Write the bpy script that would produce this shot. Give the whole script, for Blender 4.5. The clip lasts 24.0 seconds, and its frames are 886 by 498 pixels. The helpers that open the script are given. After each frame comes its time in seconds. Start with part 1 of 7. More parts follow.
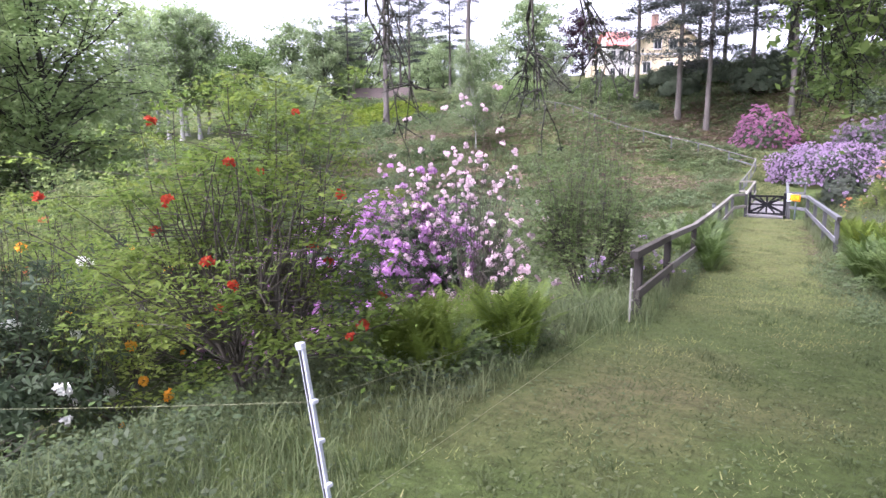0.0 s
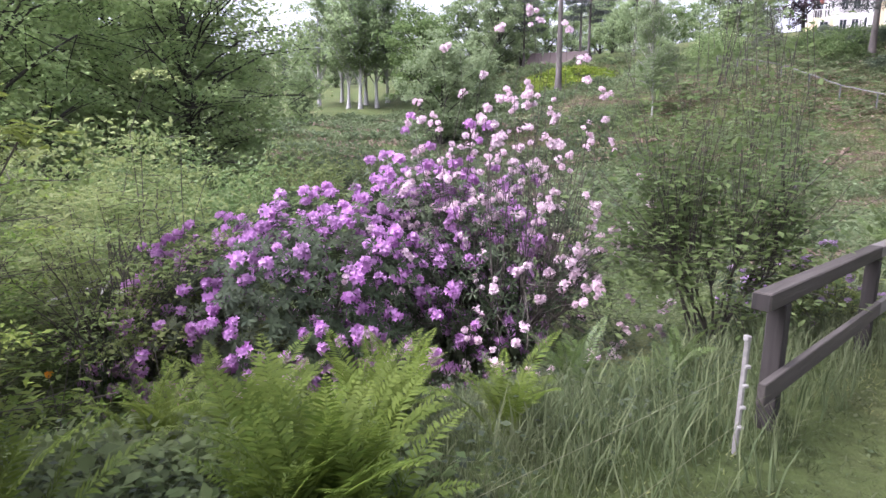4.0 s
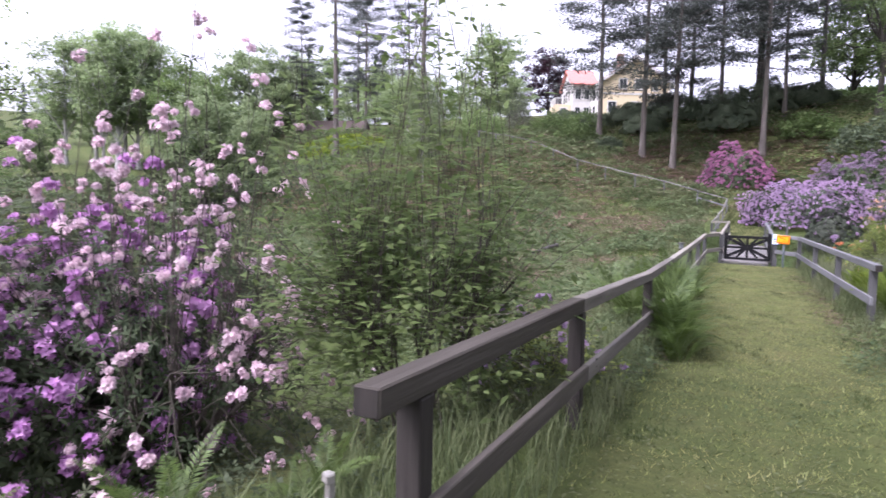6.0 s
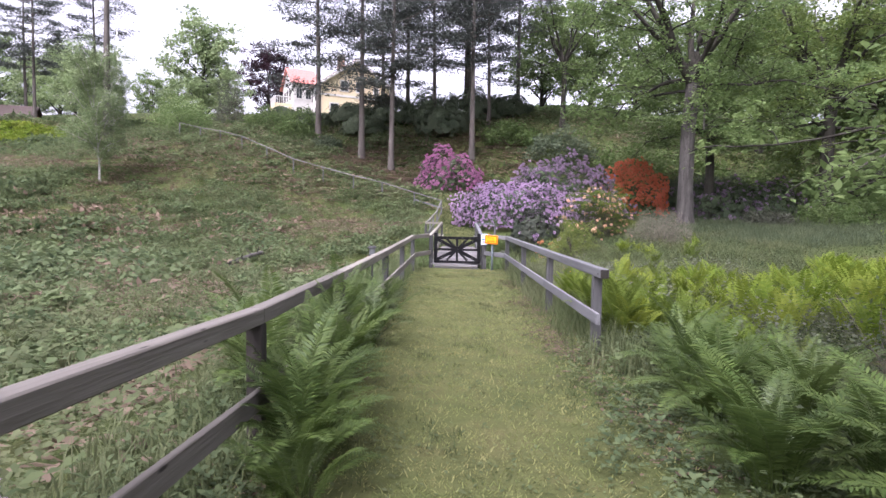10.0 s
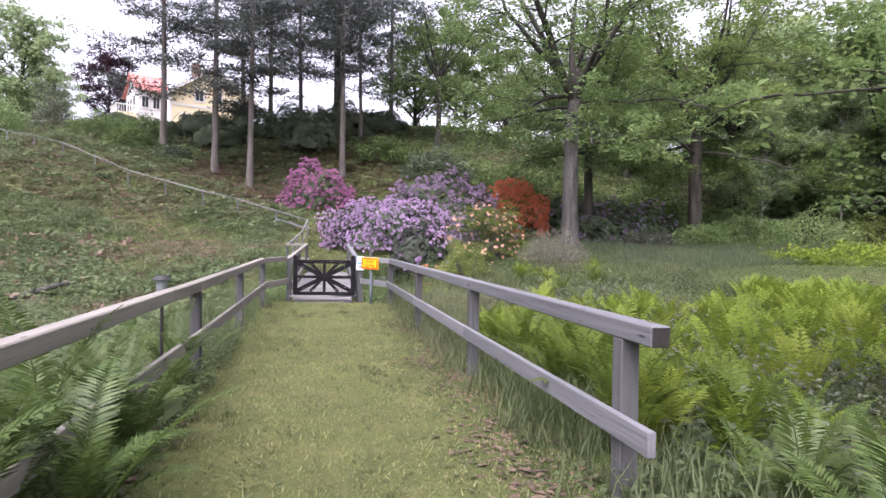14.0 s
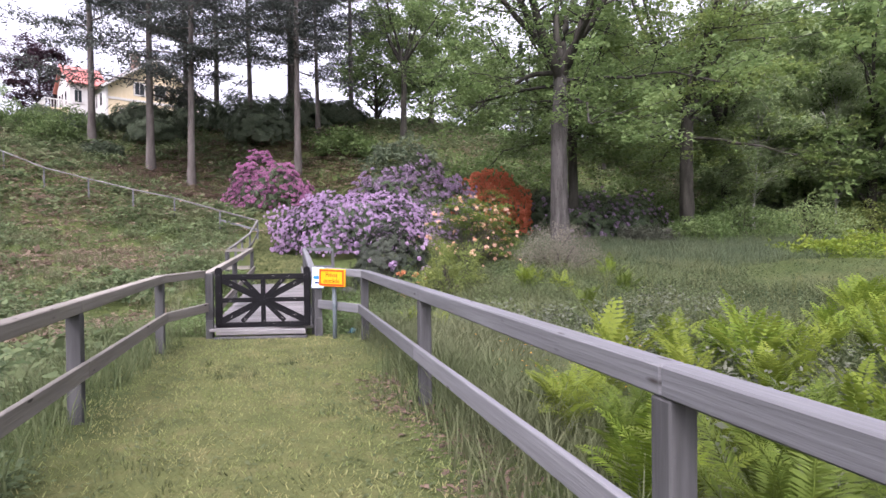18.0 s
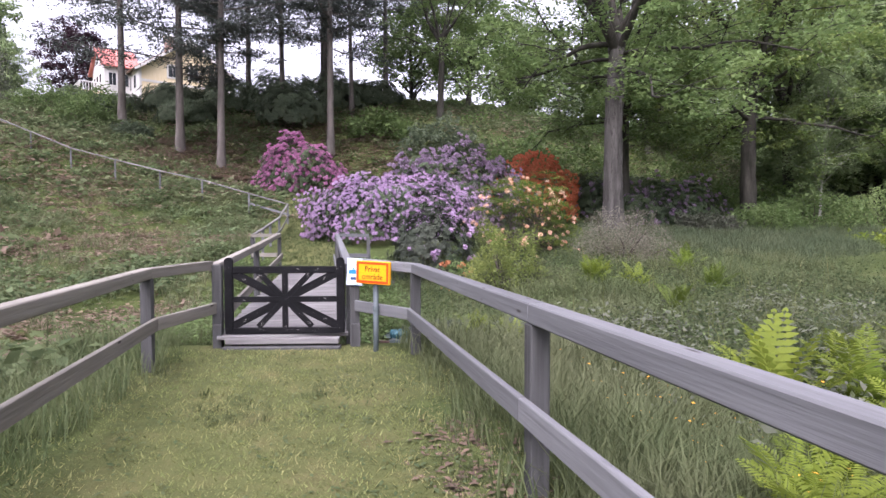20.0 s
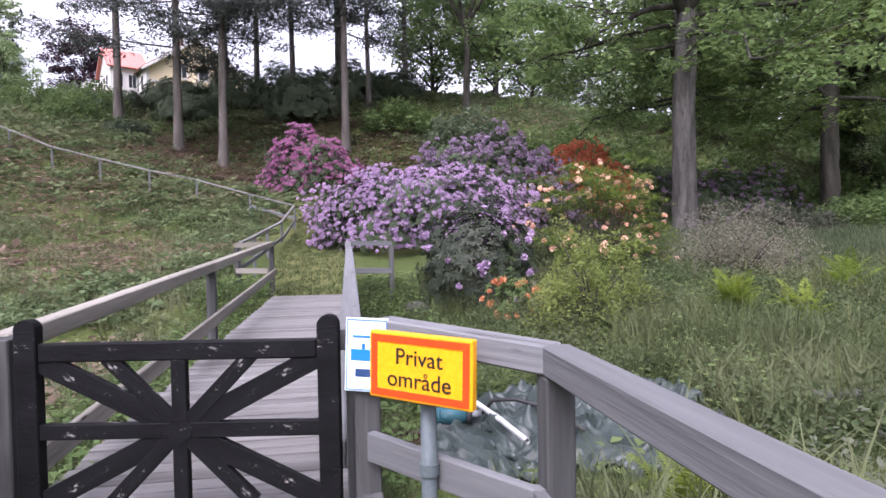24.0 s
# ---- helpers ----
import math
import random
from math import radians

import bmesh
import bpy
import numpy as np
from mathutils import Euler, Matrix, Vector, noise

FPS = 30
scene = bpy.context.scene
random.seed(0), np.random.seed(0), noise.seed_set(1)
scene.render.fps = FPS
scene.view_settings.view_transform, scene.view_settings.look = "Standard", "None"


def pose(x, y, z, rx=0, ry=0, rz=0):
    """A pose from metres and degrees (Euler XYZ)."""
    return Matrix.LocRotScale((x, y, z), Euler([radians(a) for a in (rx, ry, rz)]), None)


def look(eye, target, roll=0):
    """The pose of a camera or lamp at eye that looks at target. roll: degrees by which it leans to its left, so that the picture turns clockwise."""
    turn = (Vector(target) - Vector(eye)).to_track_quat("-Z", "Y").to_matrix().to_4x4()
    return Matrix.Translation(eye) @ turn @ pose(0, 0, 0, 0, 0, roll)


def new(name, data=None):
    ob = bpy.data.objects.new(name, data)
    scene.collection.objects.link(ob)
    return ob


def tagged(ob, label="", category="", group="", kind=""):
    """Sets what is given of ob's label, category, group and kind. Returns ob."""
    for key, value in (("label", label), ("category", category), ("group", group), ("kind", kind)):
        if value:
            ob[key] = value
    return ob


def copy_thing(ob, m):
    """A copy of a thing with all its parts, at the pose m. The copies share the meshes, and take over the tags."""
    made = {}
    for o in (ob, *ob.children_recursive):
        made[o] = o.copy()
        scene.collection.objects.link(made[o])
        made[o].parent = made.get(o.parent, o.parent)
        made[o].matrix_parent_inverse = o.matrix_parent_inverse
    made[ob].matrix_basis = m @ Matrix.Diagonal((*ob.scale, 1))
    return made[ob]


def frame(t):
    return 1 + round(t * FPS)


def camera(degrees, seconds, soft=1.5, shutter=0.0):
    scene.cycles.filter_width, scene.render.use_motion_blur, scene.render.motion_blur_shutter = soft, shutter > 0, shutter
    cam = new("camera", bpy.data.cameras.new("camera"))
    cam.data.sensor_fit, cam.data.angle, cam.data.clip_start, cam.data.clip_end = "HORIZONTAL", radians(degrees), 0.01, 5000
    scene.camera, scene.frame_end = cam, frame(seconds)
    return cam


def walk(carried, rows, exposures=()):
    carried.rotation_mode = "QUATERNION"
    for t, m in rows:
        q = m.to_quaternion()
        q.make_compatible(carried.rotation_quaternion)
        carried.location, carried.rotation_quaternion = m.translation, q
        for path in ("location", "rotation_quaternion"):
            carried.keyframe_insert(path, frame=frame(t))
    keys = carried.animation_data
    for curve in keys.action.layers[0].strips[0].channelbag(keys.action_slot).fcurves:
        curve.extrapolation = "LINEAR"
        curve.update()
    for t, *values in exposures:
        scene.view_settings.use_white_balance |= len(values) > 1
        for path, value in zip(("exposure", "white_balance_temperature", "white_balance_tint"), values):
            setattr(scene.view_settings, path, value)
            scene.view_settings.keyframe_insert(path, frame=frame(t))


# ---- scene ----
cam = camera(72.62, 24.0, 1.5, 0.1)
EXPOSURES = [(0, 2.36, 5780, 31), (2.5, 2.34, 5780, 31), (5.5, 2.02, 5800, 31), (7.0, 1.8, 6000, 30), (12, 2.02, 6030, 30), (17, 1.97, 6120, 30), (24, 1.8, 5950, 29)]
PATH = [
    (0, (4.186, -25.600, 2.178), (2.980, -24.030, 1.893), -0.14),
    (0.5, (4.038, -25.127, 2.133), (2.823, -23.566, 1.841), -0.26),
    (1, (3.922, -24.666, 2.095), (2.683, -23.118, 1.834), -0.02),
    (1.5, (3.812, -24.177, 2.102), (2.546, -22.648, 1.856), -0.07),
    (2, (3.709, -23.663, 2.081), (2.334, -22.232, 1.831), 0.28),
    (2.5, (3.573, -23.210, 2.067), (2.130, -21.870, 1.719), 0.48),
    (4.5, (3.057, -21.307, 1.860), (1.411, -20.220, 1.532), 0.15),
    (5, (2.933, -20.928, 1.800), (1.286, -19.813, 1.587), 0.09),
    (5.5, (2.886, -20.472, 1.734), (1.334, -19.220, 1.569), 0.36),
    (6, (2.880, -20.009, 1.679), (1.736, -18.375, 1.531), 1.15),
    (6.5, (2.848, -19.518, 1.641), (2.175, -17.637, 1.547), 1.00),
    (7, (2.854, -19.013, 1.593), (2.475, -17.050, 1.545), 0.88),
    (7.5, (2.795, -18.469, 1.584), (2.618, -16.477, 1.548), 1.31),
    (8, (2.761, -17.972, 1.547), (2.628, -15.977, 1.486), 1.43),
    (8.5, (2.716, -17.507, 1.542), (2.537, -15.517, 1.442), 1.22),
    (9, (2.666, -17.025, 1.530), (2.547, -15.031, 1.430), 0.80),
    (9.5, (2.599, -16.543, 1.526), (2.257, -14.576, 1.412), 0.30),
    (11.5, (2.332, -14.975, 1.386), (1.976, -13.010, 1.289), 1.42),
    (12, (2.274, -14.503, 1.385), (1.931, -12.534, 1.306), 1.25),
    (12.5, (2.184, -13.963, 1.361), (1.895, -11.985, 1.322), 1.57),
    (13, (2.093, -13.458, 1.307), (1.877, -11.470, 1.266), 1.68),
    (13.5, (2.028, -12.940, 1.313), (1.877, -10.946, 1.256), 1.31),
    (14, (2.011, -12.464, 1.330), (2.079, -10.465, 1.304), 0.77),
    (14.5, (2.001, -11.965, 1.344), (2.188, -9.974, 1.344), 0.60),
    (15, (1.936, -11.410, 1.340), (2.235, -9.433, 1.366), 0.52),
    (15.5, (1.881, -10.880, 1.308), (2.201, -8.906, 1.340), 0.41),
    (16, (1.799, -10.344, 1.300), (2.106, -8.368, 1.315), 0.29),
    (16.5, (1.746, -9.792, 1.314), (2.068, -7.818, 1.318), 0.09),
    (17, (1.722, -9.265, 1.333), (1.960, -7.279, 1.307), -0.05),
    (17.5, (1.701, -8.873, 1.344), (1.908, -6.884, 1.319), -0.40),
    (19.5, (1.466, -6.932, 1.292), (1.582, -4.936, 1.238), -0.54),
    (20, (1.400, -6.488, 1.314), (1.489, -4.491, 1.245), -0.12),
    (20.5, (1.349, -5.963, 1.305), (1.411, -3.965, 1.229), -0.28),
    (21, (1.257, -5.429, 1.279), (1.293, -3.430, 1.216), -0.43),
    (21.5, (1.212, -4.889, 1.285), (1.251, -2.890, 1.227), -1.13),
    (22, (1.176, -4.353, 1.304), (1.202, -2.354, 1.246), -0.90),
    (22.5, (1.117, -3.866, 1.330), (1.116, -1.867, 1.263), -0.68),
    (23, (1.096, -3.297, 1.322), (1.064, -1.298, 1.268), -1.15),
    (23.5, (1.051, -2.819, 1.304), (0.999, -0.821, 1.246), -1.23),
    (24, (1.021, -2.384, 1.325), (1.045, -0.385, 1.268), -0.97),
]
walk(cam, [(t, look(e, g, r)) for t, e, g, r in PATH], EXPOSURES)

# ---- light: a bright, thinly overcast early-summer day ----
SUN_EL, SUN_AZ = radians(55), radians(200)
world = bpy.data.worlds.new("overcast_sky")
scene.world = world
world.use_nodes = True
wn = world.node_tree.nodes
wl = world.node_tree.links
sky = wn.new("ShaderNodeTexSky")
sky.sky_type = "NISHITA"
sky.sun_disc = False
sky.sun_elevation, sky.sun_rotation = SUN_EL, SUN_AZ
sky.air_density, sky.dust_density, sky.ozone_density = 1.0, 6.0, 1.0
veil = wn.new("ShaderNodeHueSaturation")
veil.inputs["Saturation"].default_value = 0.22
wl.new(sky.outputs["Color"], veil.inputs["Color"])
wl.new(veil.outputs["Color"], wn["Background"].inputs["Color"])
wn["Background"].inputs["Strength"].default_value = 0.15
sun = new("sun", bpy.data.lights.new("sun", "SUN"))
sun.data.energy, sun.data.angle, sun.data.color = 0.5, radians(40), (1.0, 0.96, 0.9)
sun.matrix_world = look((0, 0, 60), Vector((0, 0, 60)) - Vector((math.sin(SUN_AZ) * math.cos(SUN_EL), math.cos(SUN_AZ) * math.cos(SUN_EL), math.sin(SUN_EL))))

# ---- helpers for meshes ----


def sheet(name, verts, faces, material=None):
    """A mesh from arrays of corners and of faces with one number of corners."""
    verts, faces = np.asarray(verts, np.float32), np.asarray(faces, np.int32)
    me = bpy.data.meshes.new(name)
    n, k = faces.shape
    me.vertices.add(len(verts))
    me.vertices.foreach_set("co", verts.ravel())
    me.loops.add(n * k)
    me.loops.foreach_set("vertex_index", faces.ravel())
    me.polygons.add(n)
    me.polygons.foreach_set("loop_start", np.arange(0, n * k, k, dtype=np.int32))
    me.update(calc_edges=True)
    if material:
        me.materials.append(material)
    return me


def soft(me):
    me.polygons.foreach_set("use_smooth", np.ones(len(me.polygons), bool))
    return me


def mesh_of(name, bm, material, smooth=False):
    me = bpy.data.meshes.new(name)
    bm.normal_update()
    bm.to_mesh(me)
    bm.free()
    me.materials.append(material)
    return soft(me) if smooth else me


def thing(name, place, label, category, group="", kind=""):
    ob = new(name)
    ob.empty_display_size = 0.1
    ob.location = place
    return tagged(ob, label, category, group, kind)


def put(name, me, parent, m=None, label=""):
    """Link a mesh as one part of a thing, at a pose in world space."""
    ob = new(name, me)
    if parent is not None:
        ob.parent = parent
        base = parent.matrix_basis if parent.parent is None else parent.parent.matrix_basis @ parent.matrix_basis
        ob.matrix_basis = base.inverted() @ (m if m is not None else Matrix())
    elif m is not None:
        ob.matrix_basis = m
    return tagged(ob, label)


def part(name, bm, material, parent, label="", m=None, smooth=False):
    return put(name, mesh_of(name, bm, material, smooth), parent, m, label)


def box(sx, sy, sz, bevel=0.006, centre=(0, 0, 0), segments=1):
    bm = bmesh.new()
    bmesh.ops.create_cube(bm, size=1, matrix=Matrix.Translation(centre) @ Matrix.Diagonal((sx, sy, sz, 1)))
    if bevel:
        bmesh.ops.bevel(bm, geom=bm.edges[:], offset=bevel, segments=segments, affect="EDGES")
    return bm


def tube_arrays(points, radii, sides=6):
    """Corners and quads of a tapered tube along points."""
    points = np.asarray(points, float)
    n = len(points)
    tang = np.gradient(points, axis=0)
    tang /= np.linalg.norm(tang, axis=1)[:, None] + 1e-9
    ref = np.where(np.abs(tang[:, 2:3]) > 0.9, np.array([[1.0, 0, 0]]), np.array([[0, 0, 1.0]]))
    a = np.cross(tang, ref)
    a /= np.linalg.norm(a, axis=1)[:, None] + 1e-9
    b = np.cross(tang, a)
    th = np.arange(sides) * 2 * np.pi / sides
    ring = a[:, None, :] * np.cos(th)[None, :, None] + b[:, None, :] * np.sin(th)[None, :, None]
    v = points[:, None, :] + ring * np.asarray(radii, float)[:, None, None]
    i = np.arange(n - 1)[:, None] * sides
    j = np.arange(sides)[None, :]
    k = (j + 1) % sides
    f = np.stack([i + j, i + k, i + k + sides, i + j + sides], -1).reshape(-1, 4)
    return v.reshape(-1, 3), f


class Pile:
    """Collects corners and quads of many pieces for one mesh."""

    def __init__(self):
        self.v, self.f, self.n = [], [], 0

    def add(self, v, f):
        self.v.append(np.asarray(v, np.float32))
        self.f.append(np.asarray(f, np.int32) + self.n)
        self.n += len(v)

    def mesh(self, name, material, smooth=False):
        me = sheet(name, np.concatenate(self.v), np.concatenate(self.f), material)
        return soft(me) if smooth else me


def leaf_arrays(rng, centres, size, aspect=0.5, spread=0.3, flat=0.5, droop=0.0):
    """One folded diamond leaf for each centre; flat: how far the leaves lie level."""
    n = len(centres)
    d = rng.normal(size=(n, 3))
    d[:, 2] = d[:, 2] * (1 - flat) - droop
    d /= np.linalg.norm(d, axis=1)[:, None] + 1e-9
    up = rng.normal(size=(n, 3)) * (1 - flat) + np.array([0, 0, 1.0])
    s = np.cross(d, up)
    s /= np.linalg.norm(s, axis=1)[:, None] + 1e-9
    nrm = np.cross(s, d)
    L = size * (1 + spread * rng.uniform(-1, 1, n))[:, None]
    w = L * aspect
    base = centres - d * L * 0.5
    v = np.stack([base, centres + s * w * 0.5 + nrm * w * 0.18, base + d * L, centres - s * w * 0.5 + nrm * w * 0.18], 1)
    f = np.arange(4 * n).reshape(n, 4)
    return v.reshape(-1, 3), f


def ball_points(rng, n, r, shell=0.0):
    d = rng.normal(size=(n, 3))
    d /= np.linalg.norm(d, axis=1)[:, None]
    q = rng.uniform(shell, 1, n) ** (1 / 2.2)
    return d * q[:, None] * r


# ---- materials ----


def nodes_of(name):
    m = bpy.data.materials.new(name)
    m.use_nodes = True
    return m, m.node_tree.nodes, m.node_tree.links, m.node_tree.nodes["Principled BSDF"]


def surface(name, c1, c2, scale=6.0, rough=0.7, bump=0.2, grain=60.0, stretch=(1, 1, 1), c3=None, rand=0.0, island=False, metal=0.0, wear=None, wear_amount=0.45, spec=0.3, space="Object", knots=0.0):
    """Colour that varies at two scales, with relief; wear: a third colour that shows through in patches."""
    m, n, l, p = nodes_of(name)
    tc = n.new("ShaderNodeTexCoord")
    mp = n.new("ShaderNodeMapping")
    mp.inputs["Scale"].default_value = stretch
    if space == "World":
        geo = n.new("ShaderNodeNewGeometry")
        l.new(geo.outputs["Position"], mp.inputs["Vector"])
    else:
        l.new(tc.outputs["Object"], mp.inputs["Vector"])
    if rand:
        oi = n.new("ShaderNodeObjectInfo")
        sc = n.new("ShaderNodeMath")
        sc.operation = "MULTIPLY"
        sc.inputs[1].default_value = 37.0
        l.new(oi.outputs["Random"], sc.inputs[0])
        l.new(sc.outputs[0], mp.inputs["Location"])
    a = n.new("ShaderNodeTexNoise")
    a.inputs["Scale"].default_value, a.inputs["Detail"].default_value, a.inputs["Roughness"].default_value = scale, 6, 0.65
    l.new(mp.outputs[0], a.inputs["Vector"])
    g = n.new("ShaderNodeTexNoise")
    g.inputs["Scale"].default_value, g.inputs["Detail"].default_value = grain, 4
    l.new(mp.outputs[0], g.inputs["Vector"])
    ramp = n.new("ShaderNodeValToRGB")
    ramp.color_ramp.elements[0].position, ramp.color_ramp.elements[1].position = 0.32, 0.68
    ramp.color_ramp.elements[0].color, ramp.color_ramp.elements[1].color = (*c1, 1), (*c2, 1)
    if c3:
        e = ramp.color_ramp.elements.new(0.5)
        e.color = (*c3, 1)
    l.new(a.outputs["Fac"], ramp.inputs["Fac"])
    col = ramp.outputs["Color"]
    mixer = n.new("ShaderNodeMix")
    mixer.data_type, mixer.blend_type = "RGBA", "MULTIPLY"
    mixer.inputs["Factor"].default_value = 0.6
    gr = n.new("ShaderNodeValToRGB")
    gr.color_ramp.elements[0].color, gr.color_ramp.elements[1].color = (0.55, 0.55, 0.55, 1), (1.3, 1.3, 1.3, 1)
    l.new(g.outputs["Fac"], gr.inputs["Fac"])
    l.new(col, mixer.inputs["A"])
    l.new(gr.outputs["Color"], mixer.inputs["B"])
    col = mixer.outputs["Result"]
    if rand or island:
        hs = n.new("ShaderNodeHueSaturation")
        src = n.new("ShaderNodeNewGeometry").outputs["Random Per Island"] if island else oi.outputs["Random"]
        mr = n.new("ShaderNodeMapRange")
        mr.inputs["To Min"].default_value, mr.inputs["To Max"].default_value = 1 - (rand or 0.3), 1 + (rand or 0.3)
        l.new(src, mr.inputs["Value"])
        l.new(mr.outputs[0], hs.inputs["Value"])
        l.new(col, hs.inputs["Color"])
        col = hs.outputs["Color"]
    if wear:
        wz = n.new("ShaderNodeTexNoise")
        wz.inputs["Scale"].default_value, wz.inputs["Detail"].default_value, wz.inputs["Roughness"].default_value = scale * 2.3, 8, 0.75
        l.new(mp.outputs[0], wz.inputs["Vector"])
        wr = n.new("ShaderNodeValToRGB")
        wr.color_ramp.elements[0].position, wr.color_ramp.elements[1].position = 1 - wear_amount, 1.06 - wear_amount
        l.new(wz.outputs["Fac"], wr.inputs["Fac"])
        wm = n.new("ShaderNodeMix")
        wm.data_type = "RGBA"
        wm.inputs["B"].default_value = (*wear, 1)
        l.new(wr.outputs["Color"], wm.inputs["Factor"])
        l.new(col, wm.inputs["A"])
        col = wm.outputs["Result"]
    if knots:
        km = n.new("ShaderNodeMapping")
        km.inputs["Scale"].default_value = (2.6, 11, 11)
        l.new(tc.outputs["Object"], km.inputs["Vector"])
        vo = n.new("ShaderNodeTexVoronoi")
        vo.inputs["Scale"].default_value = 1.0
        l.new(km.outputs[0], vo.inputs["Vector"])
        kr = n.new("ShaderNodeValToRGB")
        kr.color_ramp.elements[0].position, kr.color_ramp.elements[1].position = 0.06, 0.13
        kr.color_ramp.elements[0].color, kr.color_ramp.elements[1].color = (1, 1, 1, 1), (0, 0, 0, 1)
        l.new(vo.outputs["Distance"], kr.inputs["Fac"])
        kx = n.new("ShaderNodeMix")
        kx.data_type = "RGBA"
        kx.inputs["B"].default_value = (knots, knots * 0.9, knots * 0.8, 1)
        l.new(kr.outputs["Color"], kx.inputs["Factor"])
        l.new(col, kx.inputs["A"])
        col = kx.outputs["Result"]
    l.new(col, p.inputs["Base Color"])
    p.inputs["Roughness"].default_value, p.inputs["Metallic"].default_value = rough, metal
    p.inputs["Specular IOR Level"].default_value = spec
    if bump:
        b = n.new("ShaderNodeBump")
        b.inputs["Strength"].default_value, b.inputs["Distance"].default_value = bump, 0.01
        l.new(g.outputs["Fac"], b.inputs["Height"])
        l.new(b.outputs["Normal"], p.inputs["Normal"])
    return m


def muted(c, k=0.18):
    """Leaf green as it is under a dull sky: less yellow, nearer to grey."""
    g = 0.3 * c[0] + 0.6 * c[1] + 0.1 * c[2]
    return (c[0] * (1 - k) + g * k * 1.08, c[1] * (1 - k) + g * k * 0.92, c[2] * (1 - k) + g * k * 1.0)


def foliage(name, c1, c2, c3=None, rough=0.6, glow=0.35, patch=0.9, spec=0.12):
    """Leaves: each one its own shade between c1 and c2, larger patches towards c3, light passing through."""
    m, n, l, p = nodes_of(name)
    if c1[1] > c1[0] and c1[1] > c1[2] and "bright" not in name:
        c1, c2, c3 = muted(c1), muted(c2), muted(c3 or c2)
    geo = n.new("ShaderNodeNewGeometry")
    ramp = n.new("ShaderNodeValToRGB")
    ramp.color_ramp.elements[0].color, ramp.color_ramp.elements[1].color = (*c1, 1), (*c2, 1)
    l.new(geo.outputs["Random Per Island"], ramp.inputs["Fac"])
    noi = n.new("ShaderNodeTexNoise")
    noi.inputs["Scale"].default_value, noi.inputs["Detail"].default_value = patch, 3
    l.new(geo.outputs["Position"], noi.inputs["Vector"])
    r2 = n.new("ShaderNodeValToRGB")
    r2.color_ramp.elements[0].position, r2.color_ramp.elements[1].position = 0.42, 0.66
    l.new(noi.outputs["Fac"], r2.inputs["Fac"])
    mx = n.new("ShaderNodeMix")
    mx.data_type = "RGBA"
    k = n.new("ShaderNodeMath")
    k.operation = "MULTIPLY"
    k.inputs[1].default_value = 0.65
    l.new(r2.outputs["Color"], k.inputs[0])
    l.new(k.outputs[0], mx.inputs["Factor"])
    l.new(ramp.outputs["Color"], mx.inputs["A"])
    mx.inputs["B"].default_value = (*(c3 or c2), 1)
    oi = n.new("ShaderNodeObjectInfo")
    hs = n.new("ShaderNodeHueSaturation")
    mr = n.new("ShaderNodeMapRange")
    mr.inputs["To Min"].default_value, mr.inputs["To Max"].default_value = 0.82, 1.18
    l.new(oi.outputs["Random"], mr.inputs["Value"])
    l.new(mr.outputs[0], hs.inputs["Value"])
    l.new(mx.outputs["Result"], hs.inputs["Color"])
    l.new(hs.outputs["Color"], p.inputs["Base Color"])
    p.inputs["Roughness"].default_value = rough
    p.inputs["Specular IOR Level"].default_value = spec
    tr = n.new("ShaderNodeBsdfTranslucent")
    l.new(hs.outputs["Color"], tr.inputs["Color"])
    ms = n.new("ShaderNodeMixShader")
    ms.inputs[0].default_value = glow
    l.new(p.outputs[0], ms.inputs[1])
    l.new(tr.outputs[0], ms.inputs[2])
    l.new(ms.outputs[0], n["Material Output"].inputs["Surface"])
    return m


GREYWOOD = surface("weathered_grey_wood", (0.034, 0.0345, 0.034), (0.088, 0.089, 0.088), 5, 0.85, 0.5, 40, (1, 1, 0.06), rand=0.12, wear=(0.026, 0.024, 0.021), wear_amount=0.37, spec=0.15)
RAILWOOD = surface("weathered_rail_wood", (0.083, 0.085, 0.088), (0.147, 0.15, 0.154), 3, 0.85, 0.5, 38, (0.05, 1, 1), rand=0.12, wear=(0.045, 0.042, 0.04), wear_amount=0.36, knots=0.03, spec=0.15)
PLANKWOOD = surface("silvery_deck_wood", (0.095, 0.091, 0.088), (0.18, 0.175, 0.171), 5, 0.85, 0.4, 45, (0.08, 1, 1), rand=0.16, wear=(0.05, 0.046, 0.043), wear_amount=0.38, spec=0.15)
WARMRAIL = surface("sun_bleached_rail_wood", (0.115, 0.107, 0.09), (0.255, 0.24, 0.208), 4, 0.85, 0.6, 45, (0.05, 1, 1), rand=0.12, wear=(0.055, 0.047, 0.038), wear_amount=0.37, knots=0.035, spec=0.15)
OLDEND = surface("dark_brown_rail_wood", (0.032, 0.028, 0.023), (0.08, 0.072, 0.061), 4, 0.85, 0.6, 45, (0.05, 1, 1), rand=0.1, wear=(0.018, 0.015, 0.013), wear_amount=0.4, spec=0.15)
OLDRAIL = surface("darker_old_rail_wood", (0.084, 0.077, 0.066), (0.185, 0.172, 0.152), 4, 0.85, 0.6, 45, (0.05, 1, 1), rand=0.1, wear=(0.032, 0.028, 0.023), wear_amount=0.38, knots=0.02, spec=0.15)
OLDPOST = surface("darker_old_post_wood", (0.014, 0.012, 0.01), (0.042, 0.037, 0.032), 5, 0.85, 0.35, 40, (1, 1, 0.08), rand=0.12)
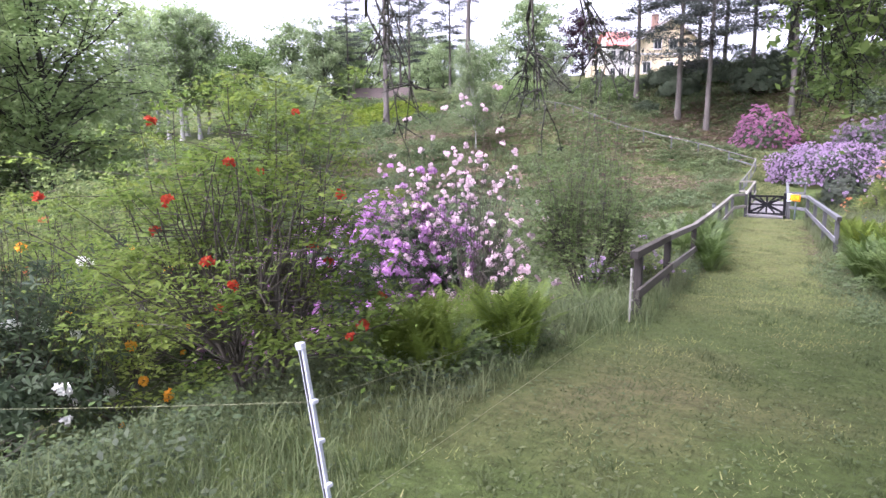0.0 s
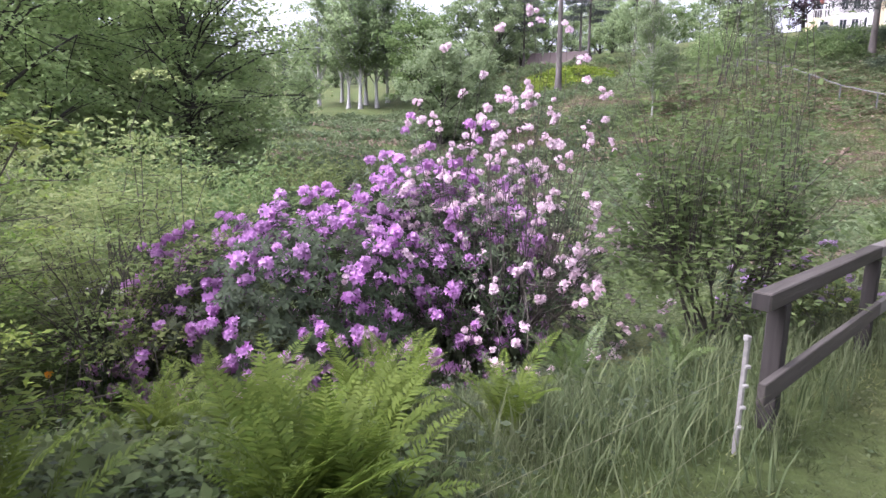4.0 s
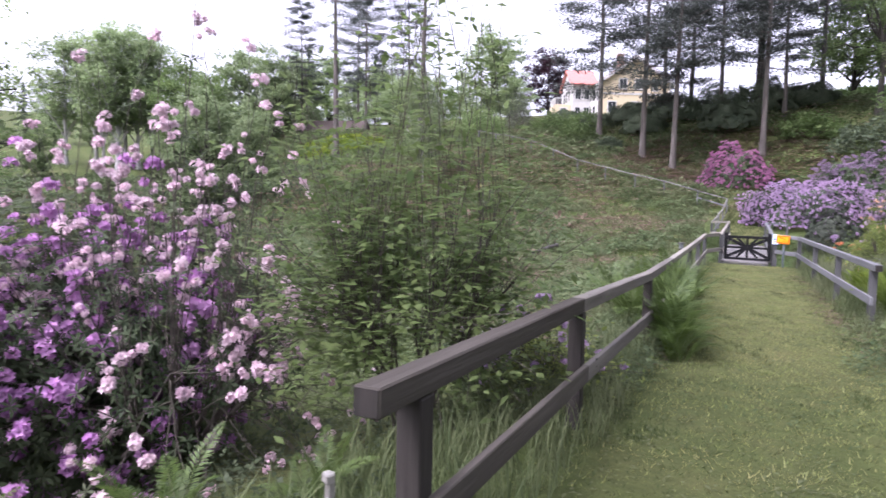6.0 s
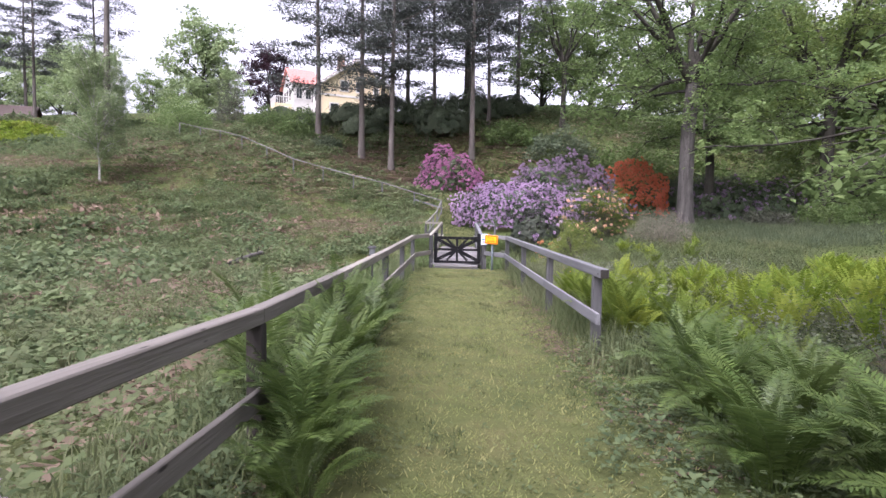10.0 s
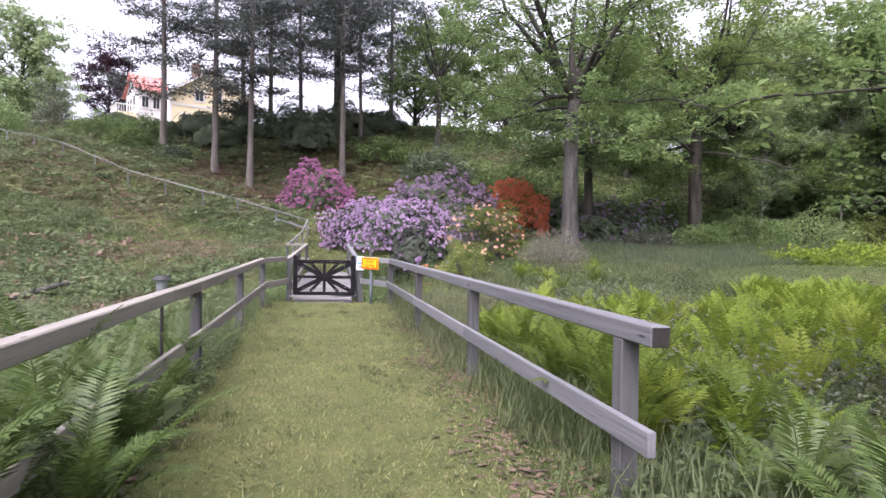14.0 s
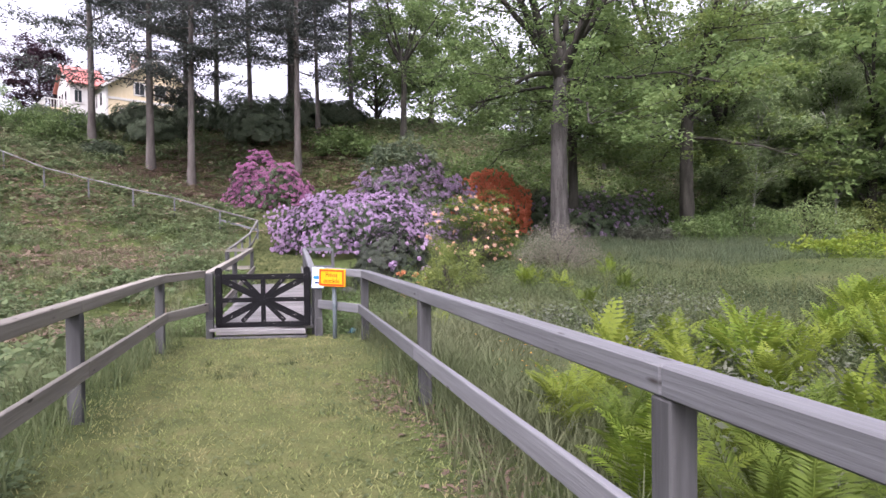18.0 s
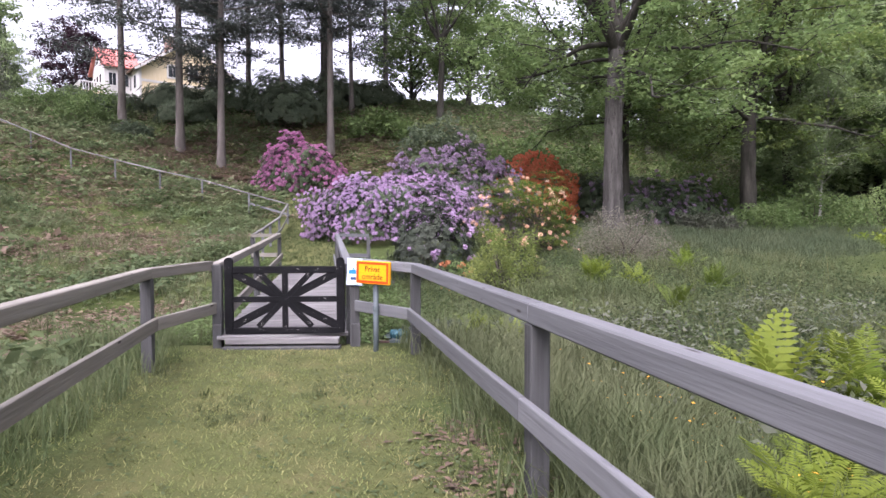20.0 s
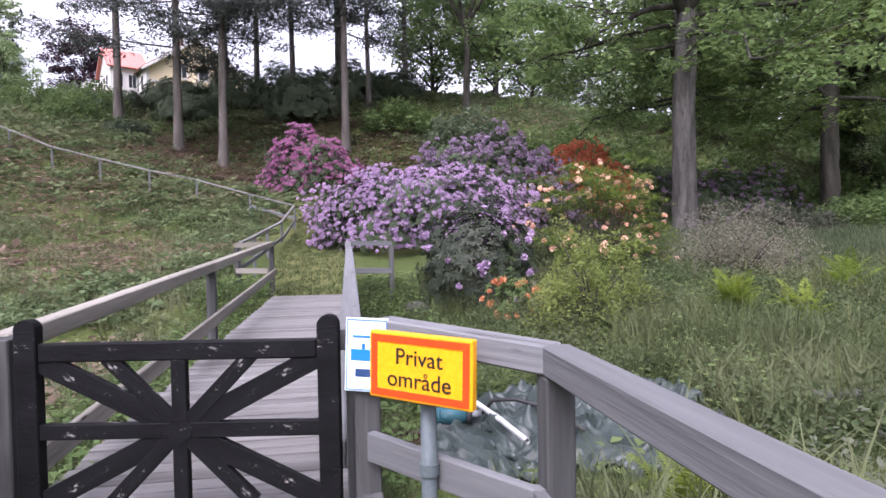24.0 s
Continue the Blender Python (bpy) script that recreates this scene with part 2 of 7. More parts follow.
BLACKPAINT = surface("flaking_black_paint", (0.004, 0.004, 0.0045), (0.009, 0.009, 0.01), 9, 0.7, 0.35, 50, (0.45, 1, 1), wear=(0.22, 0.21, 0.2), wear_amount=0.385, spec=0.1)
YELLOW = surface("yellow_enamel", (0.76, 0.33, 0.0), (0.8, 0.36, 0.008), 8, 0.35, 0.02, 80)
REDSIGN = surface("red_enamel", (0.62, 0.05, 0.008), (0.66, 0.06, 0.01), 8, 0.35, 0.02, 80)
BLACKINK = surface("black_ink", (0.012, 0.011, 0.01), (0.02, 0.018, 0.016), 8, 0.5, 0.0, 80)
WHITESIGN = surface("white_enamel", (0.58, 0.64, 0.7), (0.64, 0.7, 0.75), 8, 0.35, 0.02, 80)
BLUEINK = surface("blue_ink", (0.01, 0.16, 0.5), (0.02, 0.19, 0.55), 8, 0.4, 0.0, 80)
NAVYINK = surface("dark_blue_ink", (0.02, 0.05, 0.13), (0.03, 0.065, 0.16), 8, 0.4, 0.0, 80)
GALV = surface("galvanised_steel", (0.12, 0.135, 0.14), (0.2, 0.215, 0.22), 12, 0.55, 0.05, 90, metal=0.2)
STAKEWHITE = surface("chalky_white_plastic", (0.36, 0.38, 0.42), (0.5, 0.52, 0.55), 12, 0.6, 0.1, 70, wear=(0.25, 0.25, 0.25), wear_amount=0.36)
STAKEGREY = surface("dirty_grey_plastic", (0.17, 0.165, 0.145), (0.27, 0.26, 0.235), 12, 0.7, 0.1, 70)
WIRE = surface("yellowish_fence_cord", (0.11, 0.12, 0.06), (0.17, 0.175, 0.095), 60, 0.7, 0.0, 90)
TARP = surface("grey_green_tarpaulin", (0.022, 0.031, 0.029), (0.042, 0.056, 0.052), 3, 0.42, 0.1, 50, spec=0.3)
POLESTEEL = surface("dull_blue_grey_steel", (0.07, 0.088, 0.094), (0.1, 0.122, 0.128), 9, 0.6, 0.06, 70, metal=0.1)
ALUMINIUM = surface("bright_aluminium", (0.42, 0.43, 0.43), (0.58, 0.58, 0.57), 10, 0.45, 0.03, 80, metal=0.3)
RUBBER = surface("black_rubber", (0.012, 0.012, 0.013), (0.025, 0.025, 0.026), 10, 0.5, 0.05, 80)
PUMPBLUE = surface("teal_painted_metal", (0.015, 0.06, 0.075), (0.025, 0.085, 0.1), 10, 0.5, 0.05, 80)
BARK = surface("grey_brown_bark", (0.02, 0.0195, 0.0155), (0.07, 0.066, 0.055), 3, 0.95, 1.0, 16, (1, 1, 0.22), space="World", spec=0.1)
PALEBARK = surface("bare_pale_trunk_wood", (0.03, 0.028, 0.025), (0.105, 0.099, 0.09), 5, 0.9, 1.0, 22, (1, 1, 0.16), wear=(0.028, 0.025, 0.022), wear_amount=0.45, space="World")
PINEBARK = surface("reddish_pine_bark", (0.05, 0.044, 0.038), (0.12, 0.107, 0.095), 2.5, 0.9, 0.9, 18, (1, 1, 0.25), space="World")
BIRCHBARK = surface("white_birch_bark", (0.26, 0.255, 0.24), (0.4, 0.39, 0.37), 4, 0.8, 0.4, 20, (1, 1, 2), wear=(0.05, 0.045, 0.04), wear_amount=0.42, space="World")
STEM = surface("grey_twig_bark", (0.032, 0.027, 0.021), (0.09, 0.079, 0.065), 8, 0.9, 0.5, 40, space="World")
LEAFLITTER = surface("brown_leaf_litter", (0.055, 0.038, 0.026), (0.14, 0.098, 0.068), 14, 0.9, 0.5, 60, island=True)

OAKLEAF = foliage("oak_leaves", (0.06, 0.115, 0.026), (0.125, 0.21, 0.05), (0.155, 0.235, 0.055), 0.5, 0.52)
# Lighter, yellower copy of the oak leaves, with sunlight put into the colour.
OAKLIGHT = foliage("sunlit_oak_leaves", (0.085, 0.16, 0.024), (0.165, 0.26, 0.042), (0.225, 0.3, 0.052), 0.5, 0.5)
# Paler than near leaves: the haze of distance is mixed into the colour.
PALELEAF = foliage("haze_paled_leaves", (0.155, 0.24, 0.09), (0.25, 0.355, 0.145), (0.24, 0.325, 0.135), 0.6, 0.54)
BIRCHLEAF = foliage("birch_leaves", (0.19, 0.3, 0.085), (0.31, 0.44, 0.14), (0.29, 0.4, 0.14), 0.5, 0.66)
MAPLELEAF = foliage("maple_leaves", (0.18, 0.3, 0.085), (0.31, 0.44, 0.14), (0.34, 0.46, 0.15), 0.5, 0.62)
DARKLEAF = foliage("dark_evergreen_leaves", (0.05, 0.078, 0.042), (0.1, 0.142, 0.075), (0.11, 0.145, 0.08), 0.65, 0.42, spec=0.12)
NEEDLES = foliage("pine_needles", (0.036, 0.047, 0.04), (0.085, 0.103, 0.086), (0.1, 0.125, 0.102), 0.5, 0.38)
SPRUCELEAF = foliage("spruce_needles", (0.03, 0.055, 0.035), (0.06, 0.095, 0.055), (0.06, 0.09, 0.05), 0.6, 0.3)
COPPER = foliage("copper_beech_leaves", (0.02, 0.012, 0.018), (0.05, 0.025, 0.035), (0.06, 0.03, 0.04), 0.5, 0.3)
SHRUBLEAF = foliage("shrub_leaves", (0.06, 0.12, 0.025), (0.12, 0.2, 0.05), (0.15, 0.22, 0.06), 0.5, 0.5)
YELLOWGREEN = foliage("azalea_leaves", (0.075, 0.13, 0.025), (0.16, 0.22, 0.05), (0.2, 0.235, 0.06), 0.6, 0.5)
WILLOWLEAF = foliage("willow_leaves", (0.075, 0.135, 0.03), (0.14, 0.215, 0.052), (0.165, 0.235, 0.06), 0.5, 0.55)
AZALEALEAF = foliage("bright_azalea_leaves", (0.075, 0.13, 0.025), (0.155, 0.215, 0.046), (0.2, 0.235, 0.05), 0.55, 0.55)
MEADOWLEAF = foliage("fresh_meadow_leaves", (0.075, 0.135, 0.03), (0.15, 0.225, 0.06), (0.18, 0.235, 0.07), 0.55, 0.5)
# Very dark green: shade below oak and shrubs put into the leaf colour.
SHADEDWEED = foliage("shaded_weed_leaves", (0.022, 0.038, 0.016), (0.058, 0.085, 0.034), (0.064, 0.088, 0.038), 0.5, 0.3)
HAZELLEAF = foliage("hazel_leaves", (0.035, 0.066, 0.022), (0.085, 0.13, 0.045), (0.1, 0.14, 0.05), 0.55, 0.45)
YELLOWLEAF = foliage("yellow_green_leaves", (0.12, 0.18, 0.024), (0.2, 0.265, 0.044), (0.23, 0.275, 0.05), 0.55, 0.5)
RHODOLEAF = foliage("rhododendron_leaves", (0.024, 0.046, 0.02), (0.06, 0.096, 0.038), (0.072, 0.108, 0.044), 0.5, 0.25, spec=0.16)
DARKRHODO = foliage("dark_rhododendron_leaves", (0.02, 0.031, 0.019), (0.052, 0.07, 0.042), (0.06, 0.076, 0.048), 0.5, 0.2, spec=0.14)
STARTRHODO = foliage("garden_rhododendron_leaves", (0.024, 0.043, 0.018), (0.055, 0.085, 0.034), (0.075, 0.09, 0.042), 0.55, 0.25, spec=0.1)
HILLGRASS = foliage("straw_mixed_grass", (0.08, 0.115, 0.042), (0.15, 0.185, 0.07), (0.2, 0.185, 0.1), 0.65, 0.45, 0.35)
SPIREA = foliage("spirea_sprays", (0.15, 0.135, 0.108), (0.205, 0.188, 0.15), (0.175, 0.18, 0.128), 0.7, 0.5)
GREYLEAF = foliage("grey_green_leaves", (0.07, 0.09, 0.055), (0.14, 0.16, 0.1), (0.13, 0.14, 0.1), 0.6, 0.45)
FERNLEAF = foliage("bright_green_fern", (0.045, 0.082, 0.02), (0.095, 0.142, 0.037), (0.105, 0.148, 0.04), 0.45, 0.42, spec=0.32)
FERNMID = foliage("fresh_bright_fern", (0.06, 0.1, 0.014), (0.118, 0.165, 0.028), (0.135, 0.175, 0.032), 0.55, 0.48)
FERNBRIGHT = foliage("bright_fern_fronds", (0.09, 0.15, 0.017), (0.172, 0.237, 0.032), (0.215, 0.252, 0.042), 0.55, 0.5, 0.6)
PALEGRASS = foliage("worn_pale_grass", (0.12, 0.166, 0.039), (0.205, 0.238, 0.064), (0.285, 0.255, 0.1), 0.6, 0.45, 1.6)
GRASSBLADE = foliage("mown_grass", (0.043, 0.072, 0.018), (0.076, 0.106, 0.03), (0.09, 0.105, 0.038), 0.6, 0.45, 0.8)
LONGGRASS = foliage("long_grass", (0.06, 0.096, 0.03), (0.122, 0.158, 0.056), (0.15, 0.168, 0.075), 0.6, 0.45, 0.5)
SEDGE = foliage("sedge_blades", (0.045, 0.075, 0.034), (0.09, 0.125, 0.055), (0.1, 0.13, 0.06), 0.6, 0.4, 0.4)
COVER = foliage("ground_cover_leaves", (0.055, 0.095, 0.034), (0.125, 0.17, 0.062), (0.145, 0.165, 0.075), 0.7, 0.5, 0.45, spec=0.08)
BRAMBLE = foliage("bramble_leaves", (0.05, 0.088, 0.035), (0.115, 0.165, 0.062), (0.13, 0.18, 0.062), 0.6, 0.42, 0.5, spec=0.12)
DRYCOVER = foliage("dry_bracken", (0.15, 0.112, 0.082), (0.28, 0.215, 0.162), (0.22, 0.165, 0.125), 0.8, 0.35, 0.3)
PURPLE = foliage("purple_petals", (0.38, 0.16, 0.39), (0.6, 0.34, 0.6), (0.58, 0.36, 0.57), 0.6, 0.4, 1.2)
PINK = foliage("pale_pink_petals", (0.6, 0.43, 0.5), (0.8, 0.67, 0.71), (0.68, 0.5, 0.58), 0.6, 0.4, 1.0)
LILAC = foliage("lilac_petals", (0.36, 0.24, 0.4), (0.52, 0.39, 0.55), (0.47, 0.33, 0.49), 0.6, 0.4, 0.6)
MAUVE = foliage("faded_mauve_petals", (0.2, 0.14, 0.21), (0.34, 0.26, 0.36), (0.28, 0.2, 0.29), 0.6, 0.4, 0.6)
MAGENTA = foliage("magenta_petals", (0.33, 0.11, 0.245), (0.52, 0.26, 0.42), (0.46, 0.2, 0.35), 0.6, 0.4, 0.7)
ORANGE = foliage("orange_red_petals", (0.48, 0.12, 0.06), (0.64, 0.23, 0.13), (0.56, 0.17, 0.09), 0.6, 0.4, 0.8)
ORANGEPINK = foliage("salmon_orange_petals", (0.6, 0.2, 0.09), (0.72, 0.36, 0.2), (0.68, 0.3, 0.16), 0.6, 0.35, 0.8)
PEACH = foliage("peach_petals", (0.66, 0.34, 0.22), (0.78, 0.54, 0.42), (0.78, 0.5, 0.4), 0.6, 0.35, 0.8)
RED = foliage("red_petals", (0.36, 0.04, 0.025), (0.5, 0.08, 0.04), (0.45, 0.06, 0.03), 0.6, 0.4, 0.8)
AMBER = foliage("amber_petals", (0.8, 0.32, 0.02), (0.85, 0.45, 0.05), (0.85, 0.4, 0.05), 0.6, 0.35, 0.8)
WHITEPETAL = foliage("white_petals", (0.75, 0.75, 0.7), (0.85, 0.85, 0.82), (0.85, 0.85, 0.8), 0.6, 0.35, 0.8)


def ground_material():
    m, n, l, p = nodes_of("grassy_ground")
    geo = n.new("ShaderNodeNewGeometry")

    def noise_of(scale, detail, rough=0.6):
        t = n.new("ShaderNodeTexNoise")
        t.inputs["Scale"].default_value, t.inputs["Detail"].default_value, t.inputs["Roughness"].default_value = scale, detail, rough
        l.new(geo.outputs["Position"], t.inputs["Vector"])
        return t.outputs["Fac"]

    def ramp_of(src, *stops):
        r = n.new("ShaderNodeValToRGB")
        r.color_ramp.elements[0].position, r.color_ramp.elements[0].color = stops[0][0], (*stops[0][1], 1)
        r.color_ramp.elements[1].position, r.color_ramp.elements[1].color = stops[-1][0], (*stops[-1][1], 1)
        for q, c in stops[1:-1]:
            r.color_ramp.elements.new(q).color = (*c, 1)
        l.new(src, r.inputs["Fac"])
        return r.outputs["Color"]

    big = ramp_of(noise_of(0.35, 5), (0.3, (0.042, 0.06, 0.02)), (0.5, (0.058, 0.078, 0.026)), (0.66, (0.082, 0.086, 0.038)), (0.8, (0.11, 0.09, 0.058)))
    fine = ramp_of(noise_of(9, 6, 0.7), (0.3, (0.45, 0.45, 0.4)), (0.7, (1.35, 1.35, 1.2)))
    mx = n.new("ShaderNodeMix")
    mx.data_type, mx.blend_type = "RGBA", "MULTIPLY"
    mx.inputs["Factor"].default_value = 0.85
    l.new(big, mx.inputs["A"])
    l.new(fine, mx.inputs["B"])
    sep = n.new("ShaderNodeSeparateXYZ")
    l.new(geo.outputs["Position"], sep.inputs[0])

    def calc(op, a, b):
        c = n.new("ShaderNodeMath")
        c.operation = op
        for k, v in enumerate((a, b)):
            if isinstance(v, (int, float)):
                c.inputs[k].default_value = v
            elif v is not None:
                l.new(v, c.inputs[k])
        return c.outputs[0]

    across = calc("ABSOLUTE", calc("ADD", sep.outputs[0], calc("MULTIPLY", sep.outputs[1], 0.161)), None)
    worn = n.new("ShaderNodeMapRange")
    worn.interpolation_type = "SMOOTHSTEP"
    worn.inputs["From Min"].default_value, worn.inputs["From Max"].default_value = 1.6, 0.9
    l.new(calc("ADD", across, calc("MULTIPLY", noise_of(1.7, 4), 0.5)), worn.inputs["Value"])
    near = n.new("ShaderNodeMapRange")
    near.inputs["From Min"].default_value, near.inputs["From Max"].default_value = -21.0, -8.0
    l.new(sep.outputs[1], near.inputs["Value"])
    turf = n.new("ShaderNodeMix")
    turf.data_type = "RGBA"
    l.new(calc("MULTIPLY", worn.outputs[0], near.outputs[0]), turf.inputs["Factor"])
    l.new(mx.outputs["Result"], turf.inputs["A"])
    l.new(ramp_of(noise_of(3.0, 6, 0.7), (0.3, (0.06, 0.072, 0.025)), (0.5, (0.085, 0.096, 0.034)), (0.66, (0.11, 0.108, 0.045)), (0.78, (0.125, 0.1, 0.06))), turf.inputs["B"])
    l.new(turf.outputs["Result"], p.inputs["Base Color"])
    p.inputs["Roughness"].default_value = 0.95
    p.inputs["Specular IOR Level"].default_value = 0.1
    b = n.new("ShaderNodeBump")
    b.inputs["Strength"].default_value, b.inputs["Distance"].default_value = 0.8, 0.05
    l.new(noise_of(25, 5, 0.7), b.inputs["Height"])
    l.new(b.outputs["Normal"], p.inputs["Normal"])
    return m


EARTH = ground_material()

# ---- the lie of the land ----


def ease(a, b, x):
    q = np.clip((np.asarray(x, float) - a) / (b - a), 0, 1)
    return q * q * (3 - 2 * q)


def over(a, b, k=0.6):
    return (a + b + np.sqrt((a - b) ** 2 + k * k)) / 2


def path_x(y):
    return 0.05 - 0.161 * np.asarray(y, float)


def path_z(y):
    y = np.asarray(y, float)
    return 0.062 * over(-14 - y, 0 * y, 1.5) * 1.0 + 0.12 * over(y - 10, 0 * y, 1.0) - 0.03


def ripple(x, y):
    return (np.sin(x * 1.7 + y * 0.6) * np.sin(y * 1.3 - x * 0.4) * 0.5 + np.sin(x * 4.1 + 1.3) * np.sin(y * 3.7 + x * 1.1) * 0.3 + np.sin(x * 0.45 + 2) * np.sin(y * 0.5) * 0.8)


def ground(x, y):
    """Height of the ground: the grassy dam, the hollow beside it, the hillside and the wooded bank."""
    x, y = np.asarray(x, float), np.asarray(y, float)
    u = x - path_x(y)
    far = np.hypot(x, y + 10)
    edge = 1.5 + 0.9 * ease(-18, -22, y)
    left = ease(edge, edge + 3.6, -u)
    right = ease(1.55, 4.5, u)
    zp = path_z(y)
    zl = -0.95 + 0.11 * over(far - 28, 0 * far, 4) + 0.25 * zp
    zr = -0.55 + 0.055 * over(y + 4, 0 * y, 2) + 0.9 * 0.062 * over(-14 - y, 0 * y, 1.5) + 0.05 * over(far - 40, 0 * far, 6)
    z = zp * (1 - left) * (1 - right) + zl * left + zr * right
    gully = ease(0.1, 1.1, y) * ease(9.0, 7.9, y) * ease(6, 1, np.abs(u))
    z = z - 0.75 * gully
    rx, ry = x + 4.0, y - 19.4
    along, down = -0.929 * rx + 0.371 * ry, -0.371 * rx - 0.929 * ry
    along = -over(-along, -21.5 + 0 * along, 4) + 0.05 * over(along - 22, 0 * along, 3)
    hill = 1.25 + 0.2 * along + 0.0055 * np.maximum(along, 0) ** 2 - 0.30 * over(down, 0 * down - 6, 3) - 0.6 * ease(-2, -8, along)
    z = over(z, hill, 0.7)
    yb = 18 + 10 * ease(3, 20, x) + 8 * ease(20, 40, x) - 4 * ease(-30, -60, x)
    q = y - yb
    bank = 0.85 + 10.3 * ease(0, 26, q) + 0.2 * over(q - 26, 0 * q, 3) - 2.2 * ease(-2, -14, q)
    bank = -over(-bank, -19.0 + 0 * bank, 2)
    z = over(z, bank, 0.6)
    rough = ease(1.3, 3.0, np.abs(u)) * 0.09 * (1 + ease(8, 40, far))
    humps = ease(2.0, 4.5, -u) * ease(-14, -8, y) * ease(60, 40, far)
    z = z + humps * (0.11 * np.sin(x * 2.3 + 1.3 * np.sin(y * 1.1)) * np.sin(y * 2.6 + 0.7 * x) + 0.07 * np.sin(x * 5.1 + y * 1.7) * np.sin(y * 4.7 - x * 2.2))
    return z + rough * ripple(x, y) + 0.012 * ripple(x * 1.9, y * 1.9)


def graded(lo, a, b, hi, step):
    mid = np.arange(a, b + 1e-6, step)
    up, s = [b], step
    while up[-1] < hi:
        s *= 1.16
        up.append(up[-1] + s)
    dn, s = [a], step
    while dn[-1] > lo:
        s *= 1.16
        dn.append(dn[-1] - s)
    return np.concatenate([dn[:0:-1], mid, up[1:]])


gx, gy = graded(-900, -16, 14, 900, 0.3), graded(-500, -28, 30, 1500, 0.3)
X, Y = np.meshgrid(gx, gy)
Z = ground(X, Y)
i = np.arange(len(gy) - 1)[:, None] * len(gx) + np.arange(len(gx) - 1)[None, :]
land = new("ground", soft(sheet("ground", np.stack([X, Y, Z], -1).reshape(-1, 3), np.stack([i, i + 1, i + 1 + len(gx), i + len(gx)], -1).reshape(-1, 4), EARTH)))
tagged(land, "grassy hillside, dam and hollow with patches of bare earth", "ground", kind="structure")


def gz(x, y):
    return float(ground(x, y))


# ---- fences, gate and footbridge ----


def beam(name, a, b, w, h, material, parent, bevel=0.006, label="", overhang=0.0):
    """A straight timber from a to b; its length runs along its own x."""
    a, b = Vector(a), Vector(b)
    d = (b - a).normalized()
    a, b = a - d * overhang, b + d * overhang
    side = Vector((0, 0, 1)).cross(d)
    if side.length < 1e-3:
        side = Vector((1, 0, 0))
    side.normalize()
    up = d.cross(side)
    m = Matrix((d, side, up)).transposed().to_4x4()
    m.translation = (a + b) / 2
    return part(name, box((b - a).length, w, h, bevel), material, parent, label, m)


def upright(name, x, y, z0, z1, w, d, material, parent, turn=0.0, lean=0.0, bevel=0.006, label=""):
    m = pose(x, y, (z0 + z1) / 2, lean, 0, turn)
    return part(name, box(w, d, z1 - z0, bevel), material, parent, label, m)


TURN = math.degrees(math.atan(0.161))


def railing(name, pts, post_pts, label, group, rail_mat, post_mat, top=0.97, low=0.47, inner=(1, 0), thick=0.095):
    """Posts with a square top rail on them and a lower board on the inner side. pts: the corners and joints of the rail, as (x, y, z of the foot)."""
    ob = thing(name, pts[0], label, "fence", group)
    inner = Vector((*inner, 0)).normalized()
    for k in range(len(pts) - 1):
        a, b = Vector(pts[k]), Vector(pts[k + 1])
        over_a = 0.3 if k == 0 and name == "post_and_rail_fence" else 0.0
        d = (b - a).normalized()
        # The first length of the old rail takes a darker brown wood.
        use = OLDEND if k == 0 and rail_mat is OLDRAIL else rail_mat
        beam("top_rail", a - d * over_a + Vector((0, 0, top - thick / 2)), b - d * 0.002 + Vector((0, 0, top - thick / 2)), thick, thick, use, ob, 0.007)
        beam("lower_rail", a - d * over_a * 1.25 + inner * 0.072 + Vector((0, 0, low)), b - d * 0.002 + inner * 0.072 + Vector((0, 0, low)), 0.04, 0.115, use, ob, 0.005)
    if name == "post_and_rail_fence":
        a, b = Vector(pts[0]), Vector(pts[1])
        d = (b - a).normalized()
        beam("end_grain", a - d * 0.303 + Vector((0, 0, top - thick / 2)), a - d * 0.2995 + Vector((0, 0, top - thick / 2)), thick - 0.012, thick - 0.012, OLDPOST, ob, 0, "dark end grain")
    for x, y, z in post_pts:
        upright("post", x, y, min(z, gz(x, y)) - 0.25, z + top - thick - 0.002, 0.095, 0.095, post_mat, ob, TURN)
    return ob


def left_x(y):
    return -1.10 - 0.153 * (y + 0.3)


def right_x(y):
    return 1.415 - 0.178 * (y + 0.63)


def foot(x, y):
    return (x, y, float(path_z(y)) + 0.02)


LEFT_TOP = {-18.43: 1.138, -16.22: 1.075, -12.84: 0.935, -10.38: 0.92, -10.36: 0.92, -6.7: 0.92, -3.9: 0.94}
old = [(left_x(y), y, LEFT_TOP[y] - 0.97) for y in (-18.43, -16.22, -12.84, -10.38)]
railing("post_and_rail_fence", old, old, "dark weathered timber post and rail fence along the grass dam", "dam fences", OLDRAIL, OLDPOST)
mid = [(left_x(y), y, LEFT_TOP[y] - 0.97) for y in (-10.36, -6.7, -3.9)] + [foot(-0.985, -1.05), (-0.80, 0.03, 0.0)]
railing("rail_fence", mid, mid[1:4], "brownish grey weathered timber rail fence beside long grass", "dam fences", WARMRAIL, GREYWOOD)
rgt = [foot(right_x(y), y) for y in (-9.57, -6.74, -3.71, -0.5)]
railing("post_and_rail_fence", rgt, rgt, "silvery weathered timber post and rail fence beside ferns", "dam fences", RAILWOOD, GREYWOOD, inner=(-1, 0))
cross = [foot(right_x(-0.5), -0.5), (0.80, 0.02, 0.02)]
railing("rail_fence", cross, [], "short silvery rail fence beside the gate", "dam fences", RAILWOOD, GREYWOOD, inner=(-0.7, -0.7))


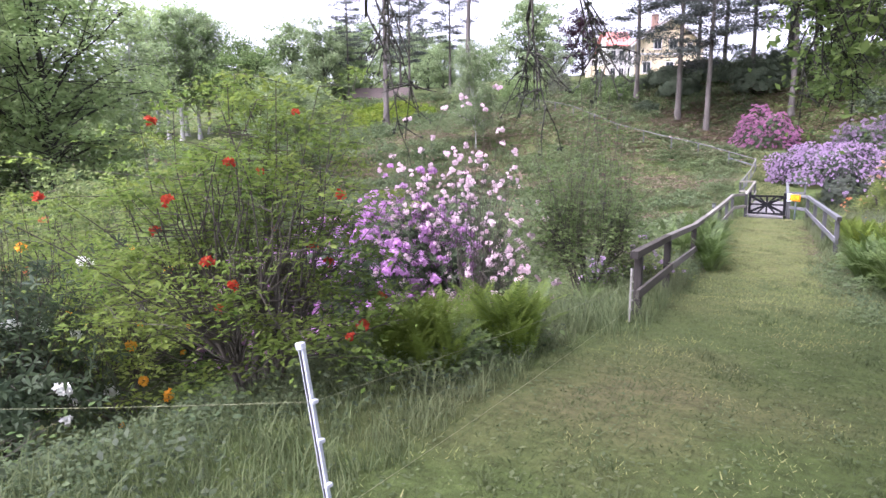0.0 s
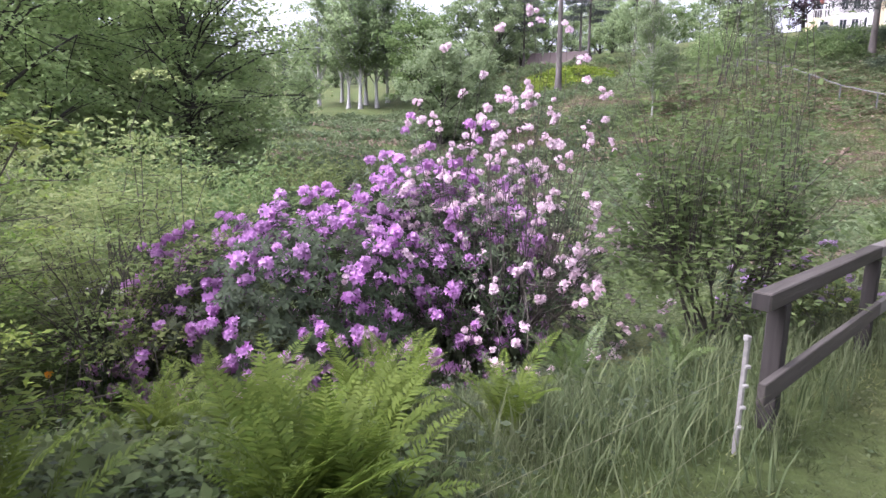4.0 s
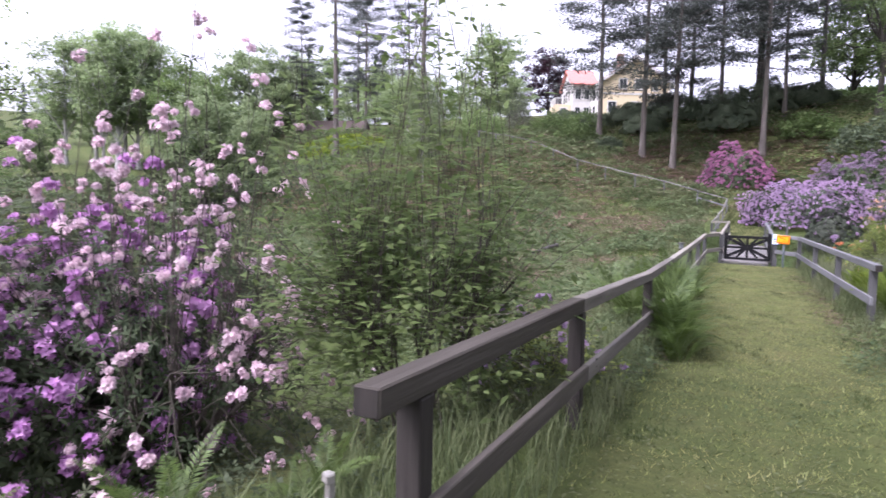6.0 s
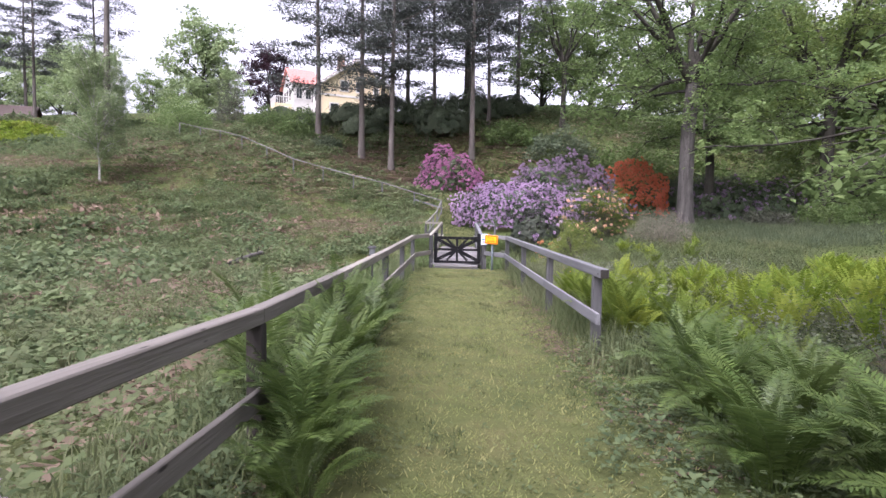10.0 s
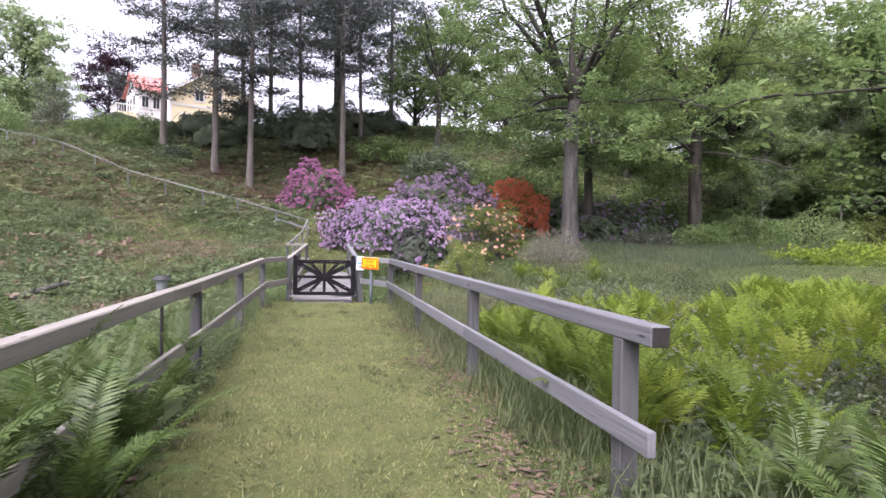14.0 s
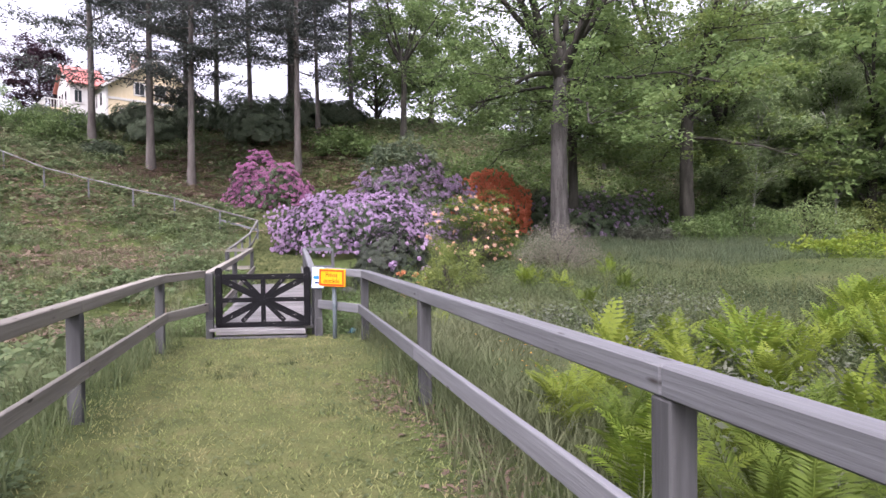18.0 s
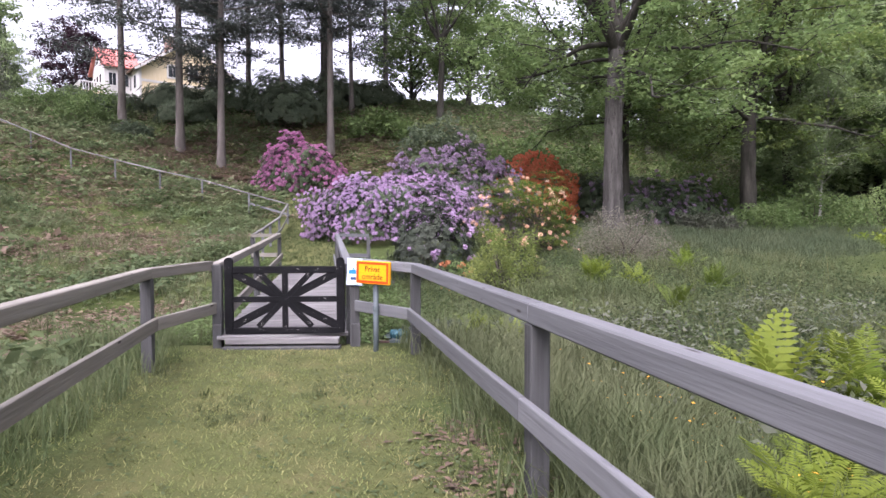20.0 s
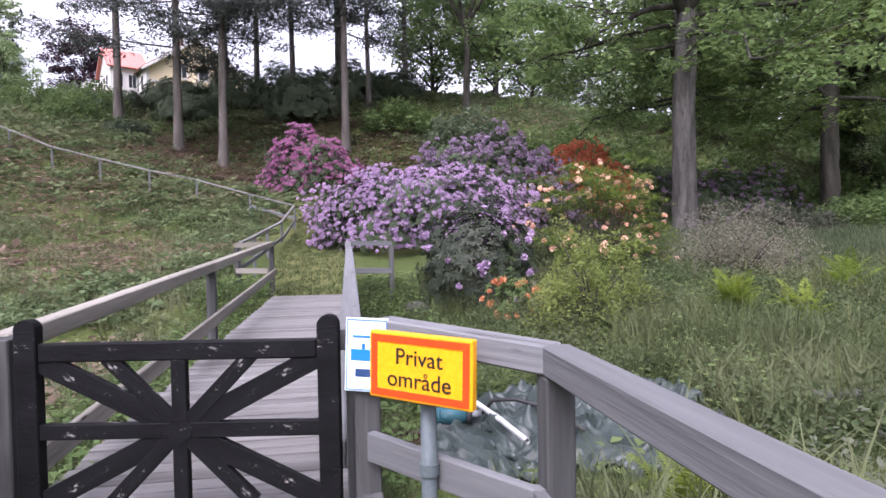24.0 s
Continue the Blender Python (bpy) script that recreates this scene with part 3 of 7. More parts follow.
def gate():
    g = thing("wicket_gate", (0, 0, 0), "black painted wooden gate with radiating sunburst bars, paint flaking", "gate")
    for x in (-0.59, 0.59):
        bm = box(0.085, 0.055, 0.74, 0.004, (0, 0, -0.06))
        bmesh.ops.create_cone(bm, cap_ends=True, segments=20, radius1=0.042, radius2=0.042, depth=0.0532, matrix=Matrix.Translation((0, 0, 0.31)) @ Matrix.Rotation(radians(90), 4, "X"))
        part("stile", bm, BLACKPAINT, g, "", pose(x, 0, 0.655))
    zc, hx = 0.56, 0.545
    beam("top_rail", (-hx, 0, 0.875), (hx, 0, 0.875), 0.04, 0.075, BLACKPAINT, g)
    beam("bottom_rail", (-0.63, 0, 0.225), (0.63, 0, 0.225), 0.045, 0.065, BLACKPAINT, g)
    for k, (x, z) in enumerate(((-hx, 0.84), (hx, 0.84), (-hx, 0.28), (hx, 0.28), (-0.27, 0.84), (0.27, 0.84), (-0.27, 0.28), (0.27, 0.28), (0, 0.84), (0, 0.28), (-hx, 0.56), (hx, 0.56))):
        wide = 0.085 if abs(x) > 0.5 and abs(z - 0.56) > 0.1 else 0.06
        a = Vector((0, 0, zc)) + (Vector((x, 0, z)) - Vector((0, 0, zc))) * 0.01
        d = (Vector((x, 0, z)) - a).normalized()
        m = Matrix((d, Vector((0, 1, 0)), d.cross(Vector((0, 1, 0))))).transposed().to_4x4()
        ln = (Vector((x, 0, z)) - a).length + 0.02
        m.translation = a + d * ln / 2
        part("sunburst_bar", box(ln, 0.026 + 0.0011 * k, wide, 0.003), BLACKPAINT, g, "", m)
    bm = bmesh.new()
    bmesh.ops.create_cone(bm, cap_ends=True, segments=12, radius1=0.05, radius2=0.05, depth=0.044, matrix=Matrix.Rotation(radians(90), 4, "X"))
    part("hub_block", bm, BLACKPAINT, g, "", pose(0, 0, zc))
    return g


gate()
for x, h in ((-0.72, 0.93), (0.735, 0.96)):
    gp = thing("gate_post", (x, 0.03, 0), "grey weathered square timber gate post", "post", "gate posts")
    upright("shaft", x, 0.03, -0.3, h, 0.1, 0.1, GREYWOOD, gp, TURN)
    upright("foot_block", x + 0.02, -0.05, -0.1, 0.3, 0.09, 0.05, GREYWOOD, gp, TURN)

# footbridge behind the gate
bridge = thing("footbridge", (0, 0.1, 0), "silvery plank footbridge across the gully with timber side rails", "bridge")
BX = lambda y: -0.02 - 0.148 * y
nb = 74
plank_mesh = [mesh_of("plank", box(w, 0.108, 0.035, 0.004), PLANKWOOD) for w in (1.36, 1.38, 1.4)]
rnd = random.Random(5)
for k in range(nb):
    y = 0.02 + k * 0.121
    put("plank", plank_mesh[k % 3], bridge, pose(BX(y) + rnd.uniform(-0.01, 0.01), y, 0.165 + rnd.uniform(-0.003, 0.003), rnd.uniform(-0.6, 0.6), 0, 8.4 + rnd.uniform(-0.3, 0.3)))
for sgn in (-0.5, 0.5):
    beam("bearer", (BX(0) + sgn, 0.06, 0.06), (BX(8.9) + sgn, 8.9, 0.06), 0.12, 0.17, GREYWOOD, bridge)
beam("step_board", (-0.6, -0.075, 0.13), (0.58, -0.075, 0.13), 0.12, 0.06, PLANKWOOD, bridge)
beam("step_board", (-0.62, -0.12, 0.045), (0.6, -0.12, 0.045), 0.14, 0.07, GREYWOOD, bridge)
RAIL_Z = lambda y: 0.885 + 0.03 * y
for side, ys in ((-0.72, (0.22, 3.9, 9.0)), (0.72, (0.22, 4.2, 8.5))):
    wood = WARMRAIL if side < 0 else RAILWOOD
    for k, y in enumerate(ys):
        upright("rail_post", BX(y) + side, y, -0.5, RAIL_Z(y) - 0.045, 0.09, 0.09, GREYWOOD, bridge, 8.4)
        if k:
            p = ys[k - 1]
            beam("hand_rail", (BX(p) + side, p - (0.14 if k == 1 else 0), RAIL_Z(p)), (BX(y) + side, y - 0.002, RAIL_Z(y)), 0.095, 0.09, wood, bridge)
            inset = -math.copysign(0.068, side)
            beam("knee_rail", (BX(p) + side + inset, p, 0.36 + 0.03 * p), (BX(y) + side + inset, y - 0.002, 0.36 + 0.03 * y), 0.04, 0.12, wood, bridge)
# short wings at the far end
for x0, y0, x1, y1, wood in ((BX(8.5) + 0.72, 8.5, 0.2, 8.75, RAILWOOD), (BX(9.0) - 0.72, 9.0, -2.87, 9.45, WARMRAIL)):
    sgn = 1 if x1 > x0 else -1
    beam("hand_rail", (x0 + 0.05 * sgn, y0, RAIL_Z(8.8)), (x1, y1, RAIL_Z(8.8) - 0.02), 0.09, 0.085, wood, bridge)
    beam("knee_rail", (x0 + 0.05 * sgn, y0 - 0.06, 0.65), (x1, y1 - 0.06, 0.63), 0.04, 0.1, wood, bridge)
    upright("rail_post", x1, y1, min(-0.4, gz(x1, y1) - 0.3), RAIL_Z(8.8) - 0.065, 0.09, 0.09, GREYWOOD, bridge, 8.4)

# handrail that climbs the hillside
rail_line = [(-2.87, 9.6), (-2.99, 11.0), (-3.25, 13.0), (-3.55, 15.6), (-3.95, 19.0), (-5.9, 20.3), (-8.2, 21.15), (-10.4, 22.0), (-12.9, 23.0), (-15.5, 24.0), (-18.0, 25.0), (-20.5, 26.0), (-22.8, 26.9), (-24.6, 27.1), (-26.5, 27.3)]
hr = thing("hill_handrail", (-2.87, 9.6, gz(-2.87, 9.6)), "long weathered timber handrail on slim posts climbing the hillside", "handrail")
pz = [gz(x, y) + 1.0 if k > 4 else (1.15, 1.29, 1.46, 1.7, 2.33)[k] for k, (x, y) in enumerate(rail_line)]
for k, (x, y) in enumerate(rail_line):
    upright("post", x, y, gz(x, y) - 0.3, pz[k] - 0.03, 0.07, 0.07, RAILWOOD, hr, 20)
    if k:
        a, b = (*rail_line[k - 1], pz[k - 1]), (x, y, pz[k])
        beam("hand_rail", a, b, 0.07, 0.05, PLANKWOOD, hr, 0.004)
        if k < 6:
            beam("knee_rail", (a[0] + 0.06, a[1], a[2] - 0.45), (b[0] + 0.06, b[1], b[2] - 0.45), 0.035, 0.09, RAILWOOD, hr, 0.004)

# signs
sx, sy = 0.985, -0.33
sg = thing("warning_sign", (sx, sy, 0), "yellow and red sign reading Privat omrade on a steel pole", "sign")
sg["label"] = "yellow sign with a red border on a grey steel pole"
ang = math.degrees(math.atan2(-0.20, 0.36))
bm = bmesh.new()
bmesh.ops.create_cone(bm, cap_ends=True, segments=20, radius1=0.028, radius2=0.028, depth=1.05)
part("pole", bm, POLESTEEL, sg, "grey painted steel pole", pose(sx, sy + 0.03, 0.3), True)
bm = bmesh.new()
bmesh.ops.create_cone(bm, cap_ends=True, segments=20, radius1=0.036, radius2=0.036, depth=0.04)
part("clamp", bm, POLESTEEL, sg, "", pose(sx, sy + 0.03, 0.5))
face = pose(sx - 0.02, sy - 0.03, 0.865, 0, 1.5, ang)
plate = part("plate", box(0.40, 0.035, 0.232, 0.004), YELLOW, sg, "yellow enamelled plate", face)
for w, h, dx, dz in ((0.38, 0.024, 0, 0.094), (0.38, 0.024, 0, -0.094), (0.024, 0.164, 0.178, 0), (0.024, 0.164, -0.178, 0)):
    put("border", mesh_of("border", box(w, 0.003, h, 0), REDSIGN), sg, face @ pose(dx, -0.019, dz))


def words(text, size, m, material, parent, name="lettering", depth=0.001):
    cu = bpy.data.curves.new(name, "FONT")
    cu.body, cu.size, cu.align_x, cu.align_y, cu.extrude, cu.offset = text, size, "CENTER", "CENTER", depth, 0.0003
    tmp = bpy.data.objects.new(name, cu)
    me = bpy.data.meshes.new_from_object(tmp)
    bpy.data.objects.remove(tmp)
    me.materials.append(material)
    return put(name, me, parent, m)


words("Privat", 0.08, face @ pose(0, -0.0195, 0.034, 90), BLACKINK, sg)
words("omr\u00e5de", 0.08, face @ pose(0, -0.0195, -0.043, 90), BLACKINK, sg)
ws = thing("notice_board", (0.8, -0.04, 0), "white notice plate with blue lettering bars, fixed to the gate post", "sign")
face = pose(0.745, -0.05, 0.852, 0, 2.5, -8)
part("plate", box(0.168, 0.008, 0.288, 0.002), WHITESIGN, ws, "", face)
for w, h, dx, dz in ((0.156, 0.003, 0, 0.136), (0.156, 0.003, 0, -0.136), (0.003, 0.268, 0.0765, 0), (0.003, 0.268, -0.0765, 0), (0.09, 0.008, -0.01, 0.072), (0.1, 0.03, 0.008, -0.07)):
    put("print_bar", mesh_of("print_bar", box(w, 0.002, h, 0), BLUEINK if h != 0.03 else NAVYINK), ws, face @ pose(dx, -0.0055, dz))
# the blue mark: blocks of uneven height
for w, h, dx, dz in ((0.082, 0.044, -0.02, 0.0), (0.02, 0.066, 0.046, -0.006), (0.014, 0.022, -0.012, 0.034)):
    put("mark_shape", mesh_of("mark_shape", box(w, 0.002, h, 0.0009), BLUEINK), ws, face @ pose(dx, -0.0056, dz))

# electric fence stakes and cords


def stake(x, y, h, lean, turn, label, plastic):
    z = gz(x, y)
    st = thing("fence_stake", (x, y, z), label, "stake", "electric fence stakes")
    m = pose(x, y, z, 0, lean, turn)
    bm = box(0.026, 0.012, h + 0.2, 0.003, (0, 0, h / 2 - 0.1))
    bmesh.ops.create_cube(bm, size=1, matrix=Matrix.Translation((0, 0.005, h / 2 - 0.1)) @ Matrix.Diagonal((0.012, 0.022, h + 0.2, 1)))
    part("shaft", bm, plastic, st, "", m)
    part("cap", box(0.034, 0.026, 0.028, 0.004, (0, 0, h - 0.012)), plastic, st, "", m)
    for q in (0.25, 0.42, 0.6, 0.76):
        part("cord_lug", box(0.02, 0.03, 0.016, 0.003, (0.022, 0, h * q)), plastic, st, "", m)
    return m, h, st


s1, h1, stake_one = stake(2.68, -24.245, 0.90, -12, 0, "white plastic electric fence stake leaning in the grass", STAKEWHITE)
s2, h2, _ = stake(1.76, -18.92, 0.63, 1, -20, "dull grey plastic electric fence stake beside the fence end post", STAKEGREY)


def cord(a, b, sag, label, r=0.0013):
    p = [Vector(a).lerp(Vector(b), q / 16) - Vector((0, 0, sag * (1 - (q / 8 - 1) ** 2))) for q in range(17)]
    v, f = tube_arrays([tuple(q) for q in p], [r] * 17, 5)
    put("cord", soft(sheet("cord", v, f, WIRE)), stake_one, None, label)


for q in (0.76, 0.3):
    a, b = s1 @ Vector((0.02, 0, h1 * q)), s2 @ Vector((0.02, 0, h2 * q))
    cord(a, b, 0.03, "thin yellowish electric fence cord between the stakes")
    cord(a, (a[0] - 4.6, a[1] - 1.6, a[2] - 0.62), 0.04, "thin yellowish electric fence cord leading into the shrubs")

# ---- plants: makers ----


def frond_mesh(name, material, seed, length=1.0, pairs=24, wide=0.17, rise=0.95, arch=0.55, ribbed=True, fill=1.0):
    """One fern frond that starts at the origin and leans out along +x."""
    rng = np.random.default_rng(seed)
    s = np.linspace(0, 1, 12)
    rib = np.stack([0.42 * s + 0.28 * s**2.2, 0.03 * np.sin(s * 3 + seed), rise * s - arch * 0.55 * s**2.6], 1) * length
    pile = Pile()
    if ribbed:
        pile.add(*tube_arrays(rib, 0.007 * (1.1 - s), 3))
    t = np.linspace(0.12, 0.985, pairs)
    at = np.stack([np.interp(t, s, rib[:, k]) for k in range(3)], 1)
    tg = np.gradient(at, axis=0)
    tg /= np.linalg.norm(tg, axis=1)[:, None]
    w = wide * length * np.clip(np.sin(np.pi * np.clip(t * 0.93 + 0.06, 0, 1) ** 1.25), 0.06, 1) ** 0.8
    for sgn in (-1, 1):
        d = np.array([0, sgn, 0.12]) + tg * 0.45 + rng.normal(size=(pairs, 3)) * 0.07
        d /= np.linalg.norm(d, axis=1)[:, None]
        n = np.cross(d, tg)
        side = np.cross(n, d)
        side /= np.linalg.norm(side, axis=1)[:, None]
        hw = (0.55 / pairs * length) * 0.62 * fill
        L = (w * rng.uniform(0.88, 1.1, pairs))[:, None]
        drop = np.array([0, 0, -0.12]) * L
        v = np.stack([at, at + d * L * 0.42 + side * hw, at + d * L + drop, at + d * L * 0.42 - side * hw], 1)
        pile.add(v.reshape(-1, 3), np.arange(4 * pairs).reshape(-1, 4))
    return pile.mesh(name, material)


FRONDS = [frond_mesh("frond", FERNLEAF, k, 1.0, 46, 0.14 + 0.015 * (k % 2), 1.04 - 0.1 * k, 0.46 + 0.15 * k) for k in range(4)]
FRONDS_C = [frond_mesh("frond", FERNMID, 19 + k, 1.0, 44, 0.14, 1.0 - 0.08 * k, 0.46 + 0.14 * k) for k in range(3)]
FRONDS_B = [frond_mesh("frond", FERNBRIGHT, 9 + k, 1.0, 32, 0.18, 0.98 - 0.1 * k, 0.5 + 0.16 * k) for k in range(3)]
FRONDS_S = [frond_mesh("frond", FERNMID, 29 + k, 1.0, 34, 0.13, 1.05 - 0.08 * k, 0.4 + 0.12 * k) for k in range(3)]


def fern(x, y, size, count, seed, meshes=FRONDS, label="lush green fern with arching fronds", tilt=(-22, 14)):
    rng = random.Random(seed)
    z = gz(x, y) - 0.03
    ob = thing("fern", (x, y, z), label, "fern", "ferns")
    for k in range(count):
        sc = size * rng.uniform(0.7, 1.1)
        m = pose(x + rng.uniform(-0.08, 0.08), y + rng.uniform(-0.08, 0.08), z, 0, rng.uniform(*tilt), k * 360 / count + rng.uniform(-18, 18)) @ Matrix.Diagonal((sc, sc, sc * rng.uniform(0.9, 1.1), 1))
        put("frond", meshes[k % len(meshes)], ob, m)
    return ob


def arrays_of(me):
    v = np.empty(len(me.vertices) * 3, np.float32)
    me.vertices.foreach_get("co", v)
    f = np.empty(len(me.loops), np.int32)
    me.loops.foreach_get("vertex_index", f)
    return v.reshape(-1, 3), f.reshape(-1, 4)


def turned(rng, v, n, sizes, tilt=0.35):
    """n copies of corners v, each turned about z and tilted a little."""
    az = rng.uniform(0, 2 * np.pi, n)
    ti = rng.uniform(-tilt, tilt * 0.7, n)
    c, s = np.cos(ti), np.sin(ti)
    x = v[None, :, 0] * c[:, None] + v[None, :, 2] * s[:, None]
    z = -v[None, :, 0] * s[:, None] + v[None, :, 2] * c[:, None]
    y = np.repeat(v[None, :, 1], n, 0)
    ca, sa = np.cos(az)[:, None], np.sin(az)[:, None]
    return np.stack([x * ca - y * sa, x * sa + y * ca, z], -1) * np.asarray(sizes)[:, None, None]


def scatter(name, spots, template, material, rng, sizes, label, category, tilt=0.3):
    """Many small plants in one mesh: every spot gets a turned copy of the template."""
    v, f = template
    pts = np.stack([spots[:, 0], spots[:, 1], ground(spots[:, 0], spots[:, 1]) - 0.01], 1)
    V = turned(rng, v, len(spots), sizes, tilt) + pts[:, None, :]
    F = f[None] + (np.arange(len(spots)) * len(v))[:, None, None]
    ob = new(name, sheet(name, V.reshape(-1, 3), F.reshape(-1, f.shape[1]), material))
    return tagged(ob, label, category, kind="stuff")


def bumpy(d, seed, amount=0.18, freq=2.6):
    a = np.sin(d[:, 0] * freq * 1.7 + seed) * np.sin(d[:, 1] * freq * 1.9 + seed * 2) + np.sin(d[:, 2] * freq * 2.3 + seed * 3) * np.sin(d[:, 0] * freq * 2.9 + seed)
    b = np.sin(d[:, 0] * freq * 4.7 + seed) * np.sin(d[:, 1] * freq * 4.1 + d[:, 2] * 9)
    return 1 + amount * (a + 0.6 * b)


def dome(rng, n, rx, ry, h, seed, inner=0.0, low=-0.1, amount=0.18):
    """Points on (and a bit under) an uneven dome, with the outward way at each."""
    d = rng.normal(size=(n * 2, 3))
    d[:, 2] = np.abs(d[:, 2]) * 1.1 + low
    d /= np.linalg.norm(d, axis=1)[:, None]
    d = d[:n]
    k = bumpy(d, seed, amount) * (1 - inner * rng.uniform(0, 1, n) ** 1.5)
    return d * k[:, None] * np.array([rx, ry, h]), d


def rosettes(rng, pts, out, count, size, aspect=0.3, lift=0.25):
    """Whorls of long leaves round each point, as rhododendrons have."""
    n = len(pts)
    ref = np.where(np.abs(out[:, 2:3]) > 0.9, np.array([[1.0, 0, 0]]), np.array([[0, 0, 1.0]]))
    a = np.cross(out, ref)
    a /= np.linalg.norm(a, axis=1)[:, None]
    b = np.cross(out, a)
    V = []
    for k in range(count):
        th = 2 * np.pi * k / count + rng.uniform(0, 0.5, n)
        d = a * np.cos(th)[:, None] + b * np.sin(th)[:, None] + out * (lift + rng.uniform(-0.35, 0.25, n))[:, None]
        d /= np.linalg.norm(d, axis=1)[:, None]
        side = np.cross(d, out)
        side /= np.linalg.norm(side, axis=1)[:, None] + 1e-9
        L = (size * rng.uniform(0.75, 1.2, n))[:, None]
        mid = pts + d * L * 0.5 + out * L * 0.06
        V.append(np.stack([pts, mid + side * L * aspect * 0.5, pts + d * L - out * L * 0.1, mid - side * L * aspect * 0.5], 1))
    V = np.concatenate(V, 0)
    return V.reshape(-1, 3), np.arange(4 * len(V)).reshape(-1, 4)


def truss_mesh(name, material, seed, r=0.07, count=10):
    """A dome-shaped head of small trumpet flowers; the stalk points down."""
    rng = np.random.default_rng(seed)
    pile = Pile()
    g = (1 + 5**0.5) / 2
    for k in range(count):
        zz = 1 - 1.25 * (k + 0.5) / count
        th = 2 * np.pi * k / g
        q = math.sqrt(max(0, 1 - zz * zz))
        d = np.array([q * math.cos(th), q * math.sin(th), zz]) + rng.normal(size=3) * 0.1
        d /= np.linalg.norm(d)
        a = np.cross(d, [0.3, 0.5, 0.8])
        a /= np.linalg.norm(a)
        b = np.cross(d, a)
        root, rim = d * r * 0.2, d * r * rng.uniform(0.5, 1.3)
        for p in range(5):
            t0, t1 = 2 * np.pi * p / 5, 2 * np.pi * (p + 1) / 5
            tm = (t0 + t1) / 2
            w = r * 0.6
            e0 = rim * 0.92 + (a * math.cos(t0) + b * math.sin(t0)) * w * 0.62
            e1 = rim * 0.92 + (a * math.cos(t1) + b * math.sin(t1)) * w * 0.62
            em = rim + (a * math.cos(tm) + b * math.sin(tm)) * w * 1.1
            pile.add(np.stack([root, e0, em, e1]), np.array([[0, 1, 2, 3]]))
    me = pile.mesh(name, material)
    # one island a head, so that each head has one shade
    bm = bmesh.new()
    bm.from_mesh(me)
    bmesh.ops.remove_doubles(bm, verts=bm.verts[:], dist=1e-4)
    bm.to_mesh(me)
    bm.free()
    return me


def aim(place, out, roll=0.0, scale=1.0):
    m = Vector(out).to_track_quat("Z", "Y").to_matrix().to_4x4() @ Matrix.Rotation(roll, 4, "Z") @ Matrix.Scale(scale, 4)
    m.translation = place
    return m


def stems(rng, base, tips, r0, ob, sides=5, bend=0.15, joined=False):
    pile = Pile()
    for tip in tips:
        if not joined:
            pile = Pile()
        tip = np.asarray(tip)
        a = base + np.array([rng.uniform(-0.12, 0.12), rng.uniform(-0.12, 0.12), -0.1])
        n = 6
        q = np.linspace(0, 1, n)[:, None]
        L = np.linalg.norm(tip - a)
        mid = rng.normal(size=3) * bend * L
        p = a + (tip - a) * q + mid * (q * (1 - q)) + np.array([0, 0, 0.12 * L]) * (q * (1 - q))
        pile.add(*tube_arrays(p, r0 * (1.05 - 0.85 * q[:, 0]), sides))
        if not joined:
            put("stem", pile.mesh("stem", STEM, True), ob)
    if joined:
        put("stemwork", pile.mesh("stemwork", STEM, True), ob)["kind"] = "stuff"


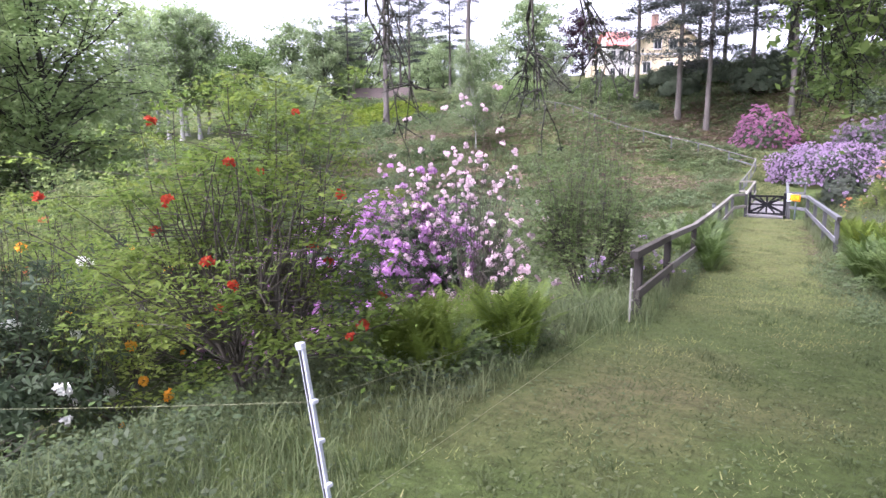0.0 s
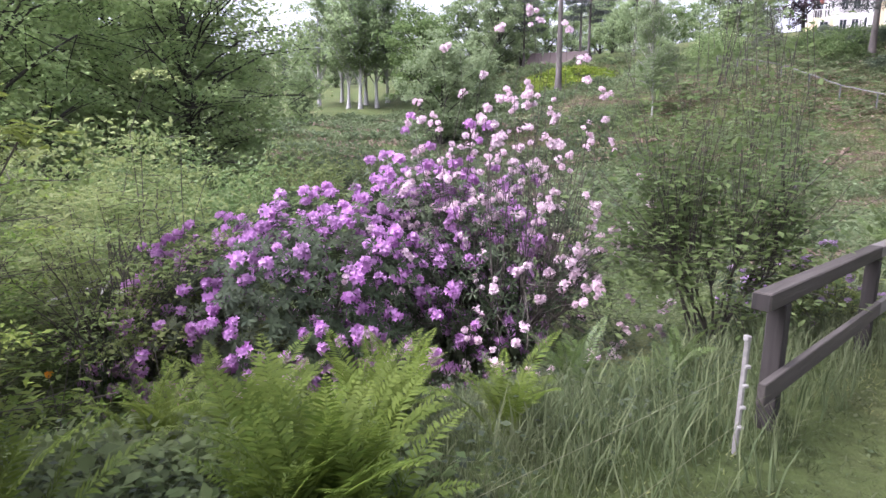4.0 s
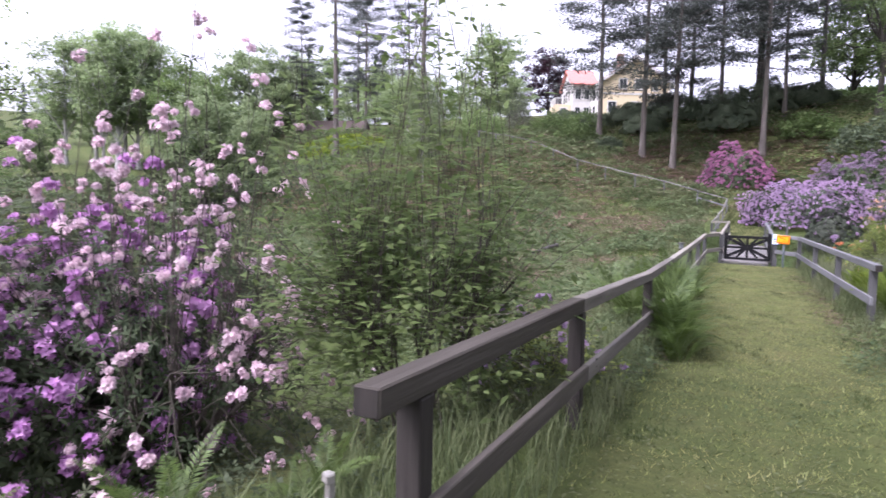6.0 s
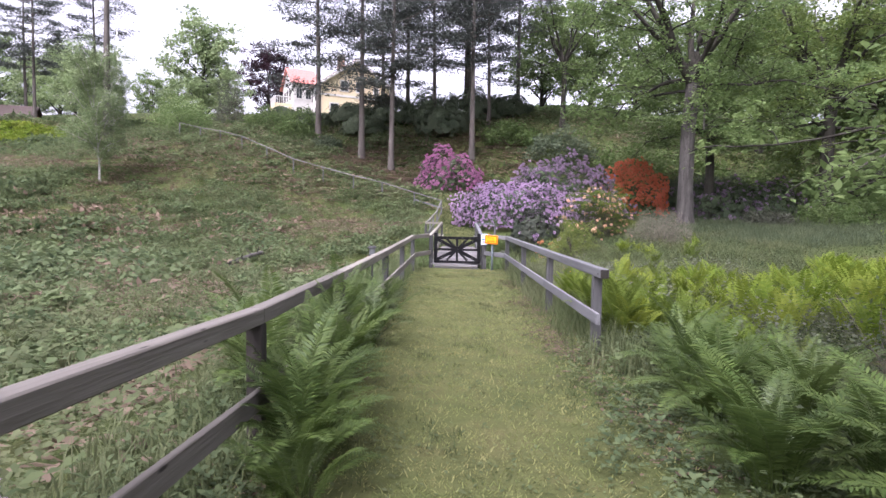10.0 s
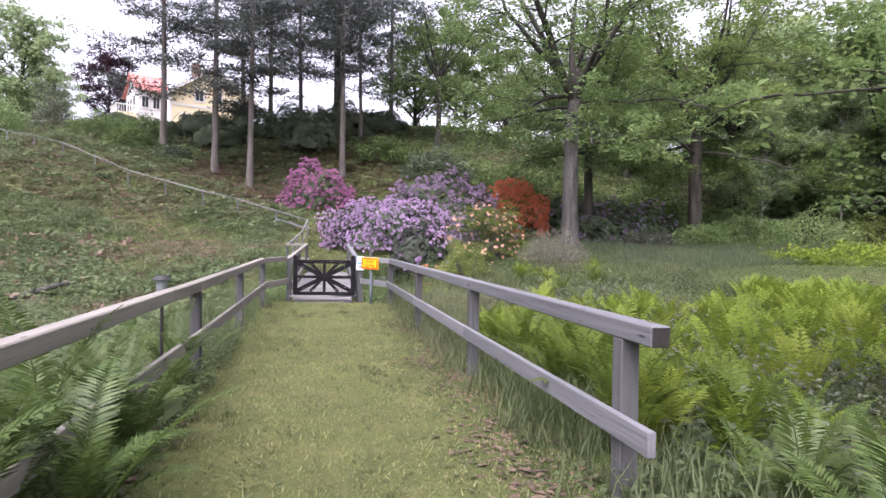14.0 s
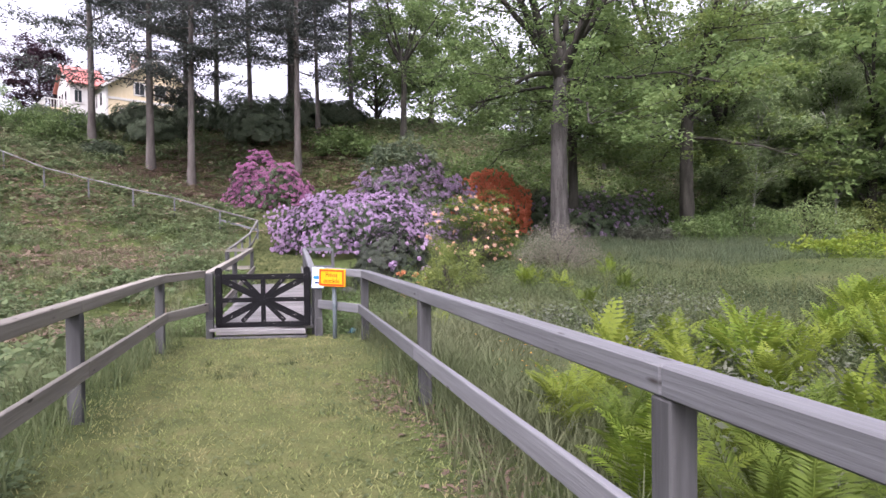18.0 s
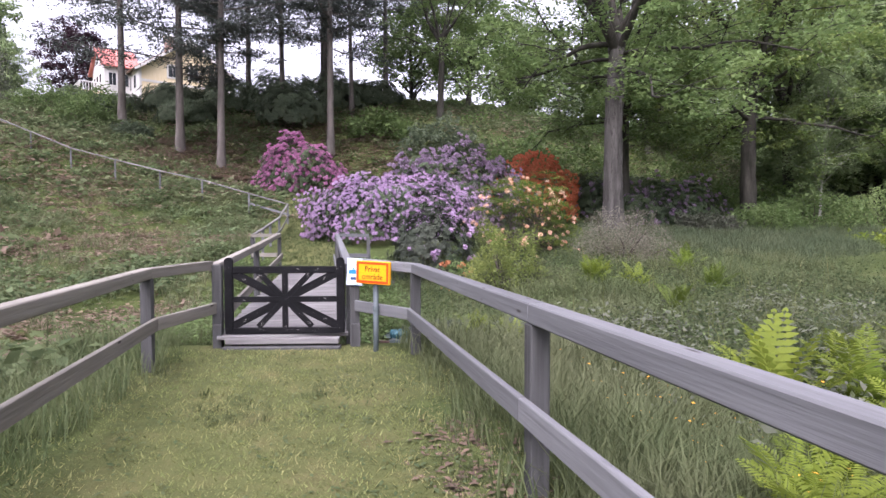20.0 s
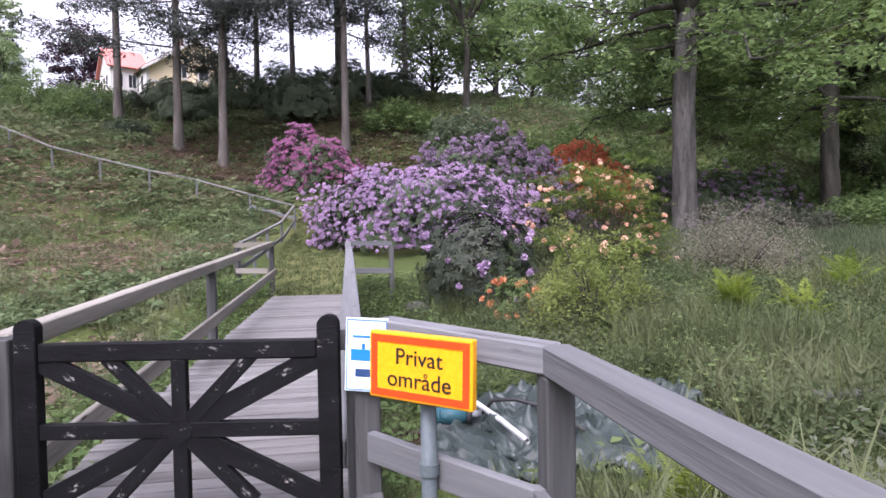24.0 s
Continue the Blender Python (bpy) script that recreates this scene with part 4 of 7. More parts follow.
def shrub(name, x, y, rx, ry, h, label, category, leaf=RHODOLEAF, n_leaf=900, leaf_size=0.12, whorl=6, flower=None, n_flower=0, flower_r=0.07, seed=1, group="", amount=0.2, n_stem=14, separate=False, inner=0.5, top_only=0.0, stem_r=0.025, z=None, low=-0.1, aspect=0.3, turn=0.0, loose=0.0):
    """A bush of its own: stems, foliage and flower heads."""
    rng = np.random.default_rng(seed)
    z = gz(x, y) - 0.03 if z is None else z
    ob = thing(name, (x, y, z), label, category, group)
    base = np.array([x, y, z])
    ct, stn = math.cos(turn), math.sin(turn)

    def spin(p):
        return np.stack([p[:, 0] * ct - p[:, 1] * stn, p[:, 0] * stn + p[:, 1] * ct, p[:, 2]], 1)

    tips, _ = dome(rng, n_stem, rx * 0.9, ry * 0.9, h * 0.92, seed, 0.3, 0.15, amount)
    stems(rng, base, base + spin(tips), stem_r, ob, joined=not separate)
    p, d = dome(rng, n_leaf, rx, ry, h, seed, inner, low, amount)
    p = p + rng.normal(size=p.shape) * loose
    p, d = spin(p), spin(d)
    if whorl:
        v, f = rosettes(rng, base + p, d, whorl, leaf_size, aspect)
    else:
        v, f = leaf_arrays(rng, base + p, leaf_size, 0.5, 0.4, 0.4)
    put("foliage", sheet("foliage", v, f, leaf), ob)
    if flower and n_flower:
        p, d = dome(rng, n_flower, rx * 1.03, ry * 1.03, h * 1.03, seed, 0.12 + inner * 0.3, low + top_only, amount)
        p = p + rng.normal(size=p.shape) * loose * 0.7
        p, d = spin(p), spin(d)
        if separate:
            kinds = [truss_mesh("blossom", flower, seed * 10 + k, flower_r) for k in range(4)]
            for k in range(n_flower):
                put("blossom", kinds[k % 4], ob, aim(base + p[k], d[k] + np.array([0, 0, 0.4]), rng.uniform(0, 6), rng.uniform(0.7, 1.15)))
        else:
            me = truss_mesh("blossom", flower, seed, flower_r, 10)
            v0 = np.empty(len(me.vertices) * 3, np.float32)
            me.vertices.foreach_get("co", v0)
            v0 = v0.reshape(-1, 3)
            f0 = np.array([list(q.vertices) for q in me.polygons], np.int32)
            pile = Pile()
            for k in range(n_flower):
                m = np.array(aim(base + p[k], d[k] + np.array([0, 0, 0.4]), rng.uniform(0, 6), rng.uniform(0.7, 1.15)))
                pile.add(v0 @ m[:3, :3].T + m[:3, 3], f0)
            bl = put("blossoms", pile.mesh("blossoms", flower), ob)
            bl["kind"] = "stuff"
    return ob


def limb_points(rng, a, b, sag, wob, n=7):
    q = np.linspace(0, 1, n)[:, None]
    L = np.linalg.norm(np.asarray(b) - a)
    p = a + (np.asarray(b) - a) * q
    p = p + np.array([0, 0, 1.0]) * (sag * L * q * (1 - q)) + np.cumsum(rng.normal(size=(n, 3)), 0) * wob * L * (q * (1 - 0.3 * q))
    return p


def broad_tree(name, label, h, crown_lo, rx, trunk_r, leaf, bark, seed, n_limb=12, n_twig=6, per=90, leaf_size=0.16, clump=0.8, lean=(0, 0), category="tree", group="", flat=0.72, droop=0.0, fork=0.45, shape=1.0, aspect=0.55, clump_flat=0.65, far=False, limb=0.55):
    """A broadleaved tree at the origin: tapered trunk, limbs, and a crown of leaf clumps with gaps."""
    rng = np.random.default_rng(seed)
    ob = thing(name, (0, 0, 0), label, category, group)
    q = np.linspace(0, 1, 12)
    top = crown_lo + (h - crown_lo) * 0.75
    tr = np.stack([lean[0] * q**1.5 + 0.12 * np.sin(q * 5 + seed), lean[1] * q**1.5 + 0.12 * np.sin(q * 4 + seed * 2), -0.3 + q * (top + 0.3)], 1)
    rad = trunk_r * (1 - 0.86 * q) + trunk_r * 0.55 * np.exp(-q * top / 0.5)
    if far:
        put("trunk", soft(sheet("trunk", *tube_arrays(tr, rad, 12), bark)), ob)
    else:
        qf = np.linspace(0, 1, 64)
        tf = np.stack([np.interp(qf, q, tr[:, j]) for j in range(3)], 1)
        tv, tq = tube_arrays(tf, np.interp(qf, q, rad), 26)
        axis = np.stack([np.interp(tv[:, 2], tf[:, 2], tf[:, j]) for j in range(2)], 1)
        th = np.arctan2(tv[:, 1] - axis[:, 1], tv[:, 0] - axis[:, 0])
        k = 1 + 0.05 * np.sin(9 * th + 1.7 * np.sin(tv[:, 2] * 2.3)) + 0.04 * np.sin(5 * th - tv[:, 2] * 1.9) + 0.035 * rng.normal(size=len(tv)) + 0.07 * np.sin(3 * th + seed) * np.sin(tv[:, 2] * 0.9)
        tv = tv.copy()
        tv[:, :2] = axis + (tv[:, :2] - axis) * k[:, None]
        put("trunk", soft(sheet("trunk", tv, tq, bark)), ob)
    wood, twigs, leaves = Pile(), Pile(), Pile()
    for k in range(n_limb):
        f = fork + (1 - fork) * (k + rng.uniform(0, 0.8)) / n_limb
        i0 = f * crown_lo / top + (1 - crown_lo / top) * max(0, (k / n_limb)) * 0.85
        i0 = min(i0, 0.97)
        a = np.array([np.interp(i0, q, tr[:, j]) for j in range(3)])
        az = k * 2.4 + rng.uniform(-0.5, 0.5)
        v = (k + 0.5) / n_limb
        zt = crown_lo + (h - crown_lo) * (0.08 + 0.9 * v)
        wide = rx * math.sqrt(max(0.08, 1 - (2 * abs(v - 0.42)) ** 2 * 0.75)) * rng.uniform(0.7, 1.08)
        b = np.array([a[0] + wide * math.cos(az), a[1] + wide * math.sin(az), max(zt, a[2] - 0.8) * shape + (1 - shape) * a[2]])
        p = limb_points(rng, a, b, 0.3, 0.035)
        r = np.interp(i0, q, rad) * limb
        if not far:
            wood = Pile()
        wood.add(*tube_arrays(p, np.linspace(r, 0.02, 7), 7))
        for j in range(n_twig):
            s = 0.35 + 0.65 * (j + 1) / n_twig
            c = np.array([np.interp(s, np.linspace(0, 1, 7), p[:, m]) for m in range(3)])
            e = c + rng.normal(size=3) * np.array([1, 1, 0.6]) * rx * 0.26
            e[2] += 0.1 * rx - droop * rx * 0.3
            tw = limb_points(rng, c, e, 0.1, 0.05, 5)
            twigs.add(*tube_arrays(tw, np.linspace(r * 0.35, 0.008, 5), 4))
            for e2 in (tw[-1], tw[3]):
                cr = clump * rng.uniform(0.6, 1.25)
                pts = e2 + ball_points(rng, per // 2, 1.0) * np.array([cr, cr, cr * clump_flat])
                if droop:
                    pts[:, 2] -= droop * rng.uniform(0, 1, len(pts)) ** 2 * cr * 2
                leaves.add(*leaf_arrays(rng, pts, leaf_size, aspect, 0.35, flat, droop * 0.8))
        if not far:
            put("limb", wood.mesh("limb", BARK if bark is PALEBARK else bark, True), ob)
    if far:
        put("branchwork", wood.mesh("branchwork", bark, True), ob)["kind"] = "stuff"
    put("twigwork", twigs.mesh("twigwork", BARK if bark is PALEBARK else bark, True), ob)["kind"] = "stuff"
    put("crown", leaves.mesh("crown", leaf), ob)
    return ob


def oak(name, label, h, fork_z, spread, trunk_r, leaf, bark, seed, n_main=7, n_low=6, n_sec=9, per=64, leaf_size=0.2, clump=0.95, lean=(0.0, 0.0), low_from=0.6, steep=0.62, category="tree", group=""):
    """An old oak at the origin: a stout furrowed trunk that splits into a fan of rising limbs, with level lower boughs and layered leaf clumps."""
    rng = np.random.default_rng(seed)
    ob = thing(name, (0, 0, 0), label, category, group)
    q = np.linspace(0, 1, 12)
    top = fork_z * 1.12
    tr = np.stack([lean[0] * q**1.5 + 0.05 * np.sin(q * 5 + seed), lean[1] * q**1.5 + 0.05 * np.sin(q * 4 + seed * 2), -0.3 + q * (top + 0.3)], 1)
    rad = trunk_r * (1 - 0.22 * q) + trunk_r * 0.4 * np.exp(-q * top / 0.4) + trunk_r * 0.12 * np.exp(-((1 - q) * top / 0.5) ** 2)
    qf = np.linspace(0, 1, 56)
    tf = np.stack([np.interp(qf, q, tr[:, j]) for j in range(3)], 1)
    tv, tq = tube_arrays(tf, np.interp(qf, q, rad), 26)
    axis = np.stack([np.interp(tv[:, 2], tf[:, 2], tf[:, j]) for j in range(2)], 1)
    th = np.arctan2(tv[:, 1] - axis[:, 1], tv[:, 0] - axis[:, 0])
    k = 1 + 0.05 * np.sin(9 * th + 1.7 * np.sin(tv[:, 2] * 2.3)) + 0.05 * np.sin(5 * th - tv[:, 2] * 1.9) + 0.035 * rng.normal(size=len(tv)) + 0.08 * np.sin(3 * th + seed) * np.sin(tv[:, 2] * 0.9)
    tv = tv.copy()
    tv[:, :2] = axis + (tv[:, :2] - axis) * k[:, None]
    put("trunk", soft(sheet("trunk", tv, tq, bark)), ob)
    limb_bark = BARK if bark is PALEBARK else bark
    twigs, leaves = Pile(), Pile()
    runs = []
    for k in range(n_main):
        a = tr[-1] - np.array([0, 0, rng.uniform(0, 0.12) * fork_z])
        az = k * 2.4 + rng.uniform(-0.35, 0.35)
        wide = spread * rng.uniform(0.3, 0.95) * (0.5 if k == 0 else 1.0)
        b = a + np.array([wide * math.cos(az), wide * math.sin(az), (h - a[2]) * rng.uniform(0.72, 1.0) * (1 - 0.3 * (wide / spread) ** 2)])
        runs.append((a, b, -0.1 - 0.12 * rng.uniform(), trunk_r * rng.uniform(0.42, steep)))
    for k in range(n_low):
        i0 = low_from + (0.97 - low_from) * (k + rng.uniform(0, 0.9)) / n_low
        a = np.array([np.interp(i0, q, tr[:, j]) for j in range(3)])
        az = k * 2.4 + 1.1 + rng.uniform(-0.4, 0.4)
        wide = spread * rng.uniform(0.7, 1.08)
        b = a + np.array([wide * math.cos(az), wide * math.sin(az), rng.uniform(-0.5, 0.28) * wide * 0.5])
        runs.append((a, b, 0.22, trunk_r * rng.uniform(0.2, 0.34)))
    for a, b, sag, r in runs:
        p = limb_points(rng, a, b, sag, 0.04, 9)
        wood = Pile()
        wood.add(*tube_arrays(p, np.linspace(r, 0.025, 9), 8))
        s9 = np.linspace(0, 1, 9)
        out = np.array([b[0] - a[0], b[1] - a[1], 0]) / (math.hypot(b[0] - a[0], b[1] - a[1]) + 1e-6)
        for j in range(n_sec):
            s0 = 0.3 + 0.7 * (j + rng.uniform(0.3, 1)) / n_sec
            c = np.array([np.interp(s0, s9, p[:, m]) for m in range(3)])
            e = c + (rng.normal(size=3) * np.array([1, 1, 0.42]) + out * 0.5) * spread * 0.27
            tw = limb_points(rng, c, e, 0.12, 0.06, 6)
            twigs.add(*tube_arrays(tw, np.linspace(max(r * 0.3 * (1.2 - s0), 0.018), 0.008, 6), 5))
            for e2 in (tw[-1], tw[4], tw[2] + rng.normal(size=3) * 0.3):
                t2 = e2 + rng.normal(size=3) * np.array([1, 1, 0.35]) * clump * 0.7
                twigs.add(*tube_arrays(limb_points(rng, e2, t2, 0.1, 0.06, 4), np.linspace(0.012, 0.005, 4), 4))
                cr = clump * rng.uniform(0.55, 1.2)
                pts = (e2 + t2) / 2 + ball_points(rng, per, 1.0) * np.array([cr, cr, cr * 0.36])
                pts[:, 2] -= 0.22 * (np.hypot(pts[:, 0] - e2[0], pts[:, 1] - e2[1])) ** 2 / cr
                leaves.add(*leaf_arrays(rng, pts, leaf_size, 0.55, 0.35, 0.6, 0.12))
        put("limb", wood.mesh("limb", limb_bark, True), ob)
    put("twigwork", twigs.mesh("twigwork", limb_bark, True), ob)["kind"] = "stuff"
    put("crown", leaves.mesh("crown", leaf), ob)
    return ob


def conifer(name, label, h, crown_lo, rx, trunk_r, leaf, bark, seed, n_branch=34, pads=5, per=46, pine=True, category="tree", group=""):
    """Pine (bare trunk, tiers of flat pads) or spruce (branches to the ground, pointed)."""
    rng = np.random.default_rng(seed)
    ob = thing(name, (0, 0, 0), label, category, group)
    q = np.linspace(0, 1, 12)
    tr = np.stack([0.25 * np.sin(q * 3 + seed) * q, 0.25 * np.sin(q * 2.3 + seed) * q, -0.4 + q * (h + 0.4)], 1)
    rad = trunk_r * (1 - 0.9 * q) + trunk_r * 0.35 * np.exp(-q * h / 0.6)
    put("trunk", soft(sheet("trunk", *tube_arrays(tr, rad, 10), bark)), ob)
    wood, leaves = Pile(), Pile()
    for k in range(n_branch):
        v = (k + rng.uniform(0, 0.9)) / n_branch
        z = crown_lo + (h - crown_lo) * v * 0.97
        a = np.array([np.interp(z / h, q, tr[:, 0]), np.interp(z / h, q, tr[:, 1]), z])
        az = k * 2.399 + rng.uniform(-0.4, 0.4)
        wide = rx * ((0.55 + 0.6 * v - 0.95 * v * v) * rng.uniform(0.55, 1.25) * 1.35 if pine else (1.02 - v) * rng.uniform(0.8, 1.1))
        b = a + np.array([wide * math.cos(az), wide * math.sin(az), (0.1 * wide + 0.4 * v * wide) if pine else -0.3 * wide])
        p = limb_points(rng, a, b, -0.12 if pine else -0.1, 0.03, 6)
        wood.add(*tube_arrays(p, np.linspace(trunk_r * 0.2 * (1.1 - v * 0.7), 0.012, 6), 5))
        for j in range(pads):
            s = 0.3 + 0.7 * (j + 0.7) / pads if pine else 0.15 + 0.85 * (j + 0.5) / pads
            c = np.array([np.interp(s, np.linspace(0, 1, 6), p[:, m]) for m in range(3)])
            c = c + rng.normal(size=3) * np.array([0.22, 0.22, 0.05]) * wide * (0.7 if pine else 0.45)
            cr = ((0.4 if pine else 0.3) + 0.14 * wide) * rng.uniform(0.6, 1.2)
            pts = c + ball_points(rng, per, 1.0) * np.array([cr * 1.5, cr * 1.5, cr * (0.3 if pine else 0.6)])
            leaves.add(*leaf_arrays(rng, pts, 0.3 if pine else 0.4, 0.26, 0.4, 0.45, 0.1 if pine else 0.5))
    put("branchwork", wood.mesh("branchwork", bark, True), ob)["kind"] = "stuff"
    put("needles", leaves.mesh("needles", leaf), ob)
    return ob


def plant(ob, x, y, scale=1.0, turn=0.0, z=None, tall=1.0, label=""):
    """Stand a tree made at the origin at its place; later calls stand copies of it."""
    m = pose(x, y, gz(x, y) if z is None else z, 0, 0, turn) @ Matrix.Diagonal((scale, scale, scale * tall, 1))
    if "stood" in ob:
        c = copy_thing(ob, m)
        if label:
            c["label"] = label
        return c
    ob["stood"] = 1
    ob.matrix_basis = m
    if label:
        ob["label"] = label
    return ob


def twiggy(name, x, y, rx, ry, h, label, leaf, flower, seed, n_main=9, n_twig=12, leaf_size=0.07, per=6, n_flower=60, flower_r=0.06, stem_r=0.02, low=0.25, z=None, amount=0.25, whorl=0, spread=0.16, group="garden shrubs", category="shrub", splay=0.55, arch=0.15, layered=0.6, heads=1):
    """An open shrub: stems fork into twigs that carry leaves and, on some tips, a flower head."""
    rng = np.random.default_rng(seed)
    z = gz(x, y) - 0.03 if z is None else z
    ob = thing(name, (x, y, z), label, category, group)
    base = np.array([x, y, z])
    tips, outs = dome(rng, n_main * n_twig, rx, ry, h, seed, 0.35, low, amount)
    az = np.arctan2(tips[:, 1] / ry, tips[:, 0] / rx) + rng.normal(size=len(tips)) * 0.25
    order = np.argsort(az)
    leaf_pts, leaf_out, ends, twigs = [], [], [], Pile()
    for k in range(n_main):
        mine = order[k * n_twig:(k + 1) * n_twig]
        goal = tips[mine].mean(0) * np.array([splay, splay, 0.62])
        a = base + np.array([rng.uniform(-0.1, 0.1), rng.uniform(-0.1, 0.1), -0.08])
        p = limb_points(rng, a, base + goal, arch, 0.04, 6)
        pile = Pile()
        pile.add(*tube_arrays(p, np.linspace(stem_r, stem_r * 0.6, 6), 6))
        for t in mine:
            s0 = rng.uniform(0.55, 1.0)
            c = np.array([np.interp(s0, np.linspace(0, 1, 6), p[:, j]) for j in range(3)])
            e = base + tips[t]
            tw = limb_points(rng, c, e, 0.12, 0.05, 5)
            twigs.add(*tube_arrays(tw, np.linspace(stem_r * 0.26, 0.0025, 5), 4))
            ends.append((tw[-1], outs[t]))
            for _ in range(per):
                q = rng.uniform(0.35, 1.0)
                leaf_pts.append(np.array([np.interp(q, np.linspace(0, 1, 5), tw[:, j]) for j in range(3)]) + rng.normal(size=3) * np.array([1.25, 1.25, layered]) * spread * (0.4 + 0.6 * q))
                leaf_out.append(outs[t])
        put("stem", pile.mesh("stem", STEM, True), ob)
    put("twigwork", twigs.mesh("twigwork", STEM, True), ob)["kind"] = "stuff"
    if leaf_pts:
        lp, lo = np.array(leaf_pts), np.array(leaf_out) + rng.normal(size=(len(leaf_pts), 3)) * 0.4
        lo /= np.linalg.norm(lo, axis=1)[:, None]
        v, f = rosettes(rng, lp, lo, whorl, leaf_size) if whorl else leaf_arrays(rng, lp, leaf_size, 0.45, 0.4, 0.75 if layered < 0.5 else 0.5)
        put("foliage", sheet("foliage", v, f, leaf), ob)
    if flower:
        kinds = [truss_mesh("blossom", flower, seed * 10 + k, flower_r) for k in range(3)]
        pick = rng.permutation(len(ends))[:n_flower]
        for k in pick:
            e, o = ends[k]
            for _ in range(heads):
                put("blossom", kinds[k % 3], ob, aim(e + rng.normal(size=3) * flower_r * 0.9 * (heads > 1), o + np.array([0, 0, 0.5]) + rng.normal(size=3) * 0.25, rng.uniform(0, 6), rng.uniform(0.6, 1.1)))
    return ob


def layered_shrub(name, x, y, rx, ry, h, label, leaf, flower, seed, n_main=9, pads=110, pad_r=0.26, per=90, leaf_size=0.06, n_flower=16, flower_r=0.04, stem_r=0.022, low=0.3, amount=0.2, inner=0.35, group="garden shrubs", category="shrub"):
    """A shrub of crooked bare stems that carry level sprays of leaves in tiers."""
    rng = np.random.default_rng(seed)
    z = gz(x, y) - 0.03
    ob = thing(name, (x, y, z), label, category, group)
    base = np.array([x, y, z])
    tips, outs = dome(rng, pads, rx, ry, h, seed, inner, low, amount)
    order = np.argsort(np.arctan2(tips[:, 1] / ry, tips[:, 0] / rx) + rng.normal(size=pads) * 0.3)
    twigs, leaves = Pile(), Pile()
    s7 = np.linspace(0, 1, 7)
    for mine in np.array_split(order, n_main):
        a = base + np.array([rng.uniform(-0.16, 0.16), rng.uniform(-0.16, 0.16), -0.08])
        p = limb_points(rng, a, base + tips[mine].mean(0) * np.array([0.62, 0.62, 0.6]), -0.15, 0.06, 7)
        pile = Pile()
        pile.add(*tube_arrays(p, np.linspace(stem_r, stem_r * 0.55, 7), 7))
        put("stem", pile.mesh("stem", STEM, True), ob)
        for t in mine:
            s0 = rng.uniform(0.45, 1.0)
            c = np.array([np.interp(s0, s7, p[:, j]) for j in range(3)])
            tw = limb_points(rng, c, base + tips[t], -0.1, 0.07, 6)
            twigs.add(*tube_arrays(tw, np.linspace(stem_r * 0.36, 0.003, 6), 5))
            r = pad_r * rng.uniform(0.6, 1.3)
            for k in range(5):
                c2 = tw[rng.integers(3, 6)]
                e2 = c2 + np.array([rng.normal() * r * 0.6, rng.normal() * r * 0.6, rng.uniform(-0.02, 0.06)])
                twigs.add(*tube_arrays(limb_points(rng, c2, e2, 0.05, 0.05, 4), np.linspace(0.0035, 0.0015, 4), 4))
            pts = tw[-1] + rng.normal(size=(per, 3)) * np.array([r * 0.55, r * 0.55, 0.028])
            pts[:, 2] -= 0.25 * np.hypot(pts[:, 0] - tw[-1][0], pts[:, 1] - tw[-1][1]) ** 2 / r
            leaves.add(*leaf_arrays(rng, pts, leaf_size, 0.42, 0.4, 0.72, 0.08))
    put("twigwork", twigs.mesh("twigwork", STEM, True), ob)["kind"] = "stuff"
    put("foliage", leaves.mesh("foliage", leaf), ob)
    if flower:
        kinds = [truss_mesh("blossom", flower, seed * 10 + k, flower_r) for k in range(3)]
        for k in rng.permutation(pads)[:n_flower]:
            put("blossom", kinds[k % 3], ob, aim(base + tips[k] + np.array([0, 0, 0.03]), outs[k] + np.array([0, 0, 0.6]), rng.uniform(0, 6), rng.uniform(0.7, 1.15)))
    return ob


# ---- trees ----
oak_pale = oak("oak_tree", "large oak with a bare pale lower trunk and wide green crown", 18, 7.2, 6.4, 0.4, OAKLEAF, PALEBARK, 3, 8, 7, 10, 60, 0.2, 1.0, (0.3, 0.15), 0.8)
plant(oak_pale, 9.5, 17.9, 1.0, 40)
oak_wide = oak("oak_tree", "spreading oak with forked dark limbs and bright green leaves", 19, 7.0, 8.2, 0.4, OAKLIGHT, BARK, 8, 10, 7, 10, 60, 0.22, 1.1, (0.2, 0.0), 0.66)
plant(oak_wide, 19.2, 25.3, 1.0, 0)
oak_near = oak("oak_tree", "oak with crooked limbs and thin foliage beside the ferns", 9.5, 3.0, 2.0, 0.1, OAKLEAF, BARK, 21, 10, 3, 10, 52, 0.085, 0.48, (0.2, 0.2), 0.75, 0.5)
plant(oak_near, 6.3, -9.9, 1.0, 30)
# Added tree with its trunk out of view; the crown shades the ferns.
oak_side = oak("oak_tree", "broad oak added mostly out of view to shade the fern bank", 13, 3.9, 4.0, 0.3, OAKLEAF, BARK, 33, 8, 7, 10, 60, 0.12, 0.8, low_from=0.9)
plant(oak_side, 11.3, -13.4, 1.0, 0)
oak_dark = oak("oak_tree", "shaded oak standing behind the pale-trunked one", 16, 6.2, 6.0, 0.3, OAKLEAF, BARK, 29, 7, 5, 9, 42, 0.24, 1.15, low_from=0.85)
for x, y, sc, r in ((12.2, 24.5, 0.95, 120), (3.2, 36.5, 0.8, 30), (26.5, 33, 1.0, 280), (25, 31, 1.05, 150)):
    plant(oak_dark, x, y, sc, r)
bank_oak = broad_tree("oak_tree", "leafy oak on the wooded bank", 14, 2.2, 5.2, 0.3, OAKLEAF, BARK, 23, 18, 7, 72, 0.42, 1.25, far=True, flat=0.45)
